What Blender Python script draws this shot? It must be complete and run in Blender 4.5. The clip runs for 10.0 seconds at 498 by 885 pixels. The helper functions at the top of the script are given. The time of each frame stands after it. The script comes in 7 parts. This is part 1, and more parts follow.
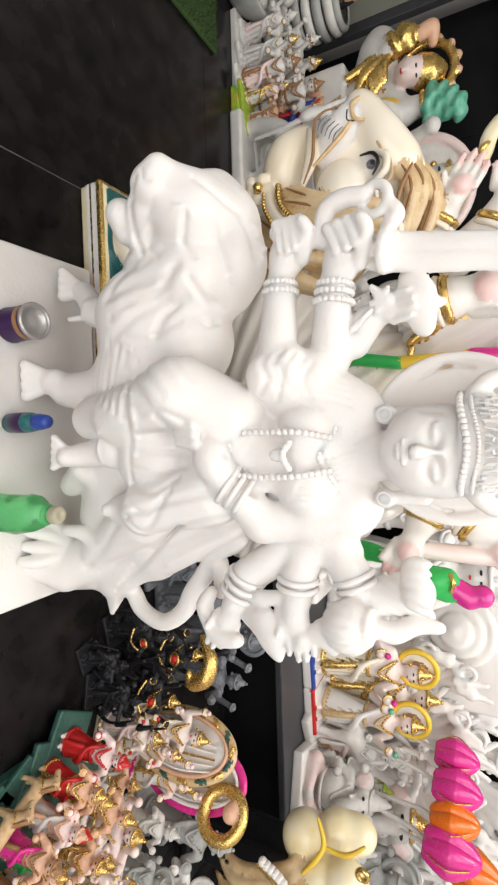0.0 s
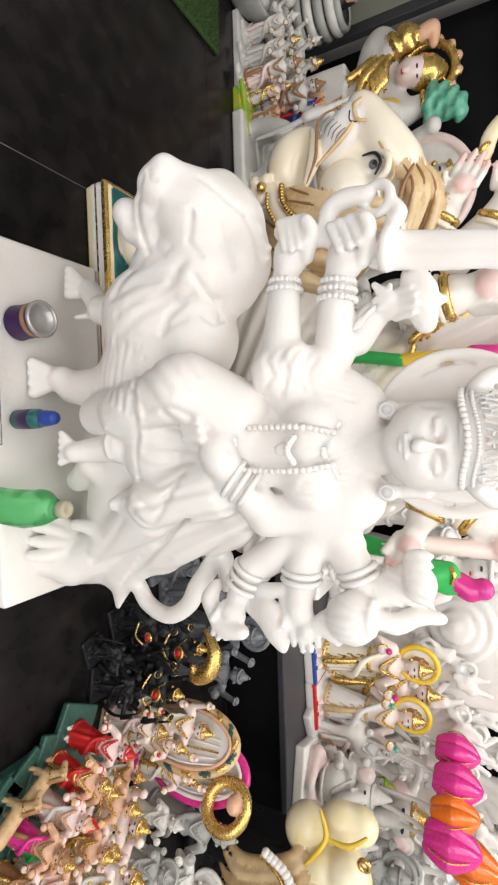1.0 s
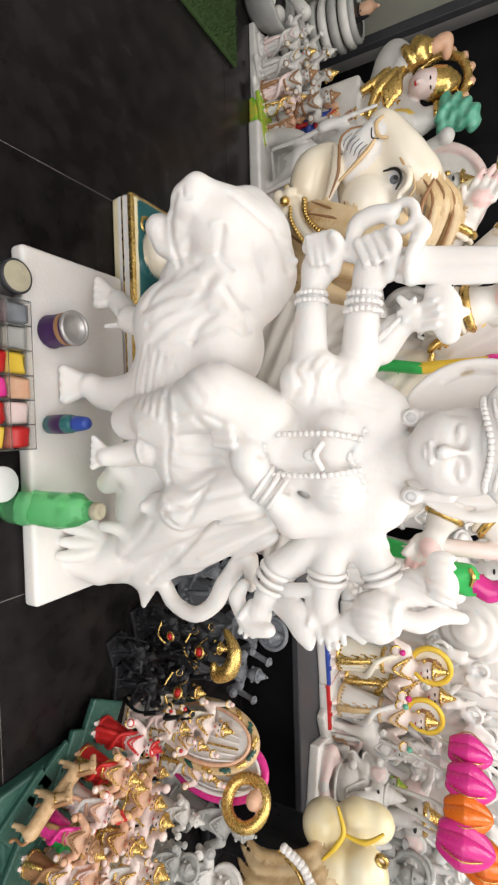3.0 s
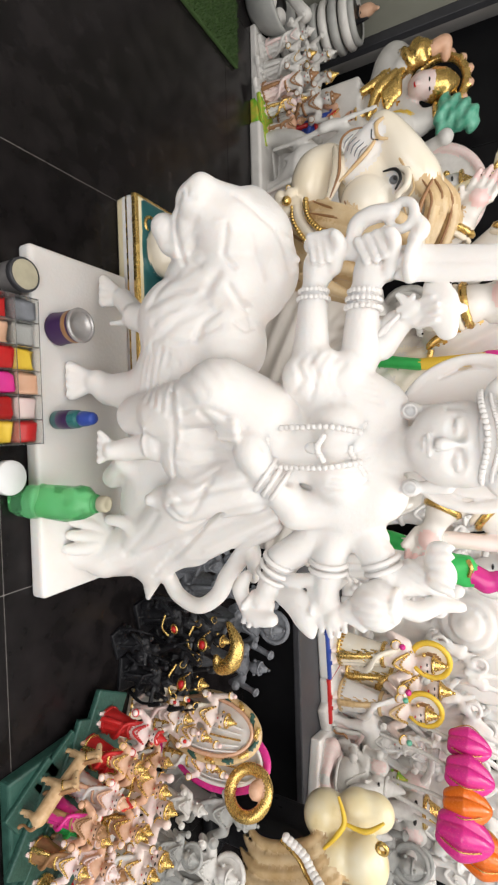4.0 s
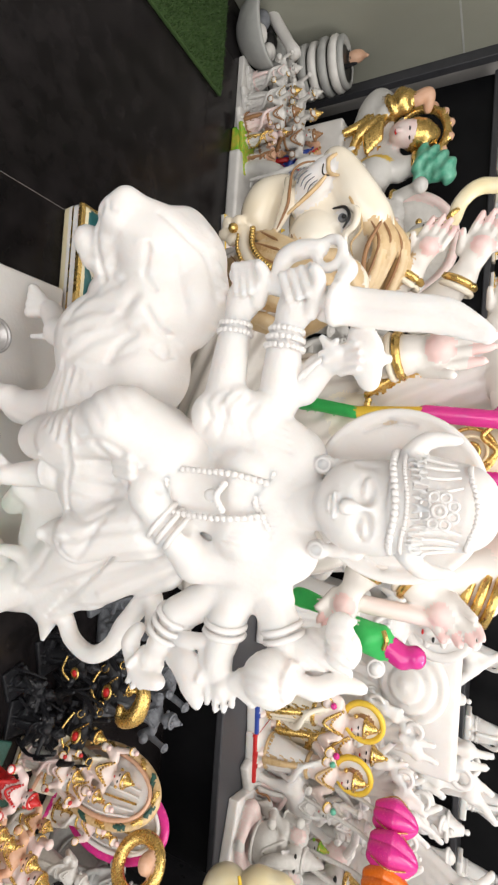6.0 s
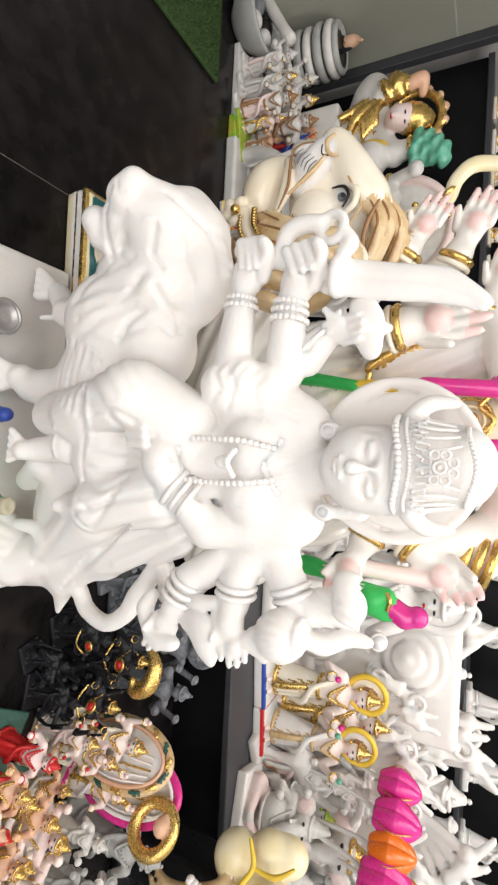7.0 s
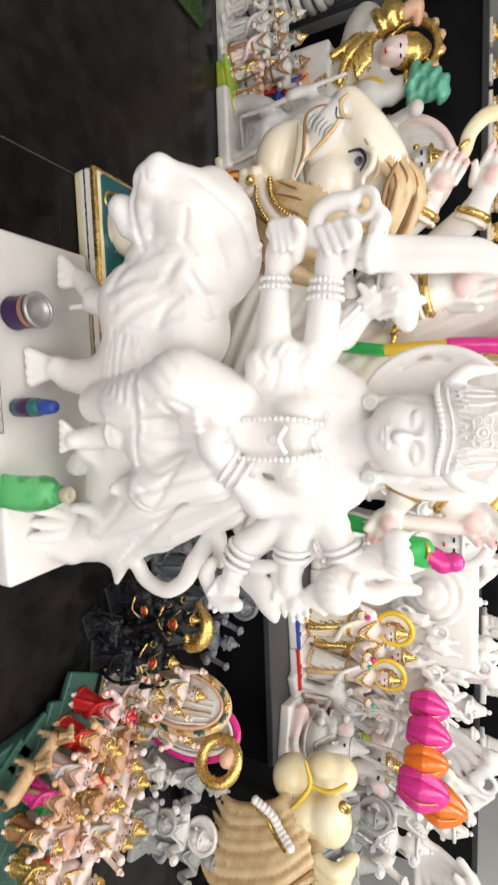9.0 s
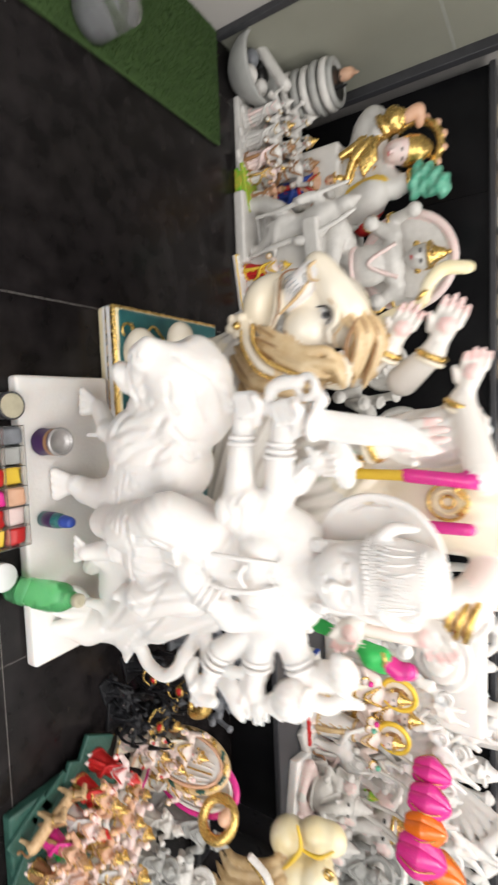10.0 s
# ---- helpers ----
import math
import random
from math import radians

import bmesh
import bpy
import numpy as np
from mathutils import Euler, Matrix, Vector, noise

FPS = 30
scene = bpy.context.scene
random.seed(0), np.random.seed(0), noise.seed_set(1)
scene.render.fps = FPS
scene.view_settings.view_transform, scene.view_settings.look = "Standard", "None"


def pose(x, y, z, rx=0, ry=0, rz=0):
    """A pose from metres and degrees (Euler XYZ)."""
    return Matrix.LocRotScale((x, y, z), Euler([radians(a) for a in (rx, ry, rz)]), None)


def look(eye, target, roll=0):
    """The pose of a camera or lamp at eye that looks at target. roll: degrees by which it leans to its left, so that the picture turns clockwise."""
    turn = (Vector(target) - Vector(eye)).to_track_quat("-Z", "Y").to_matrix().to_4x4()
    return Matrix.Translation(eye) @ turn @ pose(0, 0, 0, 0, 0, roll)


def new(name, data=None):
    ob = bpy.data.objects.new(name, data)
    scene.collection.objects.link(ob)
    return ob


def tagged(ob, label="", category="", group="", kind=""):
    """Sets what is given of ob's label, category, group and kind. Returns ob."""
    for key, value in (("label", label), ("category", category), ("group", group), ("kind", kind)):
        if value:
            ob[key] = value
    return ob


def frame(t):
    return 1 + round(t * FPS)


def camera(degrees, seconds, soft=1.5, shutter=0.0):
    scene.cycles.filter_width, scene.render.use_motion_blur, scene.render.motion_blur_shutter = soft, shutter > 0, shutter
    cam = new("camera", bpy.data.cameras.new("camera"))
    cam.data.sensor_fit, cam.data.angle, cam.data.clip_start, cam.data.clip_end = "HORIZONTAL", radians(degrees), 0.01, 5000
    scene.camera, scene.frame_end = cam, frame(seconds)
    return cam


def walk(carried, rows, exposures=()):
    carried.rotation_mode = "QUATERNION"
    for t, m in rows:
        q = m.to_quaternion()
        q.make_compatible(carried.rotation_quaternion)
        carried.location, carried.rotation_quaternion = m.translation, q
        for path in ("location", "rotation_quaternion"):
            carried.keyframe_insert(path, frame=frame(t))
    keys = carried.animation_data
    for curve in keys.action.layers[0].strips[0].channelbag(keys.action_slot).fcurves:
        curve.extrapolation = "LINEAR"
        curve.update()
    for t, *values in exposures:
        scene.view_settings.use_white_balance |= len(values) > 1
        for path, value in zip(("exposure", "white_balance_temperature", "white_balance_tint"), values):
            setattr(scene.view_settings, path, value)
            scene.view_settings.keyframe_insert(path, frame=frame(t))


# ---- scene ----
# the camera is held on its side: the picture's right is up in the place
cam = camera(53.8, 10.0, soft=2.3, shutter=0.7)
METRES, EYE, DOWN = 0.8, 0.78, 28.0
ROWS = [
    (0.0, 0.0, 0.0, 0.0, -0.06, -2.08, 1.63),
    (0.5, -0.003, -0.0114, -0.003, -0.02, -2.08, 1.66),
    (1.0, -0.0087, -0.0162, -0.0069, -0.06, -2.13, 1.65),
    (1.5, -0.0074, -0.015, 0.0027, -0.06, -2.12, 1.68),
    (2.0, -0.024, -0.0138, 0.0107, 0.33, -1.89, 1.5),
    (2.5, -0.0353, -0.0269, 0.0096, 0.48, -1.8, 1.48),
    (3.0, -0.0504, -0.0526, 0.0011, 0.5, -1.83, 1.48),
    (4.5, -0.0454, -0.0825, -0.0111, 0.5, -1.79, 1.53),
    (5.0, 0.0161, -0.0302, 0.0144, 0.02, -0.52, -1.65),
    (5.5, 0.0759, 0.0206, 0.0366, -1.25, 1.19, -3.9),
    (7.0, 0.0627, -0.0266, -0.021, -1.6, 0.37, -2.93),
    (7.5, 0.0499, -0.0262, -0.0146, -1.7, -0.78, -1.39),
    (8.0, 0.0258, -0.0793, -0.017, -0.49, -2.68, 1.21),
    (8.5, 0.018, -0.0886, 0.0038, -1.02, -4.15, 1.96),
    (9.0, -0.0333, -0.0764, 0.0293, -2.43, -5.53, 1.83),
    (9.5, -0.0117, -0.0636, 0.2069, 0.4, -4.07, 1.8),
    (9.8, 0.0584, -0.1457, 0.2762, 3.22, -4.04, 1.85),
    (10.0, 0.1537, -0.2287, 0.2961, 4.06, -4.01, 2.04),
]
WALK = [(t, pose(0, 0, EYE, -DOWN, 0, 0) @ pose(0, 0, 0, 0, -90, 0) @ pose(METRES * x, METRES * y, METRES * z, 90 + pitch, roll, yaw)) for t, x, y, z, yaw, pitch, roll in ROWS]
walk(cam, WALK, [(0.0, 0.02), (4.5, 0.03), (5.5, 0.10), (8.0, 0.08), (9.0, 0.10), (10.0, 0.22)])

# ---- light: white tubes and panels of a shop ceiling ----
world = bpy.data.worlds.new("world")
scene.world = world
world.use_nodes = True
world.node_tree.nodes["Background"].inputs[0].default_value = (0.9, 0.95, 1.0, 1)
world.node_tree.nodes["Background"].inputs[1].default_value = 0.25


def ceiling_lamp(x, y, z, sx, sy, watts, colour=(1.0, 0.97, 0.93)):
    data = bpy.data.lights.new("ceiling_lamp", "AREA")
    data.shape, data.size, data.size_y, data.energy, data.color = "RECTANGLE", sx, sy, watts, colour
    new("ceiling_lamp", data).matrix_world = pose(x, y, z, 0, 0, 0)


ceiling_lamp(0.2, 0.0, 2.42, 2.0, 1.6, 33)
ceiling_lamp(0.7, 1.35, 2.42, 1.8, 0.4, 24)

# unseen fill lamp added behind the camera for flat frontal light
data = bpy.data.lights.new("front_fill_lamp", "AREA")
data.shape, data.size, data.size_y, data.energy, data.color = "RECTANGLE", 2.3, 1.9, 44, (1.0, 0.985, 0.97)
new("front_fill_lamp", data).matrix_world = look((0.45, -1.62, 1.25), (0.35, 0, 1.2))


# ---- materials ----
def material(name, colour, rough=0.5, metal=0.0, second=None, scale=30.0, bump=0.15, coat=0.0, spread=0.5, fine=220.0, per_object=0.0, transmit=0.0, ior=1.45, gloss=0.5, glow=0.0):
    m = bpy.data.materials.new(name)
    m.use_nodes = True
    t = m.node_tree
    n, l = t.nodes, t.links
    b = n["Principled BSDF"]
    b.inputs["Roughness"].default_value = rough
    b.inputs["Metallic"].default_value = metal
    b.inputs["Specular IOR Level"].default_value = gloss
    b.inputs["Coat Weight"].default_value = coat
    b.inputs["Coat Roughness"].default_value = 0.12
    b.inputs["Transmission Weight"].default_value = transmit
    b.inputs["IOR"].default_value = ior
    b.inputs["Subsurface Weight"].default_value = glow
    b.inputs["Subsurface Radius"].default_value = (1.0, 0.85, 0.75)
    b.inputs["Subsurface Scale"].default_value = 0.02
    co = n.new("ShaderNodeTexCoord")
    large = n.new("ShaderNodeTexNoise")
    large.inputs["Scale"].default_value = scale
    large.inputs["Detail"].default_value = 4
    l.new(co.outputs["Object"], large.inputs["Vector"])
    ramp = n.new("ShaderNodeValToRGB")
    ramp.color_ramp.elements[0].position = 0.5 - spread / 2
    ramp.color_ramp.elements[1].position = 0.5 + spread / 2
    other = second or tuple(c * 0.88 for c in colour)
    ramp.color_ramp.elements[0].color = (*other, 1)
    ramp.color_ramp.elements[1].color = (*colour, 1)
    l.new(large.outputs["Fac"], ramp.inputs["Fac"])
    out = ramp.outputs["Color"]
    if per_object:
        info = n.new("ShaderNodeObjectInfo")
        hsv = n.new("ShaderNodeHueSaturation")
        span = n.new("ShaderNodeMapRange")
        span.inputs["To Min"].default_value = 1 - per_object
        span.inputs["To Max"].default_value = 1 + per_object
        l.new(info.outputs["Random"], span.inputs["Value"])
        l.new(span.outputs["Result"], hsv.inputs["Value"])
        l.new(out, hsv.inputs["Color"])
        out = hsv.outputs["Color"]
    l.new(out, b.inputs["Base Color"])
    grain = n.new("ShaderNodeTexNoise")
    grain.inputs["Scale"].default_value = fine
    grain.inputs["Detail"].default_value = 3
    l.new(co.outputs["Object"], grain.inputs["Vector"])
    wear = n.new("ShaderNodeMapRange")
    wear.inputs["To Min"].default_value = max(0.02, rough - 0.08)
    wear.inputs["To Max"].default_value = min(1.0, rough + 0.08)
    l.new(large.outputs["Fac"], wear.inputs["Value"])
    l.new(wear.outputs["Result"], b.inputs["Roughness"])
    if bump:
        bn = n.new("ShaderNodeBump")
        bn.inputs["Strength"].default_value = bump
        bn.inputs["Distance"].default_value = 0.002
        l.new(grain.outputs["Fac"], bn.inputs["Height"])
        l.new(bn.outputs["Normal"], b.inputs["Normal"])
    return m


WHITE = material("white_marble", (0.81, 0.78, 0.755), 0.55, second=(0.77, 0.735, 0.71), scale=14, bump=0.35, fine=150, glow=0.6, gloss=0.3)
CHIP = material("carved_marble_edge", (0.83, 0.80, 0.775), 0.55, second=(0.79, 0.755, 0.73), scale=14, bump=0.2, fine=150, gloss=0.3)
PLAIN = material("dusty_white_marble", (0.72, 0.70, 0.67), 0.5, second=(0.60, 0.58, 0.55), scale=22, bump=0.2)
GREY = material("grey_stone", (0.42, 0.42, 0.40), 0.6, second=(0.33, 0.33, 0.32), scale=25, bump=0.35)
IVORY = material("glossy_ivory_paint", (0.86, 0.81, 0.72), 0.25, second=(0.83, 0.72, 0.54), scale=8, bump=0.03, coat=0.5)
CREAM = material("cream_paint", (0.86, 0.80, 0.62), 0.3, second=(0.83, 0.68, 0.36), scale=16, bump=0.05, coat=0.3)
TAN = material("golden_tan_paint", (0.50, 0.32, 0.14), 0.35, second=(0.70, 0.52, 0.30), scale=40, bump=0.08, coat=0.3)
HONEY = material("pale_honey_paint", (0.62, 0.43, 0.22), 0.35, second=(0.76, 0.60, 0.38), scale=40, bump=0.06, coat=0.3)
GOLD = material("gold_paint", (0.83, 0.58, 0.20), 0.27, metal=0.9, second=(0.62, 0.40, 0.12), scale=60, bump=0.3)
SKIN = material("pale_painted_skin", (0.83, 0.74, 0.69), 0.35, second=(0.82, 0.66, 0.61), scale=16, bump=0.04, coat=0.2)
PEARL = material("pearl_white_paint", (0.80, 0.765, 0.72), 0.25, second=(0.74, 0.69, 0.64), scale=10, bump=0.05, coat=0.4)
PALM = material("pink_painted_palm", (0.82, 0.52, 0.50), 0.4, second=(0.83, 0.66, 0.62), scale=34, bump=0.05)
PINK = material("hot_pink_paint", (0.76, 0.035, 0.27), 0.25, second=(0.60, 0.03, 0.26), scale=30, bump=0.05, coat=0.3)
ORANGE = material("orange_lacquer", (0.85, 0.20, 0.02), 0.25, second=(0.75, 0.14, 0.01), scale=30, bump=0.05, coat=0.5)
RED = material("red_paint", (0.60, 0.02, 0.02), 0.35, second=(0.45, 0.02, 0.02), scale=40, bump=0.06)
GREEN = material("bright_green_paint", (0.05, 0.55, 0.12), 0.35, second=(0.03, 0.40, 0.09), scale=40, bump=0.06)
JADE = material("jade_green_paint", (0.04, 0.36, 0.22), 0.4, second=(0.25, 0.55, 0.42), scale=60, bump=0.15)
DARKGREEN = material("dark_green_paint", (0.014, 0.052, 0.040), 0.4, second=(0.04, 0.115, 0.09), scale=45, bump=0.2)
TEAL = material("dark_teal_paint", (0.02, 0.10, 0.11), 0.3, second=(0.03, 0.15, 0.15), scale=25, bump=0.08)
YELLOW = material("yellow_paint", (0.85, 0.60, 0.06), 0.4, second=(0.75, 0.48, 0.05), scale=30, bump=0.05)
BLACKP = material("black_stone", (0.010, 0.010, 0.012), 0.3, second=(0.022, 0.022, 0.025), scale=35, bump=0.3, gloss=0.3)
SLATE = material("slate_grey_stone", (0.20, 0.21, 0.23), 0.45, second=(0.12, 0.125, 0.14), scale=40, bump=0.3)
BLUE = material("blue_paint", (0.03, 0.07, 0.35), 0.4, bump=0.05)
BROWN = material("brown_paint", (0.26, 0.13, 0.055), 0.45, second=(0.36, 0.19, 0.085), scale=30, bump=0.1)
LEAF = material("mottled_leaf_paint", (0.16, 0.46, 0.03), 0.45, second=(0.50, 0.44, 0.06), scale=36, bump=0.15, spread=0.2)
FAWN = material("fawn_paint", (0.46, 0.27, 0.12), 0.4, second=(0.66, 0.47, 0.28), scale=12, bump=0.1)
PEACH = material("peach_paint", (0.62, 0.34, 0.21), 0.45, second=(0.72, 0.46, 0.32), scale=30, bump=0.06)
BLUSH = material("blush_paint", (0.80, 0.58, 0.56), 0.45, second=(0.80, 0.70, 0.66), scale=40, bump=0.06)
INK = material("black_paint", (0.012, 0.011, 0.011), 0.35, bump=0.02)
GRANITE = material("polished_black_granite", (0.005, 0.0042, 0.0044), 0.2, second=(0.016, 0.0135, 0.014), scale=17, bump=0.1, spread=0.34, fine=400, per_object=0.12, gloss=0.22)
JOINT = material("tile_joint", (0.34, 0.31, 0.29), 0.8, bump=0.2)
RISER = material("black_granite_facing", (0.006, 0.006, 0.007), 0.2, second=(0.011, 0.011, 0.012), scale=9, bump=0.02, per_object=0.1, gloss=0.15)
EDGE = material("grey_stone_edge", (0.05, 0.05, 0.055), 0.4, second=(0.035, 0.035, 0.04), scale=30, bump=0.1)
WALLP = material("grey_green_wall_paint", (0.30, 0.30, 0.25), 0.6, second=(0.26, 0.26, 0.215), scale=4, bump=0.15, fine=90)
PLASTER = material("pale_grey_plaster", (0.45, 0.43, 0.41), 0.8, second=(0.38, 0.36, 0.35), scale=5, bump=0.25, fine=90)
CEIL = material("white_ceiling_paint", (0.7, 0.7, 0.68), 0.8, scale=3, bump=0.1)
TURF = material("green_turf", (0.045, 0.09, 0.022), 0.9, second=(0.03, 0.062, 0.014), scale=60, bump=0.8, fine=500)
PLASTIC = material("clear_plastic", (0.9, 0.9, 0.88), 0.12, bump=0.0, transmit=0.92, ior=1.3)
BOTTLE = material("green_plastic", (0.28, 0.82, 0.38), 0.12, second=(0.20, 0.74, 0.30), bump=0.5, fine=70, transmit=0.75, ior=1.3)
WHITEP = material("white_plastic", (0.80, 0.80, 0.80), 0.35, bump=0.03)
PURPLE = material("purple_label", (0.05, 0.02, 0.08), 0.35, bump=0.02)
TIN = material("dull_tin", (0.55, 0.53, 0.52), 0.38, metal=0.7, second=(0.42, 0.40, 0.40), scale=60, bump=0.2)
PAPER = material("worn_paper_label", (0.50, 0.46, 0.33), 0.7, second=(0.38, 0.34, 0.25), scale=45, bump=0.1)


# ---- modelling tools ----
def unit(v):
    v = np.array(v, float)
    return v / max(1e-9, np.linalg.norm(v))


def spline(points, radii, steps=6):
    """A smooth run of places and radii through the given ones."""
    p = np.array([points[0], *points, points[-1]], float)
    r = np.array([radii[0], *radii, radii[-1]], float)
    out = []
    for i in range(1, len(p) - 2):
        for s in range(steps):
            t = s / steps
            c = 0.5 * (2 * p[i] + (p[i + 1] - p[i - 1]) * t + (2 * p[i - 1] - 5 * p[i] + 4 * p[i + 1] - p[i + 2]) * t * t + (3 * p[i] - p[i - 1] - 3 * p[i + 1] + p[i + 2]) * t ** 3)
            out.append((c, r[i] + (r[i + 1] - r[i]) * t))
    out.append((p[-2], r[-2]))
    return out


class Clay:
    """A carving: rounded solids melted into one another on a grid, then skinned."""

    def __init__(self, lo, hi, step):
        self.lo, self.step = np.array(lo, float), step
        self.n = np.ceil((np.array(hi, float) - self.lo) / step).astype(int) + 1
        self.D = np.full(self.n, 0.08, np.float32)
        self.M = np.zeros(self.n, np.uint8)
        self.axes = [(self.lo[i] + step * np.arange(self.n[i])).astype(np.float32) for i in range(3)]
        self.mats = []
        self.crisp = []

    def slot(self, m):
        if m not in self.mats:
            self.mats.append(m)
        return self.mats.index(m)

    def melt(self, lo, hi, shape, k, m, cut=False, fold=None):
        pad = k + 2 * self.step
        a = np.clip(np.floor((np.array(lo) - pad - self.lo) / self.step).astype(int), 0, self.n - 1)
        b = np.clip(np.ceil((np.array(hi) + pad - self.lo) / self.step).astype(int) + 1, 1, self.n)
        if np.any(b - a < 1):
            return
        sl = tuple(slice(i, j) for i, j in zip(a, b))
        X, Y, Z = self.axes[0][sl[0]][:, None, None], self.axes[1][sl[1]][None, :, None], self.axes[2][sl[2]][None, None, :]
        d = shape(X, Y, Z)
        if fold:
            way, waves, deep = fold
            d = d + deep * np.sin((X * way[0] + Y * way[1] + Z * way[2]) * waves)
        old = self.D[sl]
        if cut:
            h = np.clip(0.5 - 0.5 * (old + d) / k, 0, 1)
            self.D[sl] = old * (1 - h) - d * h + k * h * (1 - h)
            return
        h = np.clip(0.5 + 0.5 * (old - d) / k, 0, 1)
        self.M[sl] = np.where(d < old, np.uint8(self.slot(m)), self.M[sl])
        self.D[sl] = old * (1 - h) + d * h - k * h * (1 - h)

    def ball(self, c, r, m=None, k=0.012, rot=(0, 0, 0), cut=False, fold=None):
        c = np.array(c, float)
        r = np.array((r, r, r) if np.isscalar(r) else r, float)
        if not cut and r.max() < 2.1 * self.step:
            self.pip(c, r, m, rot)
            return
        R = np.array(Euler([radians(a) for a in rot]).to_matrix())

        def shape(X, Y, Z):
            x, y, z = X - c[0], Y - c[1], Z - c[2]
            q = [(R[0, i] * x + R[1, i] * y + R[2, i] * z) / r[i] for i in range(3)]
            k0 = np.sqrt(q[0] ** 2 + q[1] ** 2 + q[2] ** 2)
            k1 = np.sqrt((q[0] / r[0]) ** 2 + (q[1] / r[1]) ** 2 + (q[2] / r[2]) ** 2) + 1e-6
            return k0 * (k0 - 1) / k1
        self.melt(c - r.max(), c + r.max(), shape, k, m, cut, fold)

    def cap(self, a, b, ra, rb=None, m=None, k=0.012, flat=None, cut=False, fold=None):
        """A tapered rod with round ends; flat = (way, factor) squeezes it along a way."""
        a, b = np.array(a, float), np.array(b, float)
        rb = ra if rb is None else rb
        ab = b - a
        ll = max(1e-9, float(ab @ ab))

        def shape(X, Y, Z):
            x, y, z = X - a[0], Y - a[1], Z - a[2]
            t = np.clip((x * ab[0] + y * ab[1] + z * ab[2]) / ll, 0, 1)
            x, y, z = x - t * ab[0], y - t * ab[1], z - t * ab[2]
            q = x * x + y * y + z * z
            if flat:
                w, f = unit(flat[0]), flat[1]
                q = q + (x * w[0] + y * w[1] + z * w[2]) ** 2 * (f * f - 1)
            d = np.sqrt(q) - (ra + (rb - ra) * t)
            return d / flat[1] ** 0.5 if flat else d
        r = max(ra, rb)
        self.melt(np.minimum(a, b) - r, np.maximum(a, b) + r, shape, k, m, cut, fold)

    def tube(self, points, radii, m=None, k=0.006, flat=None, steps=6, cut=False):
        if np.isscalar(radii):
            radii = [radii] * len(points)
        run = spline(points, radii, steps)
        if not cut and not flat and max(radii) < 1.6 * self.step:
            self.cord(run, m)
            return
        for (p, ra), (q, rb) in zip(run, run[1:]):
            self.cap(p, q, ra, rb, m, k, flat, cut)

    def pip(self, c, r, m, rot=(0, 0, 0), n=3):
        """A small smooth bead laid into the skin."""
        m = CHIP if m is WHITE else m
        u = np.tan(np.linspace(-1, 1, n + 1) * math.pi / 4)
        A, B = np.meshgrid(u, u, indexing="ij")
        one = np.ones_like(A)
        V, Q = [], []
        grid = np.arange((n + 1) ** 2).reshape(n + 1, n + 1)
        cell = np.stack([grid[:-1, :-1], grid[1:, :-1], grid[1:, 1:], grid[:-1, 1:]], -1).reshape(-1, 4)
        for i, (x, y, z) in enumerate(((A, B, one), (B, A, -one), (one, A, B), (-one, B, A), (B, one, A), (A, -one, B))):
            p = np.stack([x, y, z], -1).reshape(-1, 3)
            V.append(p / np.linalg.norm(p, axis=1)[:, None])
            Q.append(cell + i * (n + 1) ** 2)
        R = np.array(Euler([radians(a) for a in rot]).to_matrix())
        self.crisp.append((np.concatenate(V) * r @ R.T + c, np.concatenate(Q), self.slot(m)))

    def cord(self, run, m, sides=6, closed=False):
        """A thin smooth cord laid on the skin."""
        m = CHIP if m is WHITE else m
        P0, rad = np.array([p for p, _ in run]), np.array([q for _, q in run])
        n = len(P0)
        T = np.roll(P0, -1, 0) - np.roll(P0, 1, 0) if closed else np.gradient(P0, axis=0)
        T = T / np.maximum(1e-9, np.linalg.norm(T, axis=1))[:, None]
        up = np.array((0.31, 0.83, 0.46))
        N = np.cross(T, up)
        N = N / np.maximum(1e-9, np.linalg.norm(N, axis=1))[:, None]
        B = np.cross(T, N)
        a = 2 * math.pi * np.arange(sides) / sides
        V = (P0[:, None] + rad[:, None, None] * (np.cos(a)[None, :, None] * N[:, None] + np.sin(a)[None, :, None] * B[:, None])).reshape(-1, 3)
        i, j = np.meshgrid(np.arange(n if closed else n - 1), np.arange(sides), indexing="ij")
        i2, j2 = (i + 1) % n, (j + 1) % sides
        Q = np.stack([i * sides + j, i * sides + j2, i2 * sides + j2, i2 * sides + j], -1).reshape(-1, 4)
        self.crisp.append((V, Q, self.slot(m)))

    def box(self, c, half, m=None, k=0.004, edge=0.004, rot=(0, 0, 0), cut=False):
        c, half = np.array(c, float), np.array(half, float)
        R = np.array(Euler([radians(a) for a in rot]).to_matrix())

        def shape(X, Y, Z):
            x, y, z = X - c[0], Y - c[1], Z - c[2]
            q = [np.abs(R[0, i] * x + R[1, i] * y + R[2, i] * z) - half[i] + edge for i in range(3)]
            out = np.sqrt(np.maximum(q[0], 0) ** 2 + np.maximum(q[1], 0) ** 2 + np.maximum(q[2], 0) ** 2)
            return out + np.minimum(np.maximum(np.maximum(q[0], q[1]), q[2]), 0) - edge
        r = np.linalg.norm(half) if any(rot) else half
        self.melt(c - r, c + r, shape, k, m, cut)

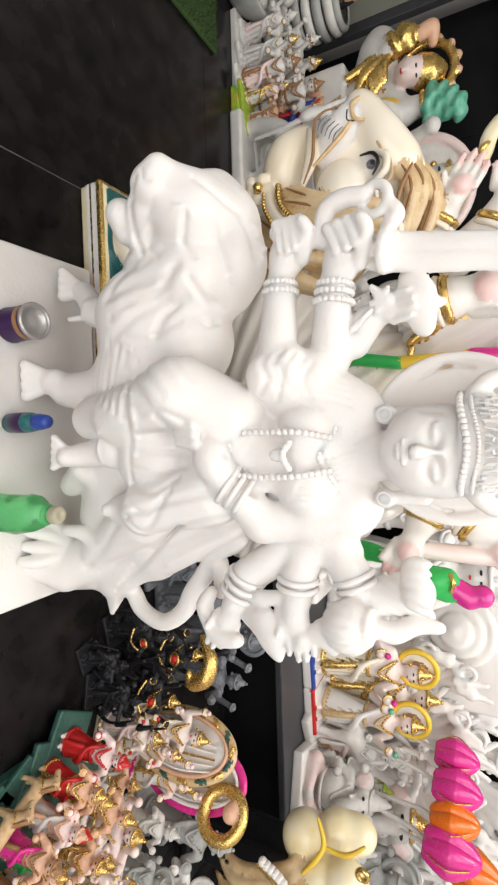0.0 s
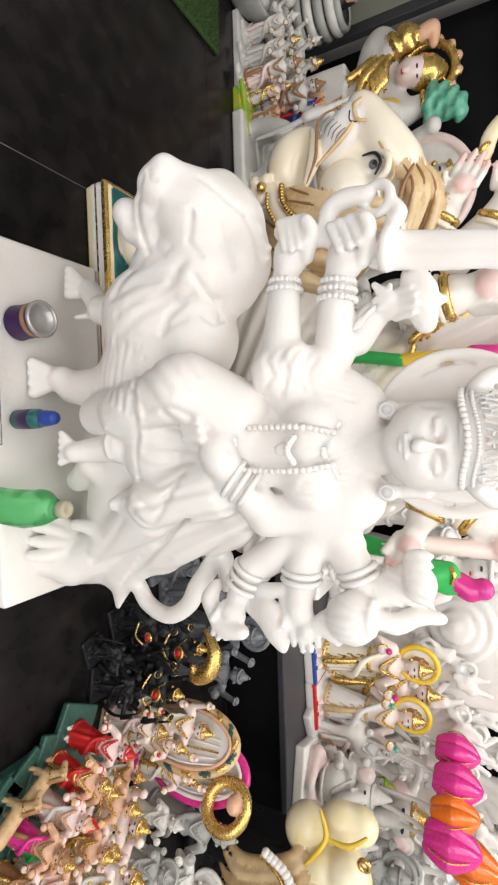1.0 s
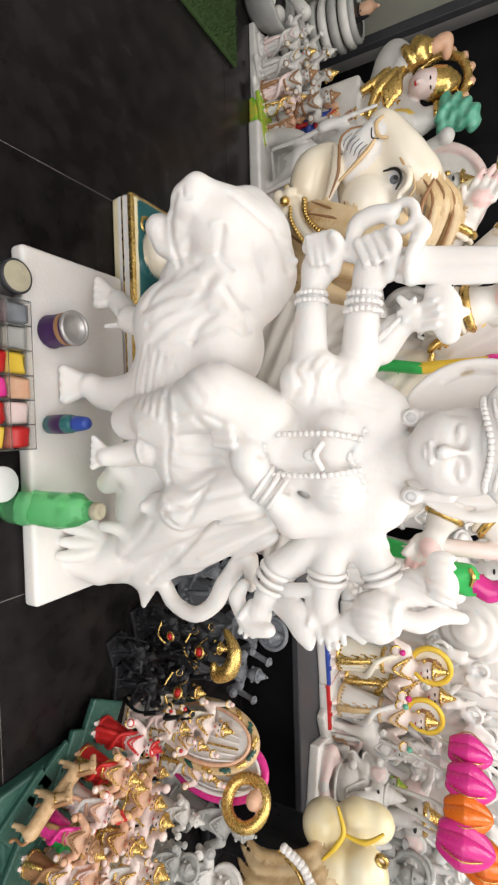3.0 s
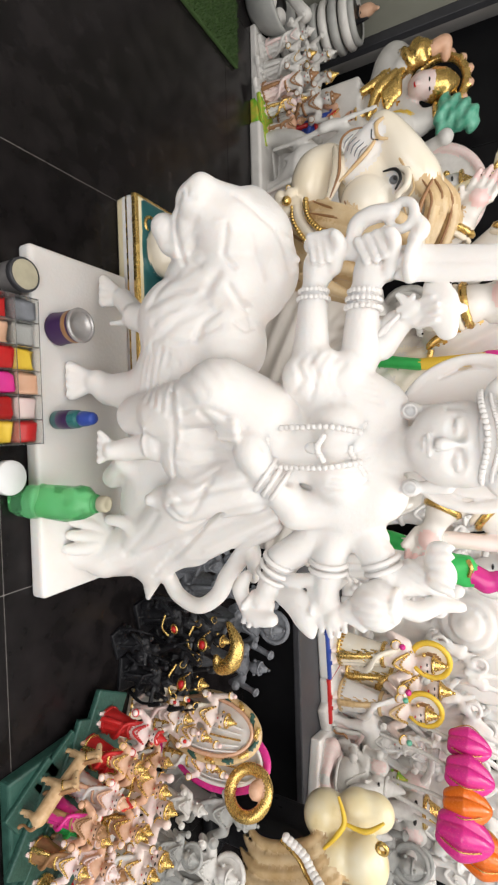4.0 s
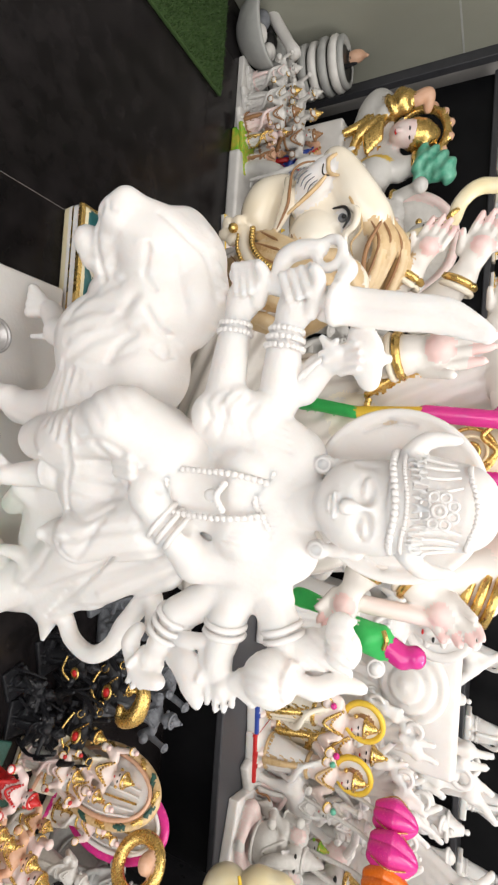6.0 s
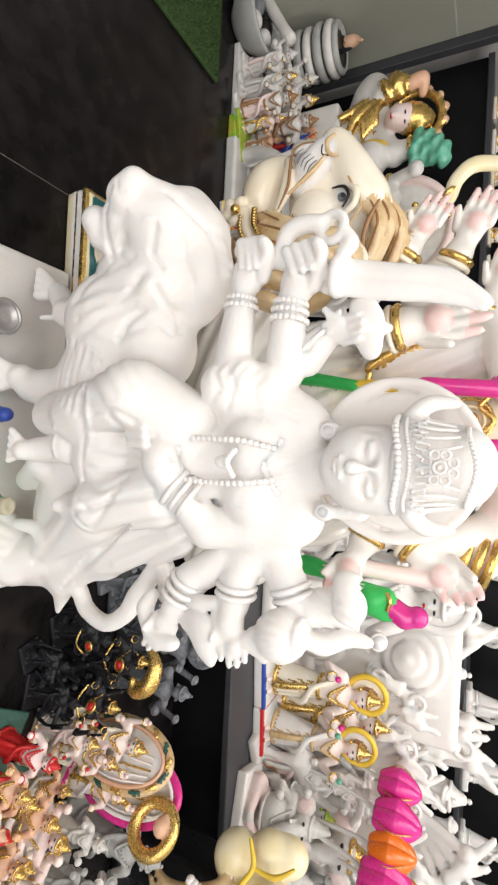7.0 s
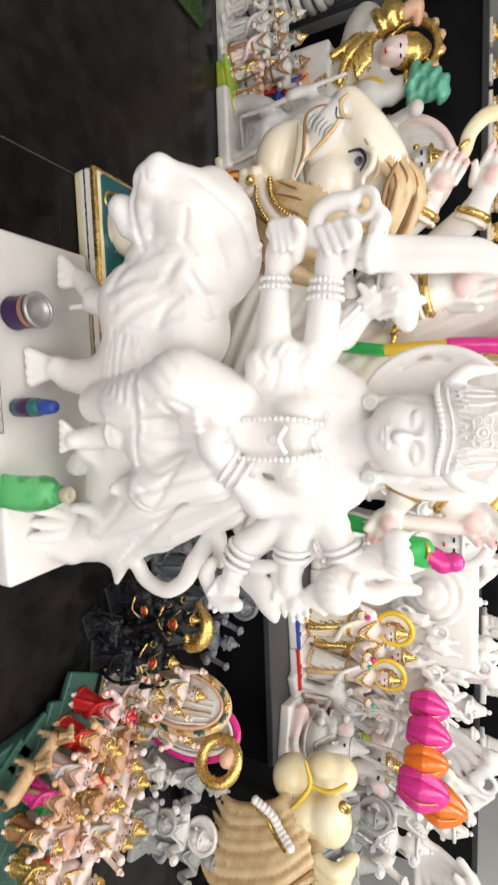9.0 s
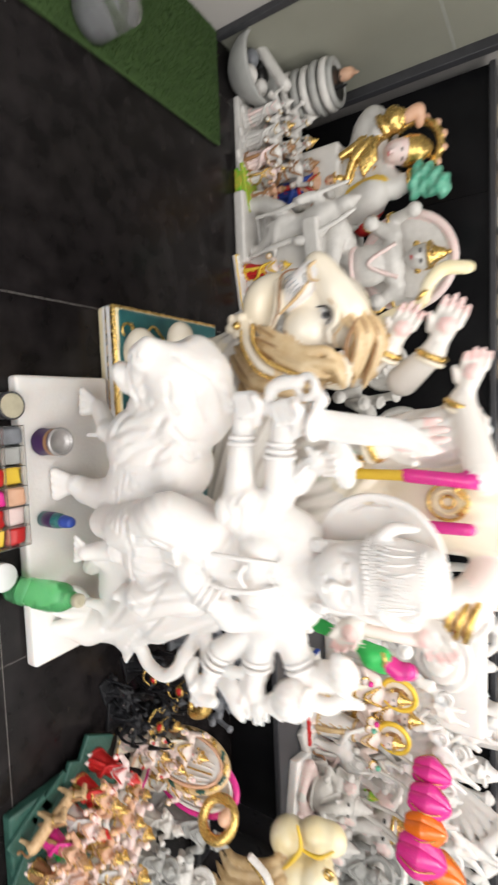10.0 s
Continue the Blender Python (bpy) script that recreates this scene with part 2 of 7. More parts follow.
    def ring(self, c, R0, r, m=None, k=0.004, axis=(0, 0, 1), squash=1.0):
        c, w = np.array(c, float), unit(axis)
        if r < 1.9 * self.step:
            u = unit(np.cross(w, (0.3, 0.9, 0.2)))
            v = np.cross(w, u)
            self.cord([(c + R0 * (math.cos(a) * u + math.sin(a) * v), r) for a in np.linspace(0, 2 * math.pi, 22, endpoint=False)], m, 6, True)
            return

        def shape(X, Y, Z):
            x, y, z = X - c[0], Y - c[1], Z - c[2]
            h = x * w[0] + y * w[1] + z * w[2]
            q = np.sqrt(np.maximum(x * x + y * y + z * z - h * h, 0))
            return np.sqrt((q - R0) ** 2 + (h / squash) ** 2) - r
        self.melt(c - R0 - r, c + R0 + r, shape, k, m)

    def disc(self, c, R0, thick, m=None, k=0.004, axis=(0, 1, 0), edge=0.003, cut=False):
        c, w = np.array(c, float), unit(axis)

        def shape(X, Y, Z):
            x, y, z = X - c[0], Y - c[1], Z - c[2]
            h = np.abs(x * w[0] + y * w[1] + z * w[2]) - thick / 2 + edge
            q = np.sqrt(np.maximum(x * x + y * y + z * z - (h + thick / 2 - edge) ** 2, 0)) - R0 + edge
            return np.sqrt(np.maximum(h, 0) ** 2 + np.maximum(q, 0) ** 2) + np.minimum(np.maximum(h, q), 0) - edge
        self.melt(c - R0, c + R0, shape, k, m, cut)

    def beads(self, points, r, m=None, n=12, k=0.002):
        run = spline(points, [r] * len(points), 12)
        P = np.array([p for p, _ in run])
        at = np.concatenate([[0], np.cumsum(np.linalg.norm(np.diff(P, axis=0), axis=1))])
        for s in np.linspace(0, at[-1], n):
            self.pip(np.array([np.interp(s, at, P[:, i]) for i in range(3)]), np.array((r, r, r)), m, n=2 if self.step > 0.008 else 3)

    def hand(self, wrist, palm, size, m=None, curl=(0, -1, 0), side=(0, 0, 1), grip=0.0, tip=None, thumb=1):
        """A hand from the wrist to the palm: four fingers and a thumb. grip 0: flat, 1: a fist."""
        wrist, palm = np.array(wrist, float), np.array(palm, float)
        f, c, s = unit(palm - wrist), unit(curl), unit(side)
        self.cap(wrist, palm, size * 0.32, size * 0.42, m, size * 0.2, flat=(c, 1.5))
        for i in range(4):
            o = palm + s * size * (i - 1.5) * 0.27 + f * size * 0.1
            l = size * (0.85, 1.0, 0.95, 0.75)[i]
            mid = o + f * l * (0.55 - 0.15 * grip) + c * l * 0.25 * grip
            end = mid + f * l * (0.5 - 0.75 * grip) + c * l * 0.4 * grip
            self.cap(o, mid, size * 0.135, size * 0.125, m, size * 0.04)
            self.cap(mid, end, size * 0.125, size * 0.10, tip or m, size * 0.04)
        o = palm - s * size * 0.45 * thumb - f * size * 0.3
        self.cap(o, o - s * size * 0.2 * thumb + f * size * 0.5 + c * size * 0.3, size * 0.15, size * 0.11, m, size * 0.06)

    def engrave(self, points, width, deep, reach=0.05, way=(0, 0.88, -0.47), steps=4):
        """A groove (deep > 0) or a ridge (deep < 0) drawn over the surface along a run of points."""
        w = unit(way)
        run = [p for p, _ in spline(points, [width] * len(points), steps)]
        P0 = np.array(run)
        pad = 3 * width
        lo, hi = P0.min(0) - pad - np.array((0, reach, reach * 0.5)), P0.max(0) + pad + np.array((0, reach, reach * 0.5))
        a = np.clip(np.floor((lo - self.lo) / self.step).astype(int), 0, self.n - 1)
        b = np.clip(np.ceil((hi - self.lo) / self.step).astype(int) + 1, 1, self.n)
        sl = tuple(slice(i, j) for i, j in zip(a, b))
        X, Y, Z = self.axes[0][sl[0]][:, None, None], self.axes[1][sl[1]][None, :, None], self.axes[2][sl[2]][None, None, :]
        best = None
        for p, q in zip(run, run[1:]):
            ab = q - p
            ab = ab - w * (ab @ w)
            ll = max(1e-9, float(ab @ ab))
            x, y, z = X - p[0], Y - p[1], Z - p[2]
            h = x * w[0] + y * w[1] + z * w[2]
            x, y, z = x - h * w[0], y - h * w[1], z - h * w[2]
            t = np.clip((x * ab[0] + y * ab[1] + z * ab[2]) / ll, 0, 1)
            d = (x - t * ab[0]) ** 2 + (y - t * ab[1]) ** 2 + (z - t * ab[2]) ** 2
            d = np.where(np.abs(h) < reach, d, 1.0)
            best = d if best is None else np.minimum(best, d)
        self.D[sl] = self.D[sl] + deep * np.exp(-best / (width * width))

    def mesh(self, name):
        D, inside = self.D, self.D < 0
        cells = tuple(n - 1 for n in D.shape)
        count = np.zeros(cells, np.uint8)
        for i in (0, 1):
            for j in (0, 1):
                for k in (0, 1):
                    count += inside[i:i + cells[0], j:j + cells[1], k:k + cells[2]]
        I, J, K = np.nonzero((count > 0) & (count < 8))
        index = np.full(cells, -1, np.int32)
        index[I, J, K] = np.arange(len(I))
        total, hits = np.zeros((len(I), 3)), np.zeros(len(I))
        for axis in range(3):
            for a in (0, 1):
                for b in (0, 1):
                    o = [0, 0, 0]
                    o[(axis + 1) % 3], o[(axis + 2) % 3] = a, b
                    d0 = D[I + o[0], J + o[1], K + o[2]]
                    e = list(o)
                    e[axis] = 1
                    d1 = D[I + e[0], J + e[1], K + e[2]]
                    on = (d0 < 0) != (d1 < 0)
                    t = np.where(on, d0 / np.where(on, d0 - d1, 1), 0)
                    for ax in range(3):
                        total[:, ax] += np.where(on, t if ax == axis else o[ax], 0)
                    hits += on
        verts = self.lo + self.step * (np.stack([I, J, K], 1) + total / hits[:, None])
        faces = []
        for axis in range(3):
            a1, a2 = (axis + 1) % 3, (axis + 2) % 3
            lo_s, hi_s = [slice(None)] * 3, [slice(None)] * 3
            lo_s[axis], hi_s[axis] = slice(0, -1), slice(1, None)
            A, B = inside[tuple(lo_s)], inside[tuple(hi_s)]
            E = np.stack(np.nonzero(A != B), 1)
            ok = (E[:, a1] > 0) & (E[:, a2] > 0) & (E[:, a1] < cells[a1]) & (E[:, a2] < cells[a2])
            E = E[ok]
            quad = []
            for u, v in ((-1, -1), (0, -1), (0, 0), (-1, 0)):
                c = E.copy()
                c[:, a1] += u
                c[:, a2] += v
                quad.append(index[c[:, 0], c[:, 1], c[:, 2]])
            quad = np.stack(quad, 1)
            turn = ~A[E[:, 0], E[:, 1], E[:, 2]]
            quad[turn] = quad[turn][:, ::-1]
            faces.append(quad)
        faces = np.concatenate(faces)
        faces = faces[(faces >= 0).all(1)]
        paint = self.M[I, J, K][faces[:, 0]].astype(np.int32)
        if self.crisp:
            allv, allq, allp, n = [verts], [faces], [paint], len(verts)
            for V, Q, slot in self.crisp:
                allv.append(V)
                allq.append(Q + n)
                allp.append(np.full(len(Q), slot, np.int32))
                n += len(V)
            verts, faces, paint = np.concatenate(allv), np.concatenate(allq), np.concatenate(allp)
        me = bpy.data.meshes.new(name)
        me.vertices.add(len(verts))
        me.vertices.foreach_set("co", verts.astype(np.float32).ravel())
        me.loops.add(len(faces) * 4)
        me.loops.foreach_set("vertex_index", faces.astype(np.int32).ravel())
        me.polygons.add(len(faces))
        me.polygons.foreach_set("loop_start", np.arange(0, len(faces) * 4, 4, dtype=np.int32))
        me.update(calc_edges=True)
        for m in self.mats:
            me.materials.append(m)
        me.polygons.foreach_set("material_index", paint)
        me.polygons.foreach_set("use_smooth", np.ones(len(faces), bool))
        me.update()
        return me


def part(name, bm, mat, parent=None, label="", smooth=False, at=None):
    me = bpy.data.meshes.new(name)
    bm.to_mesh(me)
    bm.free()
    for m in (mat if isinstance(mat, (list, tuple)) else (mat,)):
        me.materials.append(m)
    if smooth:
        for p in me.polygons:
            p.use_smooth = True
    ob = new(name, me)
    if at is not None:
        ob.matrix_world = at
    ob.parent = parent
    if label:
        tagged(ob, label)
    return ob


def block(lo, hi, bevel=0.0, bm=None):
    bm = bm or bmesh.new()
    c = [(a + b) / 2 for a, b in zip(lo, hi)]
    s = [abs(b - a) for a, b in zip(lo, hi)]
    g = bmesh.ops.create_cube(bm, size=1, matrix=Matrix.Translation(c) @ Matrix.Diagonal((*s, 1)))
    if bevel:
        es = list({e for v in g["verts"] for e in v.link_edges})
        bmesh.ops.bevel(bm, geom=es, offset=bevel, segments=2, affect="EDGES", profile=0.5)
    return bm


def lathe(profile, seg=32):
    """A turned body from (radius, height) pairs; radius 0 closes it."""
    bm = bmesh.new()
    rows = []
    for r, z in profile:
        if r < 1e-6:
            rows.append([bm.verts.new((0, 0, z))])
        else:
            rows.append([bm.verts.new((r * math.cos(2 * math.pi * i / seg), r * math.sin(2 * math.pi * i / seg), z)) for i in range(seg)])
    for a, b in zip(rows, rows[1:]):
        for i in range(seg):
            j = (i + 1) % seg
            if len(a) == 1 and len(b) > 1:
                bm.faces.new((a[0], b[j], b[i]))
            elif len(b) == 1 and len(a) > 1:
                bm.faces.new((a[i], a[j], b[0]))
            elif len(a) > 1:
                bm.faces.new((a[i], a[j], b[j], b[i]))
    bmesh.ops.recalc_face_normals(bm, faces=bm.faces)
    return bm


def empty(name, m, label, category, group="", kind=""):
    ob = new(name)
    ob.matrix_world = m
    return tagged(ob, label, category, group, kind)


# ---- the room ----
def wall(name, lo, hi, mat, label):
    return tagged(part(name, block(lo, hi), mat), label, "wall", kind="structure")


slab = tagged(part("floor", block((-1.6, -1.7, -0.12), (2.1, 2.7, -0.0016)), JOINT), "black polished granite floor in large square tiles", "floor", kind="structure")
TILE_X = (-1.6, -1.298, -0.498, 0.284, 1.084, 2.1)
TILE_Y = (-1.7, -1.15, -0.35, 0.45, 1.25, 2.05, 2.7)
for i in range(5):
    for j in range(6):
        part("tile", block((TILE_X[i] + 0.0008, TILE_Y[j] + 0.0008, -0.0014), (TILE_X[i + 1] - 0.0008, TILE_Y[j + 1] - 0.0008, 0.0), 0.0004), GRANITE, slab)

wall("wall_left", (-1.6, -1.7, 0), (-1.49, 1.32, 2.5), PLASTER, "pale grey plastered side wall beside the turf mat")
wall("wall_right", (2.0, -1.7, 0), (2.1, 2.7, 2.5), CEIL, "white painted side wall")
# unseen front wall, added with an opening that holds the fill lamp
wall("wall_front_left", (-1.49, -1.7, 0), (-0.75, -1.6, 2.5), CEIL, "unseen white wall beside the front fill lamp")
wall("wall_front_right", (1.65, -1.7, 0), (2.0, -1.6, 2.5), CEIL, "unseen white wall at the other side of the fill lamp")
wall("wall_front_sill", (-0.75, -1.7, 0), (1.65, -1.6, 0.18), CEIL, "unseen white sill under the front fill lamp")
wall("wall_front_head", (-0.75, -1.7, 2.12), (1.65, -1.6, 2.5), CEIL, "unseen white wall over the front fill lamp")
wall("wall_back", (-1.49, 2.6, 0), (2.0, 2.7, 2.5), RISER, "black stone back wall behind the upper shelf")
tagged(part("ceiling", block((-1.6, -1.7, 2.5), (2.1, 2.7, 2.6)), CEIL), "white painted shop ceiling", "ceiling", kind="structure")

door = empty("door_1", pose(0, 0, 0), "grey-green flush door with a dark frame in the side wall", "door", kind="structure")
part("door_leaf", block((-1.58, 1.345, 0), (-1.475, 1.86, 2.05), 0.003), WALLP, door)
part("door_frame", block((-1.6, 1.32, 0), (-1.468, 1.345, 2.1), 0.003), EDGE, door)
part("door_frame", block((-1.6, 1.86, 0), (-1.44, 1.895, 2.1), 0.003), EDGE, door)
part("panel_joint", block((-1.476, 1.35, 0.657), (-1.4735, 1.855, 0.663)), GREY, door)
wall("wall_left_end", (-1.6, 1.895, 0), (-1.49, 2.7, 2.5), PLASTER, "pale grey plaster beyond the door")
wall("wall_over_door", (-1.6, 1.32, 2.1), (-1.49, 1.895, 2.5), PLASTER, "pale grey plaster over the door")

# two steps of black granite carry the stock
low = empty("display_step", pose(0, 0, 0), "low black granite display step with a grey edge", "display step", kind="structure")
part("step_body", block((0.28, 1.26, 0), (2.0, 1.93, 0.185)), RISER, low)
part("step_top", block((0.27, 1.235, 0.185), (2.0, 1.93, 0.207), 0.004), EDGE, low)
high = empty("upper_display_shelf", pose(0, 0, 0), "tall black granite shelf with a dark grey edge", "display shelf", kind="structure")
for i, (a, b) in enumerate(((-1.44, -1.0), (-0.998, -0.2), (-0.198, 0.6), (0.602, 1.3), (1.302, 2.0))):
    part("facing_panel", block((a, 1.95, 0), (b, 2.0, 0.76), 0.001), RISER, high)
part("shelf_body", block((-1.44, 2.0, 0), (2.0, 2.6, 0.76)), RISER, high)
part("shelf_edge", block((-1.44, 1.93, 0.76), (2.0, 2.6, 0.782), 0.004), EDGE, high)


# ---- the unpainted marble goddess on her lion ----
def marble_goddess():
    c = Clay((-0.47, 0.40, -0.01), (0.44, 0.80, 0.93), 0.0031)
    W = WHITE
    # lion: trunk, shoulders, hips
    c.cap((-0.225, 0.640, 0.316), (-0.069, 0.655, 0.240), 0.082, 0.088, W, 0.016)
    c.cap((-0.069, 0.655, 0.240), (0.151, 0.665, 0.170), 0.088, 0.075, W, 0.016)
    c.ball((-0.175, 0.620, 0.261), (0.075, 0.065, 0.075), W, 0.02)
    c.ball((-0.132, 0.640, 0.345), (0.075, 0.065, 0.065), W, 0.02)
    # neck and mane
    c.ball((-0.241, 0.655, 0.385), (0.080, 0.062, 0.07), W, 0.016)
    c.ball((-0.224, 0.605, 0.360), (0.06, 0.045, 0.065), W, 0.016)
    c.ball((-0.295, 0.645, 0.414), (0.058, 0.055, 0.046), W, 0.014)
    c.ball((-0.323, 0.640, 0.396), (0.055, 0.05, 0.042), W, 0.014)
    c.ball((-0.244, 0.645, 0.438), (0.05, 0.045, 0.030), W, 0.014)
    # head: skull, broad muzzle, closed jaw, brow and ear
    c.ball((-0.304, 0.605, 0.378), (0.058, 0.06, 0.060), W, 0.014)
    c.cap((-0.314, 0.585, 0.361), (-0.332, 0.555, 0.349), 0.048, 0.034, W, 0.014)
    c.ball((-0.350, 0.545, 0.362), (0.017, 0.017, 0.015), W, 0.010)
    c.cap((-0.351, 0.550, 0.363), (-0.332, 0.590, 0.398), 0.016, 0.022, W, 0.012)
    c.cap((-0.310, 0.570, 0.327), (-0.284, 0.580, 0.304), 0.034, 0.026, W, 0.008)
    c.cap((-0.295, 0.575, 0.285), (-0.312, 0.560, 0.281), 0.025, 0.022, W, 0.006)
    c.ball((-0.346, 0.610, 0.406), (0.017, 0.02, 0.014), W, 0.008)
    c.engrave([(-0.334, 0.540, 0.332), (-0.313, 0.530, 0.323), (-0.279, 0.535, 0.321), (-0.251, 0.550, 0.323)], 0.0040, 0.0060)
    c.engrave([(-0.342, 0.530, 0.349), (-0.328, 0.530, 0.350), (-0.326, 0.530, 0.361)], 0.0026, 0.0034)
    c.engrave([(-0.288, 0.540, 0.407), (-0.268, 0.540, 0.403), (-0.253, 0.540, 0.399), (-0.232, 0.550, 0.412)], 0.0040, 0.0046)
    c.engrave([(-0.292, 0.540, 0.389), (-0.291, 0.540, 0.409), (-0.281, 0.540, 0.418)], 0.0040, -0.0030)
    c.engrave([(-0.279, 0.540, 0.348), (-0.259, 0.545, 0.337), (-0.238, 0.550, 0.351)], 0.0046, 0.0030)
    c.engrave([(-0.333, 0.570, 0.403), (-0.313, 0.580, 0.429), (-0.294, 0.590, 0.459)], 0.0040, 0.0030)
    c.engrave([(-0.275, 0.570, 0.434), (-0.247, 0.570, 0.438), (-0.218, 0.580, 0.445)], 0.0048, 0.0028)
    c.engrave([(-0.293, 0.600, 0.454), (-0.266, 0.600, 0.470), (-0.236, 0.610, 0.473)], 0.0040, 0.0030)
    for i in range(14):
        a, b = np.array((-0.332, 0.625, 0.435)), np.array((-0.235, 0.635, 0.471))
        o = a + (b - a) * i / 13 + np.array((0, 0.004 * (i % 3), 0.006 * math.sin(i * 1.9)))
        c.cap(o, o + np.array((0.010, -0.006, -0.020 - 0.006 * (i % 2))), 0.0065, 0.003, W, 0.006)
    c.engrave([(-0.206, 0.565, 0.393), (-0.184, 0.565, 0.411), (-0.175, 0.570, 0.426), (-0.151, 0.580, 0.423)], 0.0044, 0.0060)
    c.engrave([(-0.151, 0.580, 0.423), (-0.143, 0.580, 0.410), (-0.155, 0.580, 0.392)], 0.0034, 0.0040)
    c.engrave([(-0.217, 0.560, 0.368), (-0.199, 0.560, 0.352), (-0.186, 0.565, 0.307), (-0.165, 0.575, 0.248)], 0.0060, 0.0036)
    c.engrave([(-0.236, 0.560, 0.302), (-0.222, 0.565, 0.267), (-0.193, 0.575, 0.238)], 0.0060, 0.0040)
    c.engrave([(-0.175, 0.570, 0.369), (-0.161, 0.570, 0.344), (-0.135, 0.575, 0.324)], 0.0050, 0.0030)
    # loose folds of the coat on chest and flank
    c.engrave([(-0.195, 0.580, 0.248), (-0.208, 0.570, 0.294), (-0.208, 0.570, 0.346), (-0.223, 0.570, 0.372)], 0.0069, 0.0043)
    c.engrave([(-0.168, 0.580, 0.255), (-0.185, 0.570, 0.309), (-0.201, 0.570, 0.336)], 0.0058, -0.0026)
    c.engrave([(-0.136, 0.590, 0.244), (-0.163, 0.580, 0.294), (-0.181, 0.580, 0.348)], 0.0069, 0.0039)
    c.engrave([(-0.134, 0.580, 0.325), (-0.161, 0.580, 0.342), (-0.181, 0.580, 0.378)], 0.0069, 0.0035)
    c.engrave([(-0.247, 0.600, 0.229), (-0.242, 0.580, 0.281), (-0.244, 0.570, 0.322)], 0.0069, 0.0035)
    c.engrave([(-0.122, 0.580, 0.365), (-0.128, 0.590, 0.398), (-0.120, 0.610, 0.424)], 0.0092, 0.0017)
    # fore legs
    c.cap((-0.182, 0.630, 0.217), (-0.198, 0.625, 0.159), 0.034, 0.024, W, 0.010)
    c.cap((-0.198, 0.630, 0.159), (-0.248, 0.660, 0.098), 0.022, 0.020, W, 0.008)
    for i in range(4):
        c.cap((-0.250, 0.665, 0.092), (-0.288 + 0.015 * i, 0.650 - 0.003 * i, 0.060 + 0.002 * i), 0.0125, 0.0105, W, 0.004)
    c.cap((-0.191, 0.620, 0.137), (-0.191, 0.615, 0.108), 0.006, 0.004, W, 0.004)
    c.cap((-0.060, 0.615, 0.179), (-0.068, 0.608, 0.105), 0.042, 0.028, W, 0.014)
    c.cap((-0.068, 0.608, 0.105), (-0.082, 0.598, 0.086), 0.026, 0.024, W, 0.008)
    for i in range(4):
        c.cap((-0.084, 0.602, 0.084), (-0.112 + 0.017 * i, 0.572, 0.046), 0.0125, 0.011, W, 0.004)
    c.cap((0.104, 0.620, 0.187), (0.062, 0.585, 0.159), 0.026, 0.021, W, 0.008)
    c.cap((0.062, 0.585, 0.159), (0.094, 0.600, 0.115), 0.018, 0.020, W, 0.008)
    # hind leg with a broad paw
    c.cap((0.214, 0.660, 0.144), (0.254, 0.620, 0.069), 0.055, 0.036, W, 0.016)
    c.cap((0.254, 0.620, 0.069), (0.239, 0.585, 0.022), 0.034, 0.026, W, 0.012)
    for i in range(4):
        c.tube([(0.216, 0.625, 0.085), (0.165 + 0.020 * i, 0.602 - 0.01 * i, 0.062), (0.152 + 0.024 * i, 0.576 - 0.008 * i, 0.040)], [0.013, 0.0115, 0.008], W, 0.004)
    c.tube([(0.233, 0.620, 0.120), (0.194, 0.600, 0.169), (0.174, 0.590, 0.147), (0.169, 0.580, 0.118)], [0.014, 0.012, 0.010, 0.007], W, 0.006)
    # tail in an open loop
    c.tube([(0.260, 0.660, 0.114), (0.283, 0.660, 0.181), (0.316, 0.655, 0.212), (0.329, 0.650, 0.262), (0.303, 0.650, 0.304), (0.264, 0.655, 0.325), (0.220, 0.665, 0.364), (0.265, 0.650, 0.377)], [0.016, 0.0125, 0.012, 0.012, 0.013, 0.014, 0.014, 0.008], W, 0.006)
    # goddess: hips, knees, skirt
    c.ball((0.037, 0.620, 0.398), (0.115, 0.07, 0.06), W, 0.016)
    c.cap((-0.009, 0.585, 0.430), (-0.045, 0.545, 0.387), 0.056, 0.05, W, 0.012)
    c.cap((-0.045, 0.540, 0.381), (-0.014, 0.550, 0.274), 0.047, 0.038, W, 0.010)
    c.cap((-0.026, 0.555, 0.298), (-0.016, 0.575, 0.198), 0.045, 0.034, W, 0.010)
    c.ball((0.034, 0.580, 0.307), (0.075, 0.045, 0.06), W, 0.014)
    c.ball((0.029, 0.562, 0.250), (0.032, 0.027, 0.028), W, 0.006)
    c.cap((0.092, 0.585, 0.407), (0.119, 0.565, 0.309), 0.05, 0.040, W, 0.014)
    c.cap((0.119, 0.565, 0.309), (0.122, 0.570, 0.250), 0.030, 0.020, W, 0.010)
    c.cap((0.124, 0.562, 0.249), (0.123, 0.553, 0.240), 0.0125, 0.0105, W, 0.005)
    # skirt pleats on shin and lap
    for i in range(5):
        c.engrave([(-0.135 + 0.012 * i, 0.53, 0.265 + 0.016 * i), (-0.10 + 0.012 * i, 0.52, 0.262 + 0.014 * i), (-0.045 + 0.008 * i, 0.53, 0.25 + 0.014 * i)], 0.0040, 0.0035)
    c.engrave([(-0.048, 0.520, 0.318), (-0.008, 0.520, 0.319), (0.039, 0.520, 0.310), (0.082, 0.540, 0.300)], 0.0034, 0.0035)
    c.engrave([(-0.047, 0.520, 0.328), (-0.008, 0.520, 0.330), (0.039, 0.520, 0.320)], 0.0034, -0.0026)
    c.engrave([(0.006, 0.530, 0.253), (0.027, 0.530, 0.244), (0.051, 0.540, 0.243)], 0.0034, -0.0035)
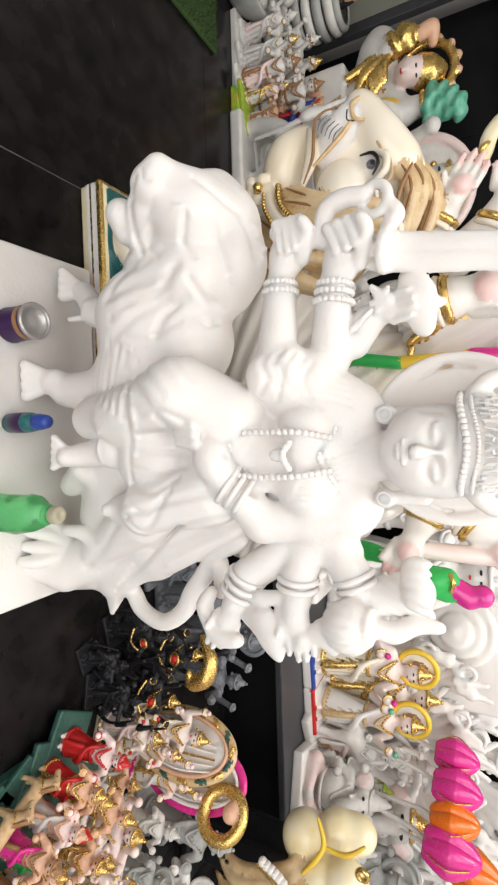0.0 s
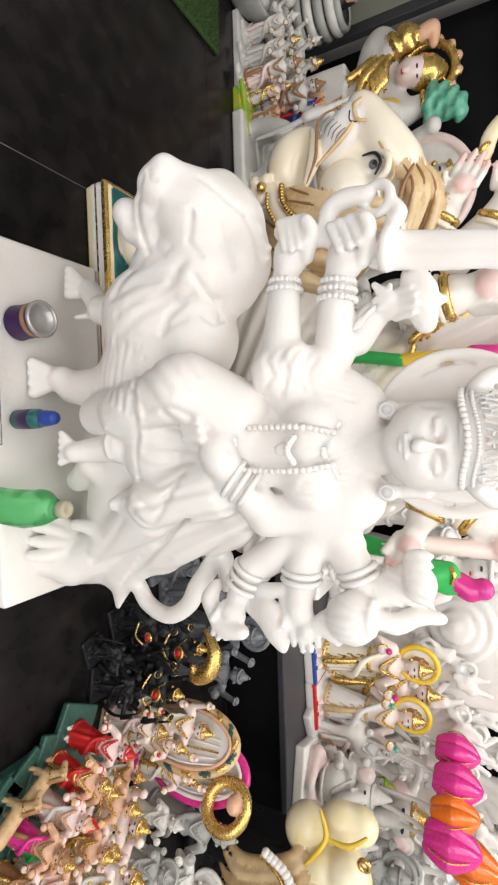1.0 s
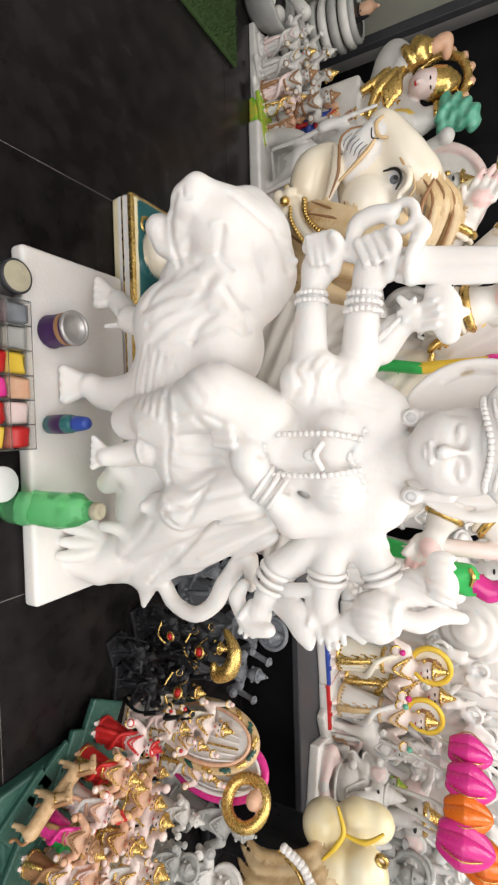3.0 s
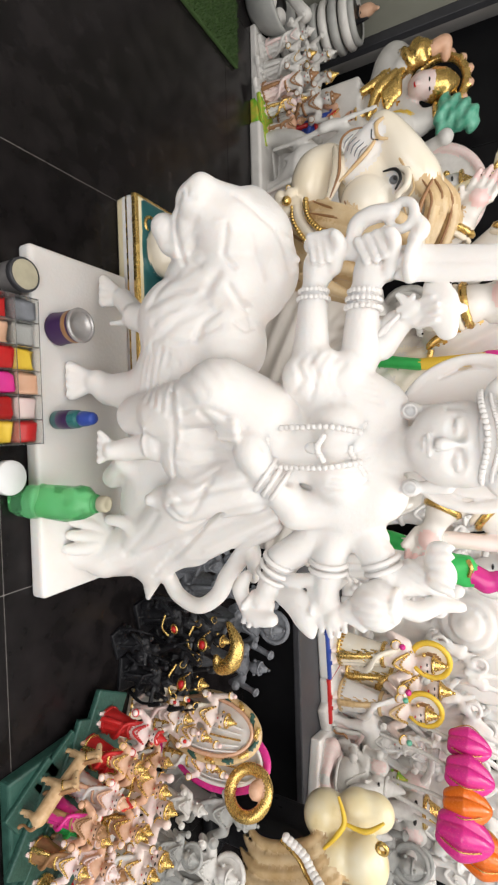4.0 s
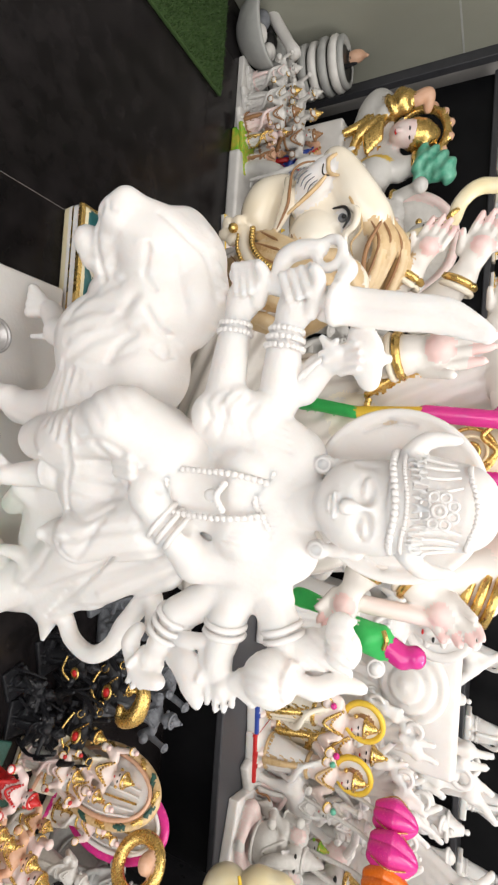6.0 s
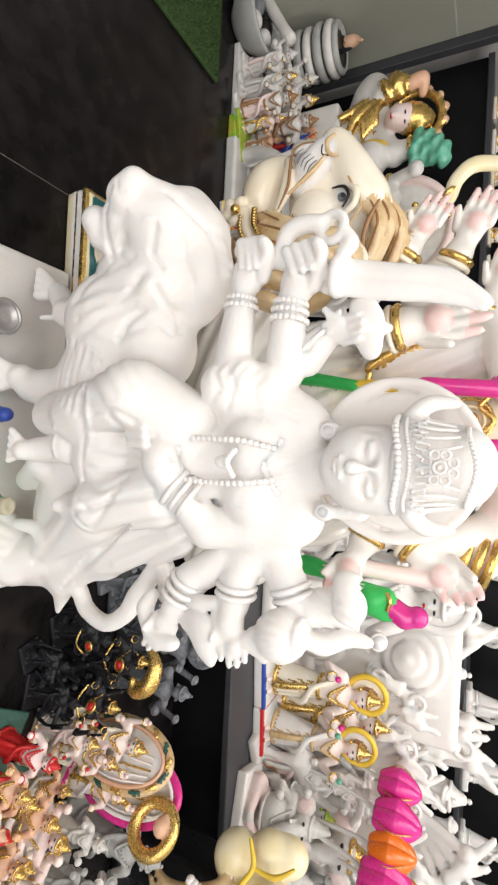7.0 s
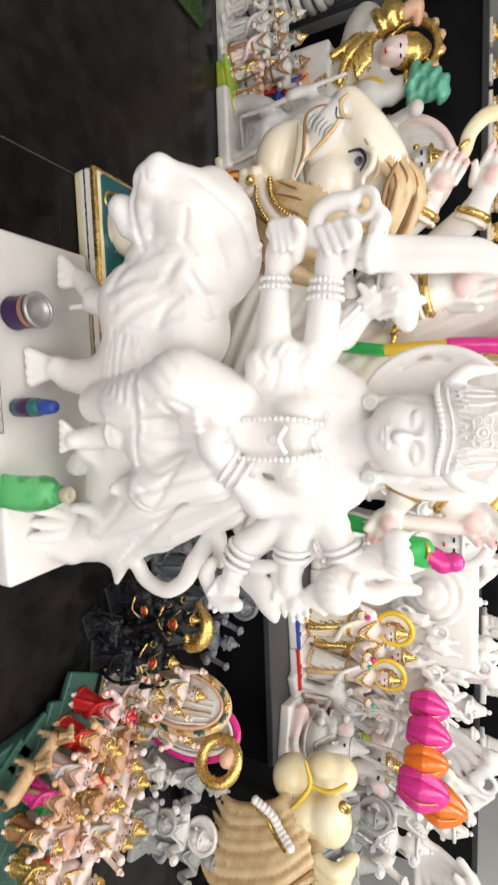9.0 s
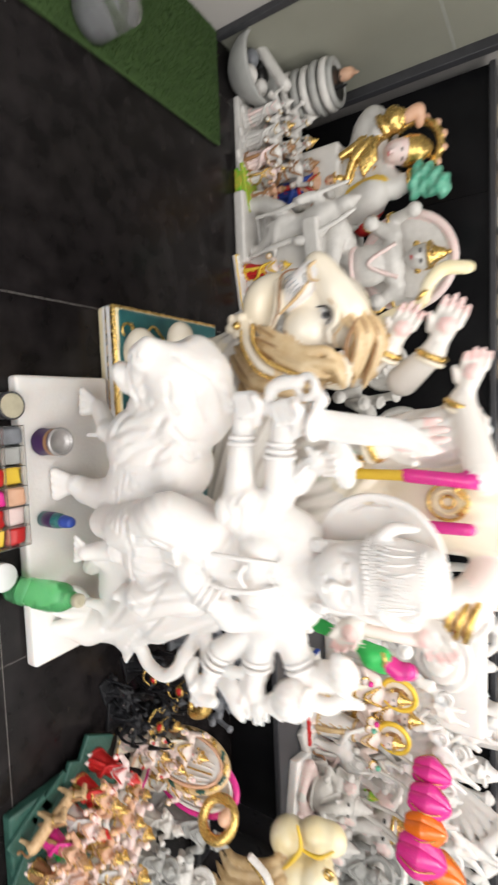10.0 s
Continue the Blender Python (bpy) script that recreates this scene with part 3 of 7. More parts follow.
    c.engrave([(0.010, 0.530, 0.241), (0.027, 0.530, 0.235), (0.045, 0.540, 0.232)], 0.0034, 0.0026)
    for i in range(7):
        a = i / 6
        c.engrave([(0.01 + 0.015 * i, 0.54, 0.43 - 0.012 * i), (-0.02 + 0.028 * i, 0.53, 0.375 - 0.008 * i), (-0.015 + 0.024 * i, 0.535, 0.325 - 0.005 * i)], 0.0039, 0.0036)
    for i in range(5):
        c.engrave([(-0.06 + 0.01 * i, 0.52, 0.425 - 0.022 * i), (-0.095 + 0.01 * i, 0.51, 0.40 - 0.022 * i), (-0.12 + 0.016 * i, 0.515, 0.36 - 0.02 * i)], 0.0046, 0.0019)
    c.engrave([(-0.014, 0.510, 0.374), (0.009, 0.520, 0.393), (0.040, 0.530, 0.408)], 0.0058, 0.0043)
    c.engrave([(0.126, 0.550, 0.284), (0.106, 0.550, 0.348), (0.090, 0.560, 0.418)], 0.0046, 0.0043)
    # hanging foot
    c.cap((0.036, 0.562, 0.225), (0.040, 0.555, 0.192), 0.022, 0.019, W, 0.006)
    c.cap((0.040, 0.555, 0.192), (0.042, 0.540, 0.172), 0.018, 0.016, W, 0.006)
    for i in range(5):
        c.cap((0.042, 0.545, 0.178), (0.012 + 0.0115 * i, 0.532, 0.154 - 0.001 * i), 0.0075, 0.0058, W, 0.003)
    # cloth hung over the flank
    c.cap((0.148, 0.640, 0.397), (0.192, 0.645, 0.254), 0.05, 0.062, W, 0.014, flat=((0, 1, 0.3), 1.8))
    c.cap((0.181, 0.645, 0.261), (0.255, 0.655, 0.140), 0.060, 0.05, W, 0.012, flat=((0, 1, 0.3), 1.9))
    c.cap((0.288, 0.660, 0.147), (0.337, 0.668, 0.129), 0.028, 0.007, W, 0.008, flat=((0, 1, 0.3), 1.5))
    c.cap((0.265, 0.655, 0.104), (0.288, 0.650, 0.050), 0.03, 0.014, W, 0.010)
    c.cap((0.140, 0.600, 0.269), (0.204, 0.620, 0.155), 0.045, 0.030, W, 0.012)
    c.engrave([(0.155, 0.600, 0.468), (0.185, 0.610, 0.403), (0.237, 0.630, 0.315)], 0.0058, 0.0061)
    c.engrave([(0.145, 0.600, 0.459), (0.175, 0.600, 0.390), (0.215, 0.620, 0.301)], 0.0069, -0.0043)
    c.engrave([(0.133, 0.590, 0.454), (0.161, 0.590, 0.377), (0.196, 0.610, 0.276)], 0.0058, 0.0043)
    c.engrave([(0.122, 0.580, 0.446), (0.136, 0.580, 0.375), (0.157, 0.590, 0.315)], 0.0058, 0.0035)
    c.engrave([(0.147, 0.580, 0.239), (0.187, 0.600, 0.195), (0.237, 0.620, 0.127)], 0.0058, 0.0035)
    c.engrave([(0.237, 0.630, 0.315), (0.247, 0.630, 0.245), (0.265, 0.640, 0.199)], 0.0046, 0.0026)
    # body
    c.cap((0.042, 0.625, 0.429), (0.047, 0.645, 0.528), 0.060, 0.068, W, 0.012)
    c.ball((0.047, 0.645, 0.562), (0.098, 0.05, 0.05), W, 0.016)
    c.ball((0.008, 0.600, 0.546), (0.040, 0.032, 0.038), W, 0.012)
    c.ball((0.084, 0.600, 0.544), (0.040, 0.032, 0.038), W, 0.012)
    c.beads([(0.011, 0.560, 0.461), (0.010, 0.557, 0.509), (0.011, 0.559, 0.551), (0.019, 0.583, 0.583)], 0.0045, W, 17, 0.002)
    c.beads([(0.066, 0.560, 0.459), (0.067, 0.557, 0.507), (0.065, 0.559, 0.549), (0.060, 0.583, 0.582)], 0.0045, W, 17, 0.002)
    c.ball((0.039, 0.556, 0.524), (0.009, 0.006, 0.012), W, 0.002)
    c.beads([(0.024, 0.558, 0.539), (0.039, 0.552, 0.532), (0.056, 0.558, 0.538)], 0.0045, W, 9)
    c.tube([(-0.003, 0.610, 0.590), (0.040, 0.595, 0.575), (0.088, 0.610, 0.588)], [0.003, 0.005, 0.003], W, 0.003)
    c.beads([(0.008, 0.600, 0.585), (0.041, 0.588, 0.567), (0.077, 0.600, 0.583)], 0.0045, W, 16, 0.001)
    c.ring((0.041, 0.620, 0.427), 0.078, 0.006, W, axis=(0, -0.1, 1))
    c.beads([(-0.008, 0.565, 0.455), (0.037, 0.550, 0.455), (0.088, 0.565, 0.451)], 0.006, W, 15, 0.001)
    for i in range(5):
        c.engrave([(-0.075, 0.60, 0.50 + 0.012 * i), (-0.045, 0.58, 0.51 + 0.016 * i), (-0.02, 0.58, 0.54 + 0.02 * i)], 0.0034, 0.0026)
    # shoulders under a pleated shawl
    c.cap((-0.011, 0.650, 0.590), (-0.041, 0.625, 0.521), 0.046, 0.042, W, 0.014)
    c.cap((0.110, 0.650, 0.587), (0.126, 0.635, 0.538), 0.046, 0.042, W, 0.014)
    for i in range(6):
        c.engrave([(-0.06 - 0.008 * i, 0.61, 0.60 + 0.004 * i), (-0.075 - 0.008 * i, 0.60, 0.565), (-0.06 - 0.013 * i, 0.60, 0.525)], 0.0032, 0.0029)
    # fine pleats of shawl, bodice and skirt
    for i in range(9):
        c.engrave([(-0.020 - 0.010 * i, 0.60, 0.610 - 0.003 * i), (-0.030 - 0.010 * i, 0.59, 0.580 - 0.004 * i), (-0.035 - 0.009 * i, 0.59, 0.545 - 0.004 * i)], 0.0024, 0.0034)
    for i in range(7):
        c.engrave([(0.035 + 0.009 * i, 0.60, 0.612 - 0.004 * i), (0.045 + 0.009 * i, 0.59, 0.585 - 0.005 * i), (0.050 + 0.008 * i, 0.59, 0.555 - 0.005 * i)], 0.0024, 0.003)
    for i in range(8):
        c.engrave([(-0.145 + 0.004 * i, 0.55, 0.215 + 0.012 * i), (-0.105 + 0.003 * i, 0.53, 0.212 + 0.012 * i), (-0.060 + 0.002 * i, 0.53, 0.205 + 0.012 * i)], 0.0026, 0.0016)
    for i in range(6):
        c.engrave([(0.10 + 0.012 * i, 0.60, 0.385 - 0.012 * i), (0.16 + 0.014 * i, 0.61, 0.320 - 0.014 * i), (0.21 + 0.014 * i, 0.63, 0.235 - 0.012 * i)], 0.0034, 0.0034)
    for i in range(5):
        c.engrave([(-0.30 + 0.05 * i, 0.58, 0.335 + 0.01 * i), (-0.28 + 0.05 * i, 0.58, 0.300), (-0.285 + 0.05 * i, 0.59, 0.265)], 0.005, 0.0022)
    # neck, head, face
    c.cap((0.047, 0.650, 0.592), (0.045, 0.640, 0.648), 0.036, 0.031, W, 0.010)
    c.engrave([(0.027, 0.610, 0.632), (0.043, 0.600, 0.631), (0.059, 0.610, 0.631)], 0.003, 0.0015)
    c.ball((0.039, 0.637, 0.707), (0.058, 0.057, 0.060), W, 0.008)
    c.ball((0.038, 0.618, 0.678), (0.051, 0.040, 0.038), W, 0.016)
    c.ball((0.037, 0.597, 0.656), (0.019, 0.014, 0.012), W, 0.014)
    c.tube([(0.036, 0.570, 0.686), (0.036, 0.574, 0.694), (0.036, 0.581, 0.713)], [0.0066, 0.0046, 0.0036], W, 0.005)
    c.ball((0.032, 0.578, 0.683), 0.0046, W, 0.003)
    c.ball((0.041, 0.578, 0.683), 0.0046, W, 0.003)
    for e in ((0.016, 0.585, 0.705), (0.058, 0.585, 0.704)):
        e = np.array(e)
        c.ball(e + np.array((0, -0.004, 0.0)), (0.018, 0.007, 0.009), cut=True, k=0.008)
        c.ball(e + np.array((0, 0.004, 0)), (0.0150, 0.0072, 0.0072), W, 0.002)
        c.engrave([e + np.array((-0.014, 0, 0)), e + np.array((0, -0.003, -0.003)), e + np.array((0.014, 0, 0))], 0.0018, 0.0022, 0.03)
        c.engrave([e + np.array((-0.015, 0, 0.002)), e + np.array((0, -0.003, 0.0075)), e + np.array((0.015, 0, 0.002))], 0.0018, 0.0018, 0.03)
        c.engrave([e + np.array((-0.018, 0, 0.011)), e + np.array((0, -0.003, 0.0155)), e + np.array((0.018, 0, 0.011))], 0.0024, -0.0016, 0.03)
    c.ball((0.036, 0.576, 0.672), (0.0165, 0.0065, 0.0040), W, 0.002)
    c.ball((0.036, 0.579, 0.667), (0.0125, 0.0065, 0.0046), W, 0.002)
    c.engrave([(0.025, 0.575, 0.670), (0.036, 0.570, 0.671), (0.047, 0.575, 0.670)], 0.0016, 0.002, 0.03)
    for i, e in ((-1, (-0.005, 0.635, 0.688)), (1, (0.095, 0.635, 0.686))):
        c.cap(e, (e[0] + i * 0.003, e[1], e[2] - 0.032), 0.0115, 0.009, W, 0.005)
        c.engrave([(e[0] + i * 0.003, e[1], e[2] + 0.006), (e[0] + i * 0.005, e[1], e[2] - 0.015)], 0.003, 0.003)
        c.ball((e[0] + i * 0.003, e[1] - 0.008, e[2] - 0.046), (0.013, 0.010, 0.014), W, 0.002)
        c.ring((e[0] + i * 0.003, e[1] - 0.014, e[2] - 0.046), 0.008, 0.003, W, 0.001, axis=(0, 1, 0))
    # crown: bead band, scrolls, dome and knob
    H0 = np.array((0.030, 0.636, 0.733))
    for i in range(1, 9):
        c.disc(H0 + np.array((0, 0.0015 * i, 0.008 * i)), 0.0600 - 0.0004 * i * i * 0.35, 0.012, W, 0.003, axis=(0, -0.12, 1), edge=0.005)
    c.ball(H0 + np.array((0, 0.012, 0.070)), (0.050, 0.049, 0.040), W, 0.004)
    for r, z, q, n in ((0.0595, -0.004, 0.0044, 27), (0.0590, 0.008, 0.0026, 44), (0.046, 0.076, 0.0030, 28)):
        for i in range(n):
            a = math.pi * (1 + i / (n - 1))
            c.ball(H0 + np.array((r * math.cos(a), r * math.sin(a), z + 0.010 * abs(math.sin(a)) ** 4)), q, W, 0.002)
    # fan of low slanting ribs round the band, then leafy arcs towards the dome
    for i in range(22):
        a = math.pi * (1 + (i + 0.5) / 22)
        lean = 0.07 if i < 11 else -0.07
        up = 0.010 * abs(math.sin(a)) ** 4
        c.cap(H0 + np.array((0.0595 * math.cos(a), 0.0595 * math.sin(a), 0.015 + up)), H0 + np.array((0.0585 * math.cos(a + lean), 0.0585 * math.sin(a + lean), 0.032 + up)), 0.0026, 0.0020, W, 0.002)
    for i in (-1, 1):
        for k in range(4):
            line = []
            for m in range(5):
                a = math.pi * 1.5 + i * (0.34 + 0.27 * k + 0.05 * m * m * 0.25)
                line.append(H0 + np.array(((0.0580 - 0.0024 * m) * math.cos(a), (0.0580 - 0.0024 * m) * math.sin(a), 0.037 + 0.0085 * m - 0.003 * k)))
            c.tube(line, [0.0020, 0.0022, 0.0022, 0.0020, 0.0016], W, 0.003)
    # rosette on the front
    c.ring(H0 + np.array((0, -0.0600, 0.050)), 0.0065, 0.0022, W, 0.002, axis=(0, 1, 0))
    c.ball(H0 + np.array((0, -0.0600, 0.050)), 0.0032, W, 0.001)
    for i in range(8):
        a = math.pi * (i + 0.5) / 4
        o = H0 + np.array((0.0150 * math.cos(a), -0.0575, 0.050 + 0.0150 * math.sin(a)))
        c.ring(o, 0.0048, 0.0019, W, 0.002, axis=(0, 1, 0))
    for i in (-1, 1):
        c.tube([H0 + np.array((0.056 * i, -0.01, 0.01)), H0 + np.array((0.075 * i, 0.0, 0.03)), H0 + np.array((0.076 * i, 0.005, 0.062))], [0.010, 0.009, 0.004], W, 0.005)
    # halo: a rim, with narrow openings between it and the head
    c.disc((0.027, 0.70, 0.716), 0.110, 0.014, W, 0.004)
    c.ring((0.027, 0.696, 0.716), 0.109, 0.006, W, 0.004, axis=(0, 1, 0))
    for i in (-1, 1):
        c.tube([(0.027 + 0.082 * i, 0.695, 0.672), (0.027 + 0.096 * i, 0.695, 0.705), (0.027 + 0.092 * i, 0.695, 0.740)], [0.002, 0.0045, 0.002], None, 0.002, cut=True)
        c.tube([(0.027 + 0.082 * i, 0.705, 0.672), (0.027 + 0.096 * i, 0.705, 0.705), (0.027 + 0.092 * i, 0.705, 0.740)], [0.002, 0.0045, 0.002], None, 0.002, cut=True)
    # sword-side arms: shoulder, puffed sleeve, two forearms with bracelets
    c.cap((-0.031, 0.640, 0.569), (-0.059, 0.600, 0.511), 0.040, 0.036, W, 0.012)
    c.ball((-0.063, 0.590, 0.499), (0.032, 0.032, 0.030), W, 0.006)
    c.ball((-0.070, 0.600, 0.524), (0.036, 0.034, 0.030), W, 0.006)
    c.ball((-0.065, 0.620, 0.553), (0.034, 0.034, 0.032), W, 0.008)
    c.engrave([(-0.077, 0.570, 0.497), (-0.057, 0.565, 0.507), (-0.040, 0.570, 0.496)], 0.0034, 0.0035)
    c.engrave([(-0.082, 0.570, 0.521), (-0.056, 0.570, 0.527), (-0.032, 0.580, 0.515)], 0.0034, 0.0035)
    for i in range(5):
        c.engrave([(-0.10 + 0.006 * i, 0.60, 0.50 + 0.014 * i), (-0.08 + 0.006 * i, 0.59, 0.49 + 0.014 * i), (-0.055 + 0.006 * i, 0.60, 0.495 + 0.014 * i)], 0.0032, 0.0026)
    c.cap((-0.090, 0.600, 0.507), (-0.179, 0.610, 0.510), 0.027, 0.021, W, 0.006)
    c.cap((-0.179, 0.610, 0.510), (-0.229, 0.612, 0.514), 0.018, 0.016, W, 0.005)
    c.cap((-0.088, 0.635, 0.570), (-0.169, 0.615, 0.582), 0.028, 0.022, W, 0.006)
    c.cap((-0.169, 0.615, 0.582), (-0.213, 0.610, 0.593), 0.019, 0.017, W, 0.005)
    # bracelets of small beads
    for o, w, r in (((-0.187, 0.611, 0.510), (1, 0, -0.05), 0.0195), ((-0.176, 0.611, 0.5095), (1, 0, -0.05), 0.0215), ((-0.176, 0.614, 0.584), (1, 0, -0.1), 0.0205), ((-0.165, 0.614, 0.583), (1, 0, -0.1), 0.0225), ((-0.154, 0.615, 0.582), (1, 0, -0.1), 0.0238)):
        w = unit(w)
        u = unit(np.cross(w, (0, 0.2, 1)))
        v = np.cross(w, u)
        for i in range(20):
            a = 2 * math.pi * i / 20
            c.ball(np.array(o) + r * (math.cos(a) * u + math.sin(a) * v), 0.0042, W, 0.002)
    # fists closed on the hilt
    for palm, knuckle, along, lean in (((-0.220, 0.612, 0.521), (-0.255, 0.598, 0.514), (-0.255, 0.598, 0.545), (-0.222, 0.590, 0.520)), ((-0.201, 0.610, 0.596), (-0.235, 0.596, 0.583), (-0.242, 0.596, 0.620), (-0.207, 0.588, 0.596))):
        palm, k0, k1 = np.array(palm), np.array(knuckle), np.array(along)
        down = np.array(lean) - k0
        c.ball(palm, (0.026, 0.018, 0.024), W, 0.008)
        for i in range(4):
            o = k0 + (k1 - k0) * i / 3
            f = (0.92, 1.0, 0.95, 0.8)[i]
            c.cap(o + np.array((0, 0.012, 0)), o + np.array((-0.004, -0.004, 0)), 0.0070, 0.0074, W, 0.003)
            c.cap(o + np.array((-0.004, -0.004, 0)), o + down * f, 0.0068, 0.0056, W, 0.002)
        c.tube([palm + np.array((0.006, -0.004, 0.022)), k1 + np.array((0.014, -0.006, 0.012)), k1 + np.array((0.0, -0.012, 0.006))], [0.010, 0.008, 0.006], W, 0.003)
    # sword: curled pommel, hilt, round guard, curved blade
    c.tube([(-0.241, 0.605, 0.570), (-0.267, 0.605, 0.578), (-0.276, 0.605, 0.599), (-0.275, 0.606, 0.626)], [0.009, 0.011, 0.0115, 0.010], W, 0.003)
    c.ring((-0.267, 0.606, 0.638), 0.0175, 0.0065, W, 0.003, axis=(0, 1, 0.2))
    c.tube([(-0.262, 0.607, 0.653), (-0.245, 0.608, 0.663), (-0.234, 0.610, 0.652)], [0.007, 0.010, 0.008], W, 0.003)
    c.cap((-0.253, 0.606, 0.510), (-0.206, 0.612, 0.647), 0.0115, 0.012, W, 0.003)
    c.disc((-0.207, 0.613, 0.649), 0.029, 0.014, W, 0.005, axis=(0.2, 0, 1), edge=0.006)
    c.tube([(-0.209, 0.620, 0.637), (-0.198, 0.630, 0.711), (-0.190, 0.640, 0.772), (-0.166, 0.645, 0.819)], [0.024, 0.023, 0.021, 0.009], W, 0.003, flat=((0, 1, 0), 3.0))
    c.engrave([(-0.207, 0.600, 0.651), (-0.199, 0.610, 0.714), (-0.191, 0.620, 0.774), (-0.168, 0.630, 0.814)], 0.0034, 0.0026)
    # third hand with an axe
    c.cap((-0.107, 0.650, 0.596), (-0.132, 0.645, 0.620), 0.024, 0.020, W, 0.006)
    c.ring((-0.129, 0.645, 0.617), 0.0235, 0.0038, W, 0.001, axis=(0.6, 0, 0.6))
    c.ring((-0.124, 0.646, 0.609), 0.0235, 0.0038, W, 0.001, axis=(0.6, 0, 0.6))
    c.hand((-0.136, 0.645, 0.624), (-0.139, 0.637, 0.646), 0.038, W, curl=(0.1, -1, 0), side=(1, 0, 0.2), grip=0.2)
    for i in range(4):
        c.cap((-0.149, 0.630, 0.647), (-0.168 + 0.010 * i, 0.627, 0.628 + 0.006 * (i % 2)), 0.008, 0.005, W, 0.003)
    c.tube([(-0.182, 0.637, 0.672), (-0.151, 0.633, 0.681), (-0.113, 0.637, 0.689)], [0.010, 0.023, 0.012], W, 0.003, flat=((0, 1, 0), 2.2))
    c.cap((-0.141, 0.637, 0.686), (-0.142, 0.640, 0.709), 0.015, 0.006, W, 0.004)
    c.cap((-0.138, 0.635, 0.652), (-0.145, 0.636, 0.683), 0.009, 0.009, W, 0.003)
    # near arm, its fist on the lap
    c.cap((0.118, 0.640, 0.582), (0.134, 0.605, 0.480), 0.036, 0.031, W, 0.007)
    c.cap((0.130, 0.600, 0.478), (0.081, 0.565, 0.447), 0.029, 0.023, W, 0.008)
    for v in range(3):
        c.ring(((0.079, 0.562, 0.446)[0] + 0.007 * v, 0.562 + 0.006 * v, (0.079, 0.562, 0.448)[2] + 0.009 * v), 0.0265, 0.0038, W, 0.001, axis=(0.55, 0.3, 0.7))
    c.cap((0.074, 0.558, 0.445), (0.052, 0.545, 0.440), 0.022, 0.024, W, 0.006)
    c.ball((0.041, 0.543, 0.435), (0.030, 0.024, 0.026), W, 0.006)
    for v in (0, 1, 2, 3):
        c.cap((-0.014 + 0.0115 * v, 0.530, 0.385 + 0.003 * v), (-0.012 + 0.0115 * v, 0.524, 0.418 + 0.002 * v), 0.0068, 0.0074, W, 0.002)
    c.ball((0.037, 0.535, 0.462), 0.007, cut=True, k=0.004)
    # opening between that arm and the waist
    for j in range(9):
        c.cap((0.087, 0.545 + 0.028 * j, 0.494 - 0.015 * j), (0.103, 0.545 + 0.028 * j, 0.538 - 0.015 * j), 0.009, 0.004, cut=True, k=0.003)
    # fan of arms on the other side
    c.cap((0.132, 0.655, 0.565), (0.166, 0.650, 0.532), 0.040, 0.038, W, 0.010)
    c.cap((0.170, 0.645, 0.512), (0.217, 0.620, 0.445), 0.029, 0.025, W, 0.008)
    c.cap((0.217, 0.620, 0.445), (0.257, 0.605, 0.428), 0.023, 0.018, W, 0.006)
    c.cap((0.173, 0.645, 0.525), (0.214, 0.625, 0.519), 0.029, 0.025, W, 0.008)
    c.cap((0.214, 0.625, 0.519), (0.259, 0.605, 0.521), 0.025, 0.020, W, 0.006)
    c.cap((0.164, 0.655, 0.564), (0.207, 0.645, 0.590), 0.031, 0.027, W, 0.008)
    c.cap((0.207, 0.645, 0.590), (0.247, 0.640, 0.607), 0.026, 0.022, W, 0.006)
    for q, ax in (((0.219, 0.618, 0.443), (1, 0, -0.5)), ((0.230, 0.613, 0.439), (1, 0, -0.5)), ((0.241, 0.610, 0.434), (1, 0, -0.5)), ((0.215, 0.622, 0.520), (1, 0, -0.1)), ((0.225, 0.618, 0.521), (1, 0, -0.1)), ((0.210, 0.643, 0.593), (1, 0, 0.4)), ((0.221, 0.642, 0.597), (1, 0, 0.4))):
        c.ring(q, 0.0262, 0.0042, W, 0.004, axis=ax)
    c.hand((0.257, 0.605, 0.428), (0.282, 0.600, 0.418), 0.042, W, curl=(0, -1, 0.3), side=(0, 0.1, 1), grip=0.22)
    c.hand((0.257, 0.605, 0.522), (0.272, 0.600, 0.527), 0.042, W, curl=(0, -1, 0.3), side=(0, 0.1, 1), grip=0.22)
    # open flower and scarf held on that side
    c.cap((0.238, 0.650, 0.608), (0.226, 0.660, 0.666), 0.028, 0.029, W, 0.008)
    for i in range(6):
        a = -0.9 + 0.36 * i
        c.tube([(0.225, 0.650, 0.661), (0.205 + 0.030 * math.sin(a), 0.632 - 0.012 * math.cos(a), 0.672), (0.207 + 0.040 * math.sin(a), 0.632 - 0.02 * math.cos(a), 0.694)], [0.010, 0.0115, 0.003], W, 0.002)
    for i in range(6):
        c.engrave([(0.17 + 0.012 * i, 0.63, 0.60 + 0.003 * i), (0.20 + 0.012 * i, 0.63, 0.64), (0.215 + 0.014 * i, 0.63, 0.68)], 0.0037, 0.0033)
    c.tube([(0.267, 0.630, 0.616), (0.274, 0.635, 0.645), (0.263, 0.645, 0.672), (0.264, 0.650, 0.702)], [0.010, 0.013, 0.011, 0.006], W, 0.004)
    # mace with a ribbed round head
    c.ball((0.265, 0.610, 0.593), (0.036, 0.034, 0.036), W, 0.004)
    for i in range(7):
        a = -1.2 + 0.4 * i
        o = np.array((0.265, 0.610, 0.593))
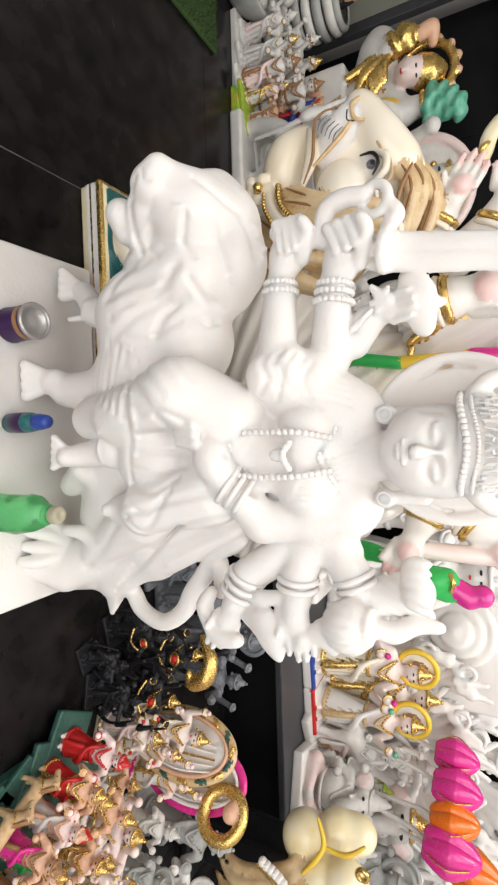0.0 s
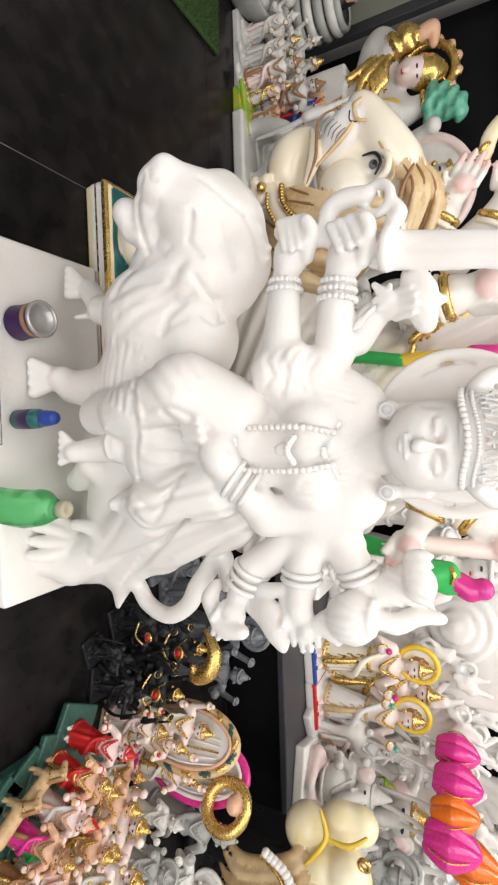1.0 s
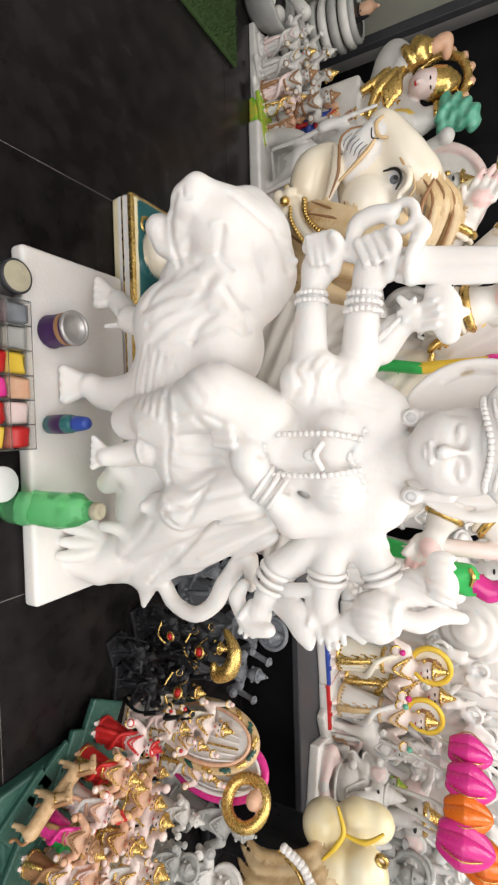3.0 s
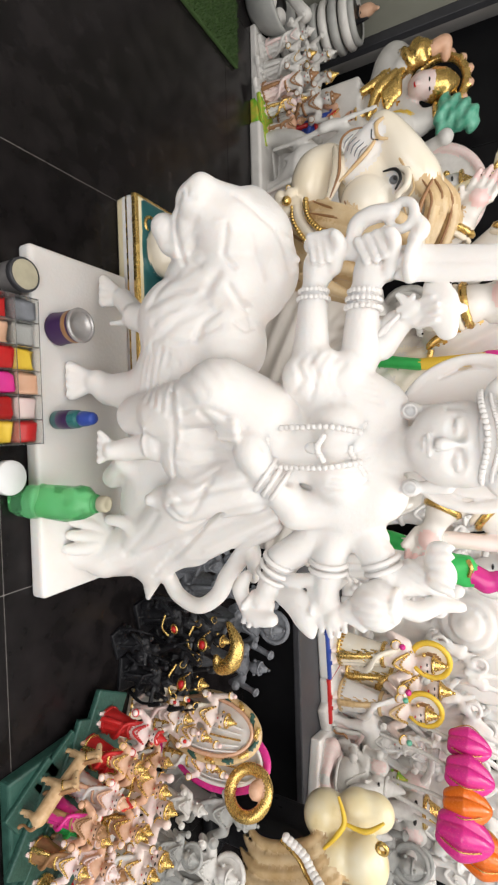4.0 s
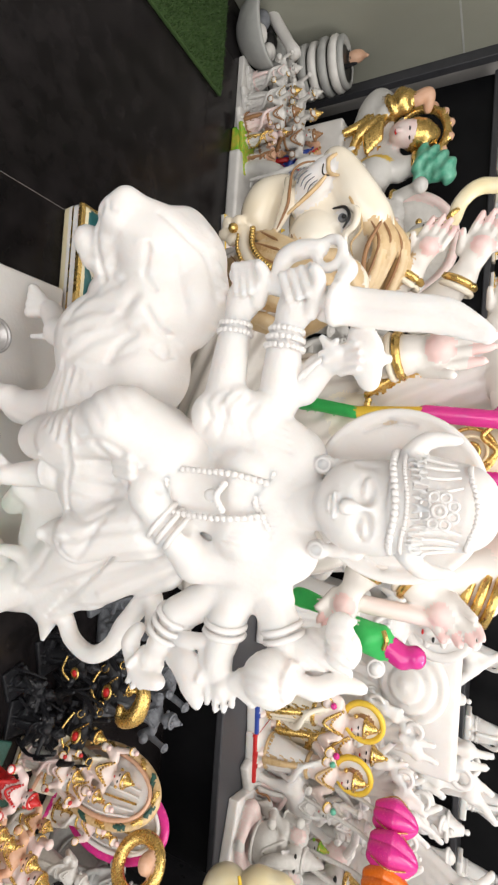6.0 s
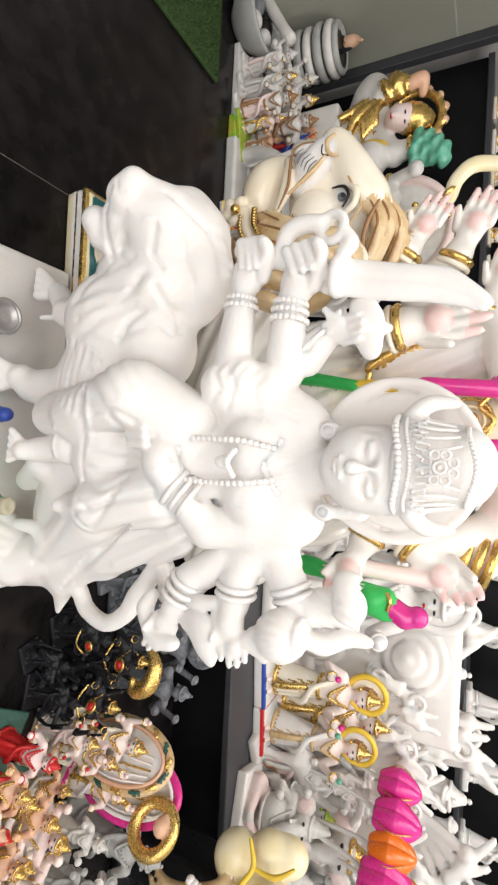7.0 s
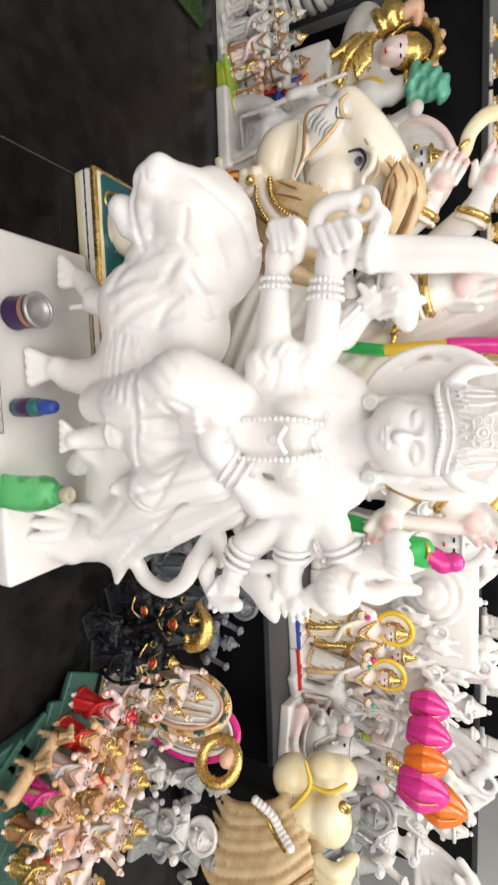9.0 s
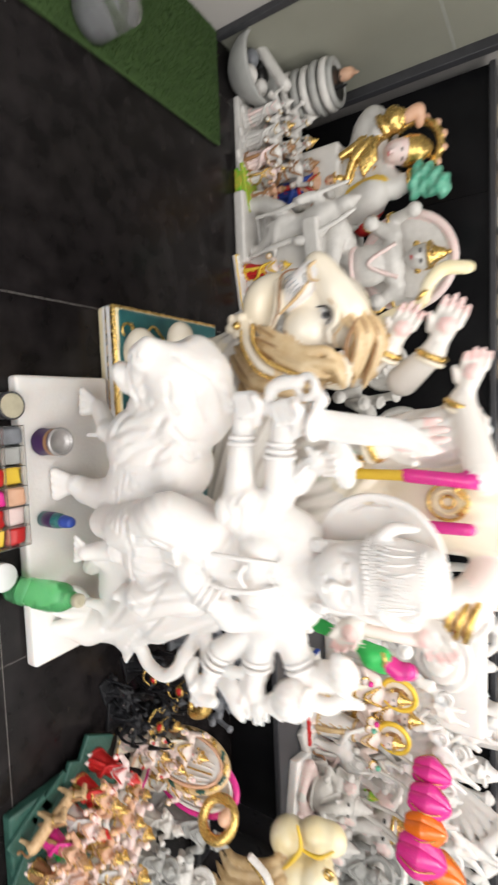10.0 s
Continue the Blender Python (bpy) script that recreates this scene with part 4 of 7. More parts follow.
        c.engrave([o + np.array((0.036 * math.sin(a) * 0.4, -0.03, 0.034)), o + np.array((0.036 * math.sin(a), -0.03, 0.0)), o + np.array((0.036 * math.sin(a) * 0.4, -0.03, -0.034))], 0.0029, 0.0026)
    c.ring((0.261, 0.610, 0.621), 0.019, 0.006, W, 0.002, axis=(0, 0, 1))
    c.cap((0.271, 0.605, 0.558), (0.267, 0.608, 0.577), 0.012, 0.014, W, 0.004)
    c.tube([(0.277, 0.600, 0.548), (0.285, 0.600, 0.567), (0.298, 0.600, 0.578)], [0.010, 0.010, 0.004], W, 0.003)
    # bow limb and blades
    c.tube([(0.277, 0.605, 0.375), (0.297, 0.598, 0.395), (0.306, 0.595, 0.413), (0.305, 0.593, 0.438)], [0.009, 0.012, 0.012, 0.009], W, 0.004)
    c.tube([(0.246, 0.610, 0.440), (0.244, 0.606, 0.469), (0.238, 0.605, 0.501)], [0.009, 0.011, 0.009], W, 0.003)
    c.tube([(0.270, 0.605, 0.451), (0.275, 0.598, 0.479), (0.295, 0.592, 0.494), (0.316, 0.588, 0.504)], [0.013, 0.022, 0.018, 0.004], W, 0.003, flat=((0, 1, 0), 1.6))
    c.tube([(0.250, 0.603, 0.501), (0.274, 0.597, 0.509), (0.305, 0.592, 0.505)], [0.008, 0.010, 0.006], W, 0.003)
    c.tube([(0.247, 0.610, 0.386), (0.269, 0.606, 0.375), (0.291, 0.602, 0.390)], [0.008, 0.012, 0.008], W, 0.004)
    c.ball((0.288, 0.597, 0.536), (0.016, 0.014, 0.012), W, 0.004)
    # plinth
    c.box((-0.009, 0.624, 0.016), (0.314, 0.121, 0.016), W, 0.004, edge=0.007)
    c.box((0.325, 0.497, 0.016), (0.04, 0.02, 0.05), cut=True, k=0.004, rot=(0, 0, 38))
    ob = new("marble_statue", c.mesh("marble_statue"))
    tagged(ob, "unpainted white marble goddess on a lion, carved with its plinth", "statue")


marble_goddess()


# ---- the large painted goddess on a cream lion, behind the marble one ----
def painted_goddess():
    c = Clay((-0.56, 0.68, -0.01), (0.42, 1.22, 0.985), 0.0045)
    # stepped base: gold and white bands, teal top
    c.box((-0.092, 0.965, 0.030), (0.408, 0.211, 0.030), CREAM, edge=0.006)
    c.box((-0.092, 0.965, 0.030), (0.4095, 0.2125, 0.016), WHITE, 0.002, edge=0.004)
    c.box((-0.092, 0.965, 0.058), (0.400, 0.203, 0.008), TEAL, 0.001, edge=0.004)
    for z, d in ((0.024, 0.0018), (0.052, 0.0055)):
        c.box((-0.092, 0.965, z), (0.411, 0.214, d), GOLD, 0.001, edge=0.001)
    c.tube([(-0.46, 0.80, 0.067), (-0.42, 0.84, 0.067), (-0.46, 0.88, 0.067), (-0.42, 0.93, 0.067)], 0.0045, GOLD, 0.002)
    c.ring((-0.44, 0.79, 0.066), 0.018, 0.004, GOLD, 0.002)
    # lion: body and legs
    c.cap((-0.30, 0.95, 0.33), (0.20, 0.98, 0.33), 0.14, 0.13, PEARL, 0.03, fold=((0.5, 0, 1), 190, 0.0035))
    c.cap((-0.34, 0.86, 0.28), (-0.37, 0.82, 0.11), 0.065, 0.045, IVORY, 0.03)
    c.ball((-0.385, 0.80, 0.10), (0.06, 0.045, 0.036), IVORY, 0.02)
    c.cap((-0.24, 0.96, 0.28), (-0.26, 0.94, 0.10), 0.06, 0.045, IVORY, 0.03)
    c.cap((0.20, 0.94, 0.28), (0.18, 0.90, 0.10), 0.07, 0.045, IVORY, 0.03)
    # mane: a soft core with wavy locks swept back from the jaw
    c.ball((-0.329, 0.930, 0.460), (0.080, 0.07, 0.095), TAN, 0.02)
    c.ball((-0.348, 0.920, 0.629), (0.060, 0.05, 0.040), TAN, 0.02)
    for i, run in enumerate((
            [(-0.404, 0.805, 0.439), (-0.377, 0.797, 0.482), (-0.347, 0.795, 0.528), (-0.340, 0.800, 0.586), (-0.299, 0.820, 0.608)],
            [(-0.383, 0.800, 0.432), (-0.357, 0.790, 0.490), (-0.324, 0.788, 0.547), (-0.311, 0.800, 0.596), (-0.276, 0.820, 0.604)],
            [(-0.364, 0.800, 0.431), (-0.333, 0.787, 0.485), (-0.310, 0.783, 0.537), (-0.291, 0.800, 0.585)],
            [(-0.374, 0.820, 0.375), (-0.328, 0.795, 0.426), (-0.301, 0.785, 0.485), (-0.272, 0.800, 0.552)],
            [(-0.353, 0.820, 0.361), (-0.301, 0.800, 0.410), (-0.277, 0.790, 0.476), (-0.250, 0.810, 0.537)],
            [(-0.318, 0.830, 0.361), (-0.268, 0.810, 0.404), (-0.243, 0.800, 0.459), (-0.219, 0.820, 0.509)])):
        for q, (dy, dz, m) in enumerate(((0, 0, TAN), (-0.006, 0.012, HONEY), (0.004, -0.012, TAN))):
            c.tube([(x, y + dy, z + dz) for x, y, z in run], [0.005, 0.011, 0.013, 0.011, 0.004][:len(run) - 1] + [0.004], m, 0.001)
        c.tube([(x, y - 0.012, z + 0.005) for x, y, z in run[:-1]], [0.001, 0.0034, 0.0034, 0.001][:len(run) - 1], BROWN, 0.001)
    for run in ([(-0.425, 0.840, 0.637), (-0.382, 0.845, 0.661), (-0.339, 0.850, 0.649), (-0.284, 0.860, 0.620)], [(-0.409, 0.830, 0.630), (-0.373, 0.835, 0.646), (-0.329, 0.840, 0.634), (-0.285, 0.850, 0.610)], [(-0.422, 0.860, 0.651), (-0.379, 0.870, 0.675), (-0.329, 0.875, 0.664), (-0.279, 0.880, 0.636)]):
        c.tube(run, [0.008, 0.013, 0.012, 0.004], TAN, 0.001)
        c.tube([(x + 0.014, y - 0.004, z) for x, y, z in run], [0.006, 0.009, 0.008, 0.003], HONEY, 0.001)
        c.tube([(x, y - 0.012, z) for x, y, z in run], [0.001, 0.003, 0.003, 0.001], BROWN, 0.001)
    # head: skull, brow, nose ridge, cheek, whisker pad and chin
    c.ball((-0.432, 0.885, 0.576), (0.075, 0.065, 0.075), IVORY, 0.02)
    c.ball((-0.440, 0.865, 0.531), (0.075, 0.055, 0.06), IVORY, 0.02)
    c.tube([(-0.521, 0.825, 0.563), (-0.499, 0.830, 0.578), (-0.461, 0.835, 0.600), (-0.422, 0.850, 0.624)], [0.021, 0.026, 0.032, 0.034], IVORY, 0.010)
    c.ball((-0.394, 0.838, 0.533), (0.052, 0.050, 0.050), IVORY, 0.004)
    c.tube([(-0.500, 0.815, 0.553), (-0.475, 0.812, 0.529), (-0.444, 0.815, 0.502)], [0.024, 0.028, 0.012], WHITE, 0.004)
    c.tube([(-0.500, 0.840, 0.465), (-0.475, 0.828, 0.439), (-0.443, 0.830, 0.427), (-0.412, 0.840, 0.444)], [0.022, 0.036, 0.036, 0.014], IVORY, 0.006)
    c.tube([(-0.499, 0.808, 0.483), (-0.465, 0.797, 0.491), (-0.434, 0.797, 0.487), (-0.397, 0.800, 0.468)], [0.004, 0.009, 0.010, 0.004], IVORY, 0.003)
    # painted mouth line, cheek folds, nose ring and whisker strokes
    c.tube([(-0.507, 0.790, 0.539), (-0.506, 0.787, 0.518), (-0.494, 0.786, 0.502), (-0.461, 0.784, 0.499), (-0.436, 0.785, 0.496), (-0.400, 0.788, 0.478)], [0.0012, 0.0018, 0.0022, 0.0028, 0.0028, 0.001], BROWN, 0.002)
    c.tube([(-0.479, 0.786, 0.563), (-0.463, 0.784, 0.551), (-0.444, 0.783, 0.529), (-0.422, 0.785, 0.497)], [0.002, 0.004, 0.004, 0.002], TAN, 0.003)
    c.tube([(-0.518, 0.800, 0.573), (-0.506, 0.795, 0.561), (-0.484, 0.793, 0.565), (-0.478, 0.795, 0.581)], [0.003, 0.005, 0.004, 0.002], TAN, 0.003)
    c.tube([(-0.496, 0.785, 0.556), (-0.480, 0.784, 0.556), (-0.475, 0.785, 0.567)], 0.0012, INK, 0.001)
    for i in range(6):
        a, b = np.array((-0.496, 0.783, 0.524)), np.array((-0.464, 0.783, 0.555))
        o = a + (b - a) * i / 5
        c.tube([o, o + np.array((0.008, -0.001, -0.012)), o + np.array((0.018, 0.002, -0.018))], [0.0006, 0.0011, 0.0006], SLATE, 0.001)
    c.tube([(-0.472, 0.803, 0.583), (-0.439, 0.806, 0.601), (-0.419, 0.815, 0.611)], [0.002, 0.0035, 0.002], TAN, 0.002)
    c.tube([(-0.393, 0.800, 0.502), (-0.356, 0.795, 0.522), (-0.347, 0.797, 0.557), (-0.339, 0.800, 0.591)], [0.002, 0.005, 0.005, 0.002], BROWN, 0.003)
    c.tube([(-0.399, 0.812, 0.650), (-0.366, 0.812, 0.632), (-0.332, 0.815, 0.625), (-0.297, 0.820, 0.631)], [0.002, 0.004, 0.004, 0.002], BROWN, 0.003)
    # eye under a heavy white lid
    c.ball((-0.418, 0.822, 0.581), (0.017, 0.011, 0.015), WHITE, 0.003)
    c.ball((-0.414, 0.811, 0.586), 0.0075, SLATE, 0.001)
    c.ball((-0.413, 0.804, 0.590), 0.0038, INK, 0.001)
    c.tube([(-0.433, 0.812, 0.568), (-0.429, 0.806, 0.590), (-0.412, 0.805, 0.599), (-0.395, 0.808, 0.589)], [0.0014, 0.003, 0.0028, 0.0014], INK, 0.001)
    c.tube([(-0.439, 0.815, 0.582), (-0.422, 0.808, 0.609), (-0.399, 0.808, 0.609), (-0.385, 0.812, 0.593), (-0.359, 0.815, 0.594)], [0.004, 0.007, 0.007, 0.006, 0.003], IVORY, 0.003)
    c.tube([(-0.418, 0.812, 0.616), (-0.390, 0.810, 0.619), (-0.370, 0.812, 0.603), (-0.350, 0.815, 0.606)], [0.0012, 0.002, 0.002, 0.0012], TAN, 0.002)
    # swept temple ridge
    c.tube([(-0.338, 0.810, 0.612), (-0.307, 0.815, 0.626), (-0.276, 0.820, 0.616), (-0.276, 0.815, 0.580)], [0.004, 0.009, 0.009, 0.004], IVORY, 0.004)
    # beaded collar with a flower at its end
    c.tube([(-0.415, 0.800, 0.411), (-0.371, 0.785, 0.420), (-0.320, 0.775, 0.461), (-0.289, 0.775, 0.529)], [0.008, 0.010, 0.010, 0.006], IVORY, 0.003)
    c.beads([(-0.409, 0.790, 0.431), (-0.368, 0.775, 0.442), (-0.328, 0.765, 0.481), (-0.297, 0.765, 0.546)], 0.0055, GOLD, 26)
    c.beads([(-0.401, 0.790, 0.404), (-0.366, 0.777, 0.412), (-0.313, 0.767, 0.450), (-0.282, 0.767, 0.515)], 0.0045, GOLD, 24)
    for i in range(5):
        a = 2 * math.pi * i / 5
        c.ball(np.array((-0.415, 0.795, 0.388)) + np.array((0.018 * math.cos(a), 0, 0.018 * math.sin(a))), (0.012, 0.010, 0.012), IVORY, 0.003)
    c.ball((-0.412, 0.782, 0.396), 0.009, GOLD, 0.001)
    # her seated body: skirt, waist, chest, shawl with gold borders
    c.cap((-0.10, 0.97, 0.50), (0.10, 0.97, 0.50), 0.12, 0.12, PEARL, 0.03, fold=((1, 0, 0.3), 190, 0.0035))
    c.cap((-0.02, 0.99, 0.50), (-0.02, 1.0, 0.88), 0.10, 0.11, IVORY, 0.03)
    c.cap((-0.151, 0.925, 0.667), (-0.175, 0.945, 0.807), 0.055, 0.06, WHITE, 0.02, fold=((0.9, 0, 0.4), 260, 0.0022))
    c.cap((-0.068, 0.930, 0.608), (-0.101, 0.930, 0.517), 0.06, 0.07, IVORY, 0.02, fold=((0.7, 0, 0.7), 220, 0.0022))
    c.tube([(-0.127, 0.865, 0.631), (-0.141, 0.865, 0.648), (-0.168, 0.870, 0.695), (-0.184, 0.880, 0.748)], [0.006, 0.008, 0.008, 0.006], GOLD, 0.002)
    c.tube([(-0.122, 0.865, 0.636), (-0.092, 0.865, 0.630)], [0.006, 0.006], GOLD, 0.002)
    for i in range(3):
        c.ring((-0.043, 0.887, 0.797), 0.012 + 0.012 * i, 0.0035, GOLD if i != 1 else CREAM, 0.002, axis=(0, 1, 0))
    c.tube([(-0.085, 0.888, 0.828), (-0.066, 0.885, 0.813), (-0.044, 0.885, 0.834), (-0.020, 0.887, 0.815)], 0.005, GOLD, 0.002)
    c.cap((0.02, 0.95, 0.92), (0.02, 0.95, 0.985), 0.05, 0.05, SKIN, 0.02)
    # flower staffs: green, yellow and pink lengths
    c.cap((-0.113, 0.845, 0.518), (-0.096, 0.848, 0.617), 0.012, 0.011, GREEN, 0.001)
    c.cap((-0.096, 0.848, 0.617), (-0.097, 0.850, 0.730), 0.011, 0.011, YELLOW, 0.001)
    c.cap((-0.097, 0.850, 0.730), (-0.090, 0.852, 0.838), 0.014, 0.014, PINK, 0.001)
    c.cap((-0.000, 0.850, 0.734), (-0.001, 0.852, 0.841), 0.012, 0.012, PINK, 0.001)
    # arms with gold bangles and pink palms
    def arm(a, b, hand_at, size, curl, side, r0=0.034, r1=0.025, grip=0.0, thumb=1):
        a, b, h = np.array(a), np.array(b), np.array(hand_at)
        c.cap(a, b, r0, r1, PEARL, 0.015)
        w = unit(h - b)
        c.hand(b + w * 0.008, h, size, PEARL, curl, side, grip, PALM, thumb)
        c.ball(h + unit(curl) * size * 0.16, (size * 0.3, size * 0.22, size * 0.3), PALM, 0.003)
        c.ring(b - w * 0.004, r1 * 1.05, 0.0065, GOLD, 0.002, axis=w)
        c.ring(b - w * 0.016, r1 * 1.08, 0.0055, IVORY, 0.002, axis=w)
    arm((-0.306, 0.930, 0.596), (-0.345, 0.905, 0.683), (-0.385, 0.900, 0.711), 0.052, (0.2, -1, 0.1), (0.5, 0, 1), grip=0.15)
    arm((-0.284, 0.960, 0.696), (-0.332, 0.925, 0.764), (-0.384, 0.920, 0.791), 0.056, (0.2, -1, 0.1), (0.5, 0, 1), grip=0.15)
    arm((-0.10, 0.88, 0.86), (-0.235, 0.91, 0.82), (-0.29, 0.90, 0.84), 0.05, (0, -1, 0), (0, 0, 1), grip=0.3)
    arm((-0.176, 0.800, 0.652), (-0.168, 0.745, 0.709), (-0.174, 0.742, 0.753), 0.062, (0, -1, 0.15), (1, 0, 0.2), r1=0.029, thumb=-1)
    arm((0.12, 0.90, 0.72), (0.156, 0.790, 0.659), (0.201, 0.775, 0.639), 0.05, (0.1, -1, 0), (0, 0, 1), grip=0.5)
    arm((0.14, 0.93, 0.84), (0.166, 0.830, 0.736), (0.198, 0.820, 0.775), 0.062, (0.2, -1, -0.3), (0.4, 0, -1), r1=0.03, grip=0.35)
    c.cap((0.10, 0.95, 0.87), (0.185, 0.900, 0.821), 0.045, 0.035, SKIN, 0.015)
    for i in range(3):
        c.ring((0.183, 0.900, 0.802) if i == 0 else ((0.185, 0.900, 0.821) if i == 1 else (0.187, 0.900, 0.839)), 0.042, 0.008, GOLD, 0.002, axis=(0.3, 0, 1))
    # bow
    c.tube([(-0.341, 0.900, 0.653), (-0.396, 0.910, 0.656), (-0.420, 0.925, 0.690), (-0.434, 0.930, 0.741), (-0.472, 0.935, 0.756), (-0.497, 0.940, 0.784), (-0.492, 0.945, 0.828)], [0.010, 0.011, 0.011, 0.011, 0.012, 0.013, 0.012], CREAM, 0.004, flat=((0, 1, 0), 1.4))
    c.ring((-0.448, 0.933, 0.745), 0.012, 0.005, GOLD, 0.002, axis=(0.7, 0, 0.7))
    # rose in her hand
    c.tube([(0.210, 0.790, 0.562), (0.215, 0.780, 0.609), (0.238, 0.790, 0.653)], [0.016, 0.012, 0.010], GREEN, 0.004, flat=((0, 1, 0), 1.8))
    c.tube([(0.235, 0.795, 0.652), (0.247, 0.790, 0.676), (0.239, 0.790, 0.698)], [0.010, 0.020, 0.010], GREEN, 0.006)
    c.cap((0.257, 0.790, 0.672), (0.270, 0.790, 0.695), 0.017, 0.010, GREEN, 0.006)
    c.cap((0.258, 0.795, 0.706), (0.269, 0.795, 0.725), 0.017, 0.018, PINK, 0.006)
    c.cap((0.269, 0.795, 0.725), (0.265, 0.795, 0.742), 0.011, 0.017, PINK, 0.004)
    c.tube([(0.232, 0.780, 0.699), (0.243, 0.775, 0.704), (0.258, 0.780, 0.700)], 0.004, GOLD, 0.002)
    c.cap((0.204, 0.800, 0.650), (0.211, 0.820, 0.751), 0.014, 0.014, SKIN, 0.004)
    c.ball((-0.409, 0.830, 0.202), (0.042, 0.036, 0.030), IVORY, 0.006)
    c.ball((-0.362, 0.800, 0.075), (0.03, 0.03, 0.03), IVORY, 0.004)
    ob = new("painted_statue", c.mesh("painted_statue"))
    tagged(ob, "painted goddess statue on a cream lion with gold bangles", "statue")


painted_goddess()


# ---- statuettes: one carving each, in units of their height, facing -y ----
def base_plate(c, w, d, h, m, band=None):
    c.box((0, 0, h / 2), (w, d, h / 2), m, 0.004, edge=0.012)
    if band:
        c.box((0, 0, h * 0.8), (w * 1.02, d * 1.02, h * 0.16), band, 0.002, edge=0.008)


def head_on(c, x, y, z, r, skin, crown, hair, face=True, tall=1.0):
    c.ball((x, y, z), (r * 0.86, r * 0.9, r * 1.08), skin, 0.01)
    c.cap((x, y - r * 0.85, z - r * 0.1), (x, y - r * 0.9, z - r * 0.25), r * 0.13, r * 0.17, skin, 0.01)
    c.ball((x, y + r * 0.35, z + r * 0.2), (r * 1.0, r * 0.85, r * 1.0), hair, 0.006)
    c.cap((x, y + r * 0.1, z + r * 0.7), (x, y + r * 0.15, z + r * (1.0 + 0.5 * tall)), r * 0.78, r * 0.42, crown, 0.006)
    c.ball((x, y + r * 0.15, z + r * (1.5 + 0.5 * tall)), r * 0.2, crown, 0.004)
    c.ball((x, y - r * 0.72, z + r * 1.0), r * 0.22, crown, 0.004)
    c.ring((x, y, z + r * 0.68), r * 0.88, r * 0.16, crown, 0.004)
    for s in (-1, 1):
        c.ball((x + s * r * 0.95, y, z - r * 0.3), r * 0.24, crown, 0.004)
        if face:
            c.ball((x + s * r * 0.36, y - r * 0.82, z + r * 0.14), (r * 0.2, r * 0.12, r * 0.085), INK, 0.002)
    if face:
        c.ball((x, y - r * 0.86, z - r * 0.5), (r * 0.17, r * 0.12, r * 0.08), RED, 0.002)


def person(c, x, y, z, s, skin, cloth, trim, crown, hair, rng, arms=2, face=True, halo=None, lift=None, sway=0.0):
    """A robed standing figure with its feet at (x, y, z), s tall."""
    p = lambda a, b, d: (x + a * s + sway * s * math.sin(d * 3), y + b * s, z + d * s)
    c.cap(p(0, 0, 0.03), p(0, 0, 0.42), 0.15 * s, 0.095 * s, cloth, 0.03 * s, fold=((1, 0.6, 0), 75 / s, 0.008 * s))
    for t in (-1, 1):
        c.cap(p(0.05 * t, -0.08, 0.03), p(0.055 * t, -0.17, 0.02), 0.03 * s, 0.024 * s, skin, 0.01 * s)
    c.ring(p(0, 0, 0.06), 0.145 * s, 0.016 * s, trim, 0.004 * s)
    c.cap(p(0, 0, 0.42), p(0, 0, 0.60), 0.085 * s, 0.105 * s, skin, 0.02 * s)
    c.ring(p(0, 0, 0.44), 0.095 * s, 0.02 * s, trim, 0.006 * s)
    c.ball(p(0, 0, 0.63), np.array((0.15, 0.075, 0.06)) * s, skin, 0.02 * s)
    c.tube([p(-0.09, -0.06, 0.66), p(0, -0.115, 0.54), p(0.09, -0.06, 0.66)], 0.014 * s, trim, 0.004 * s)
    c.tube([p(-0.11, 0.02, 0.66), p(-0.05, -0.12, 0.42), p(0.12, -0.10, 0.30), p(0.16, 0.02, 0.12)], [0.022 * s, 0.024 * s, 0.03 * s, 0.02 * s], trim if rng.random() < 0.4 else cloth, 0.006 * s, flat=((0, 1, 0), 1.3))
    c.beads([p(-0.1, -0.05, 0.68), p(0, -0.11, 0.60), p(0.1, -0.05, 0.68)], 0.013 * s, crown, 11, 0.002 * s)
    c.beads([p(-0.15, -0.02, 0.09), p(0, -0.16, 0.075), p(0.15, -0.02, 0.09)], 0.014 * s, trim, 13, 0.002 * s)
    c.tube([p(-0.04, -0.09, 0.42), p(-0.03, -0.15, 0.25), p(-0.02, -0.17, 0.08)], [0.018 * s, 0.03 * s, 0.034 * s], trim, 0.004 * s, flat=((0, 1, 0), 1.4))
    for t in (-1, 1):
        for j in range(arms // 2):
            up = 0.05 + 0.22 * j + rng.uniform(-0.05, 0.1)
            e, h = p(0.21 * t, -0.02 + 0.03 * j, 0.50 + 0.1 * j), p(0.2 * t + 0.05 * j * t, -0.15 + 0.1 * j, 0.52 + up)
            c.cap(p(0.14 * t, 0, 0.63), e, 0.045 * s, 0.036 * s, skin, 0.012 * s)
            c.cap(e, h, 0.034 * s, 0.027 * s, skin, 0.008 * s)
            c.ball(h, 0.04 * s, skin, 0.008 * s)
            c.ring(h, 0.036 * s, 0.012 * s, crown, 0.003 * s, axis=np.array(h) - np.array(e))
            if lift:
                c.ball((h[0], h[1] - 0.02 * s, h[2] + 0.06 * s), 0.026 * s, lift, 0.006 * s)
    c.cap(p(0, 0, 0.66), p(0, 0, 0.74), 0.04 * s, 0.04 * s, skin, 0.01 * s)
    head_on(c, *p(0, -0.01, 0.80), 0.078 * s, skin, crown, hair, face)
    if halo:
        c.ring(p(0, 0.06, 0.82), 0.155 * s, 0.026 * s, halo, 0.004 * s, axis=(0, 1, 0))
        c.disc(p(0, 0.065, 0.82), 0.15 * s, 0.02 * s, cloth, 0.004 * s)


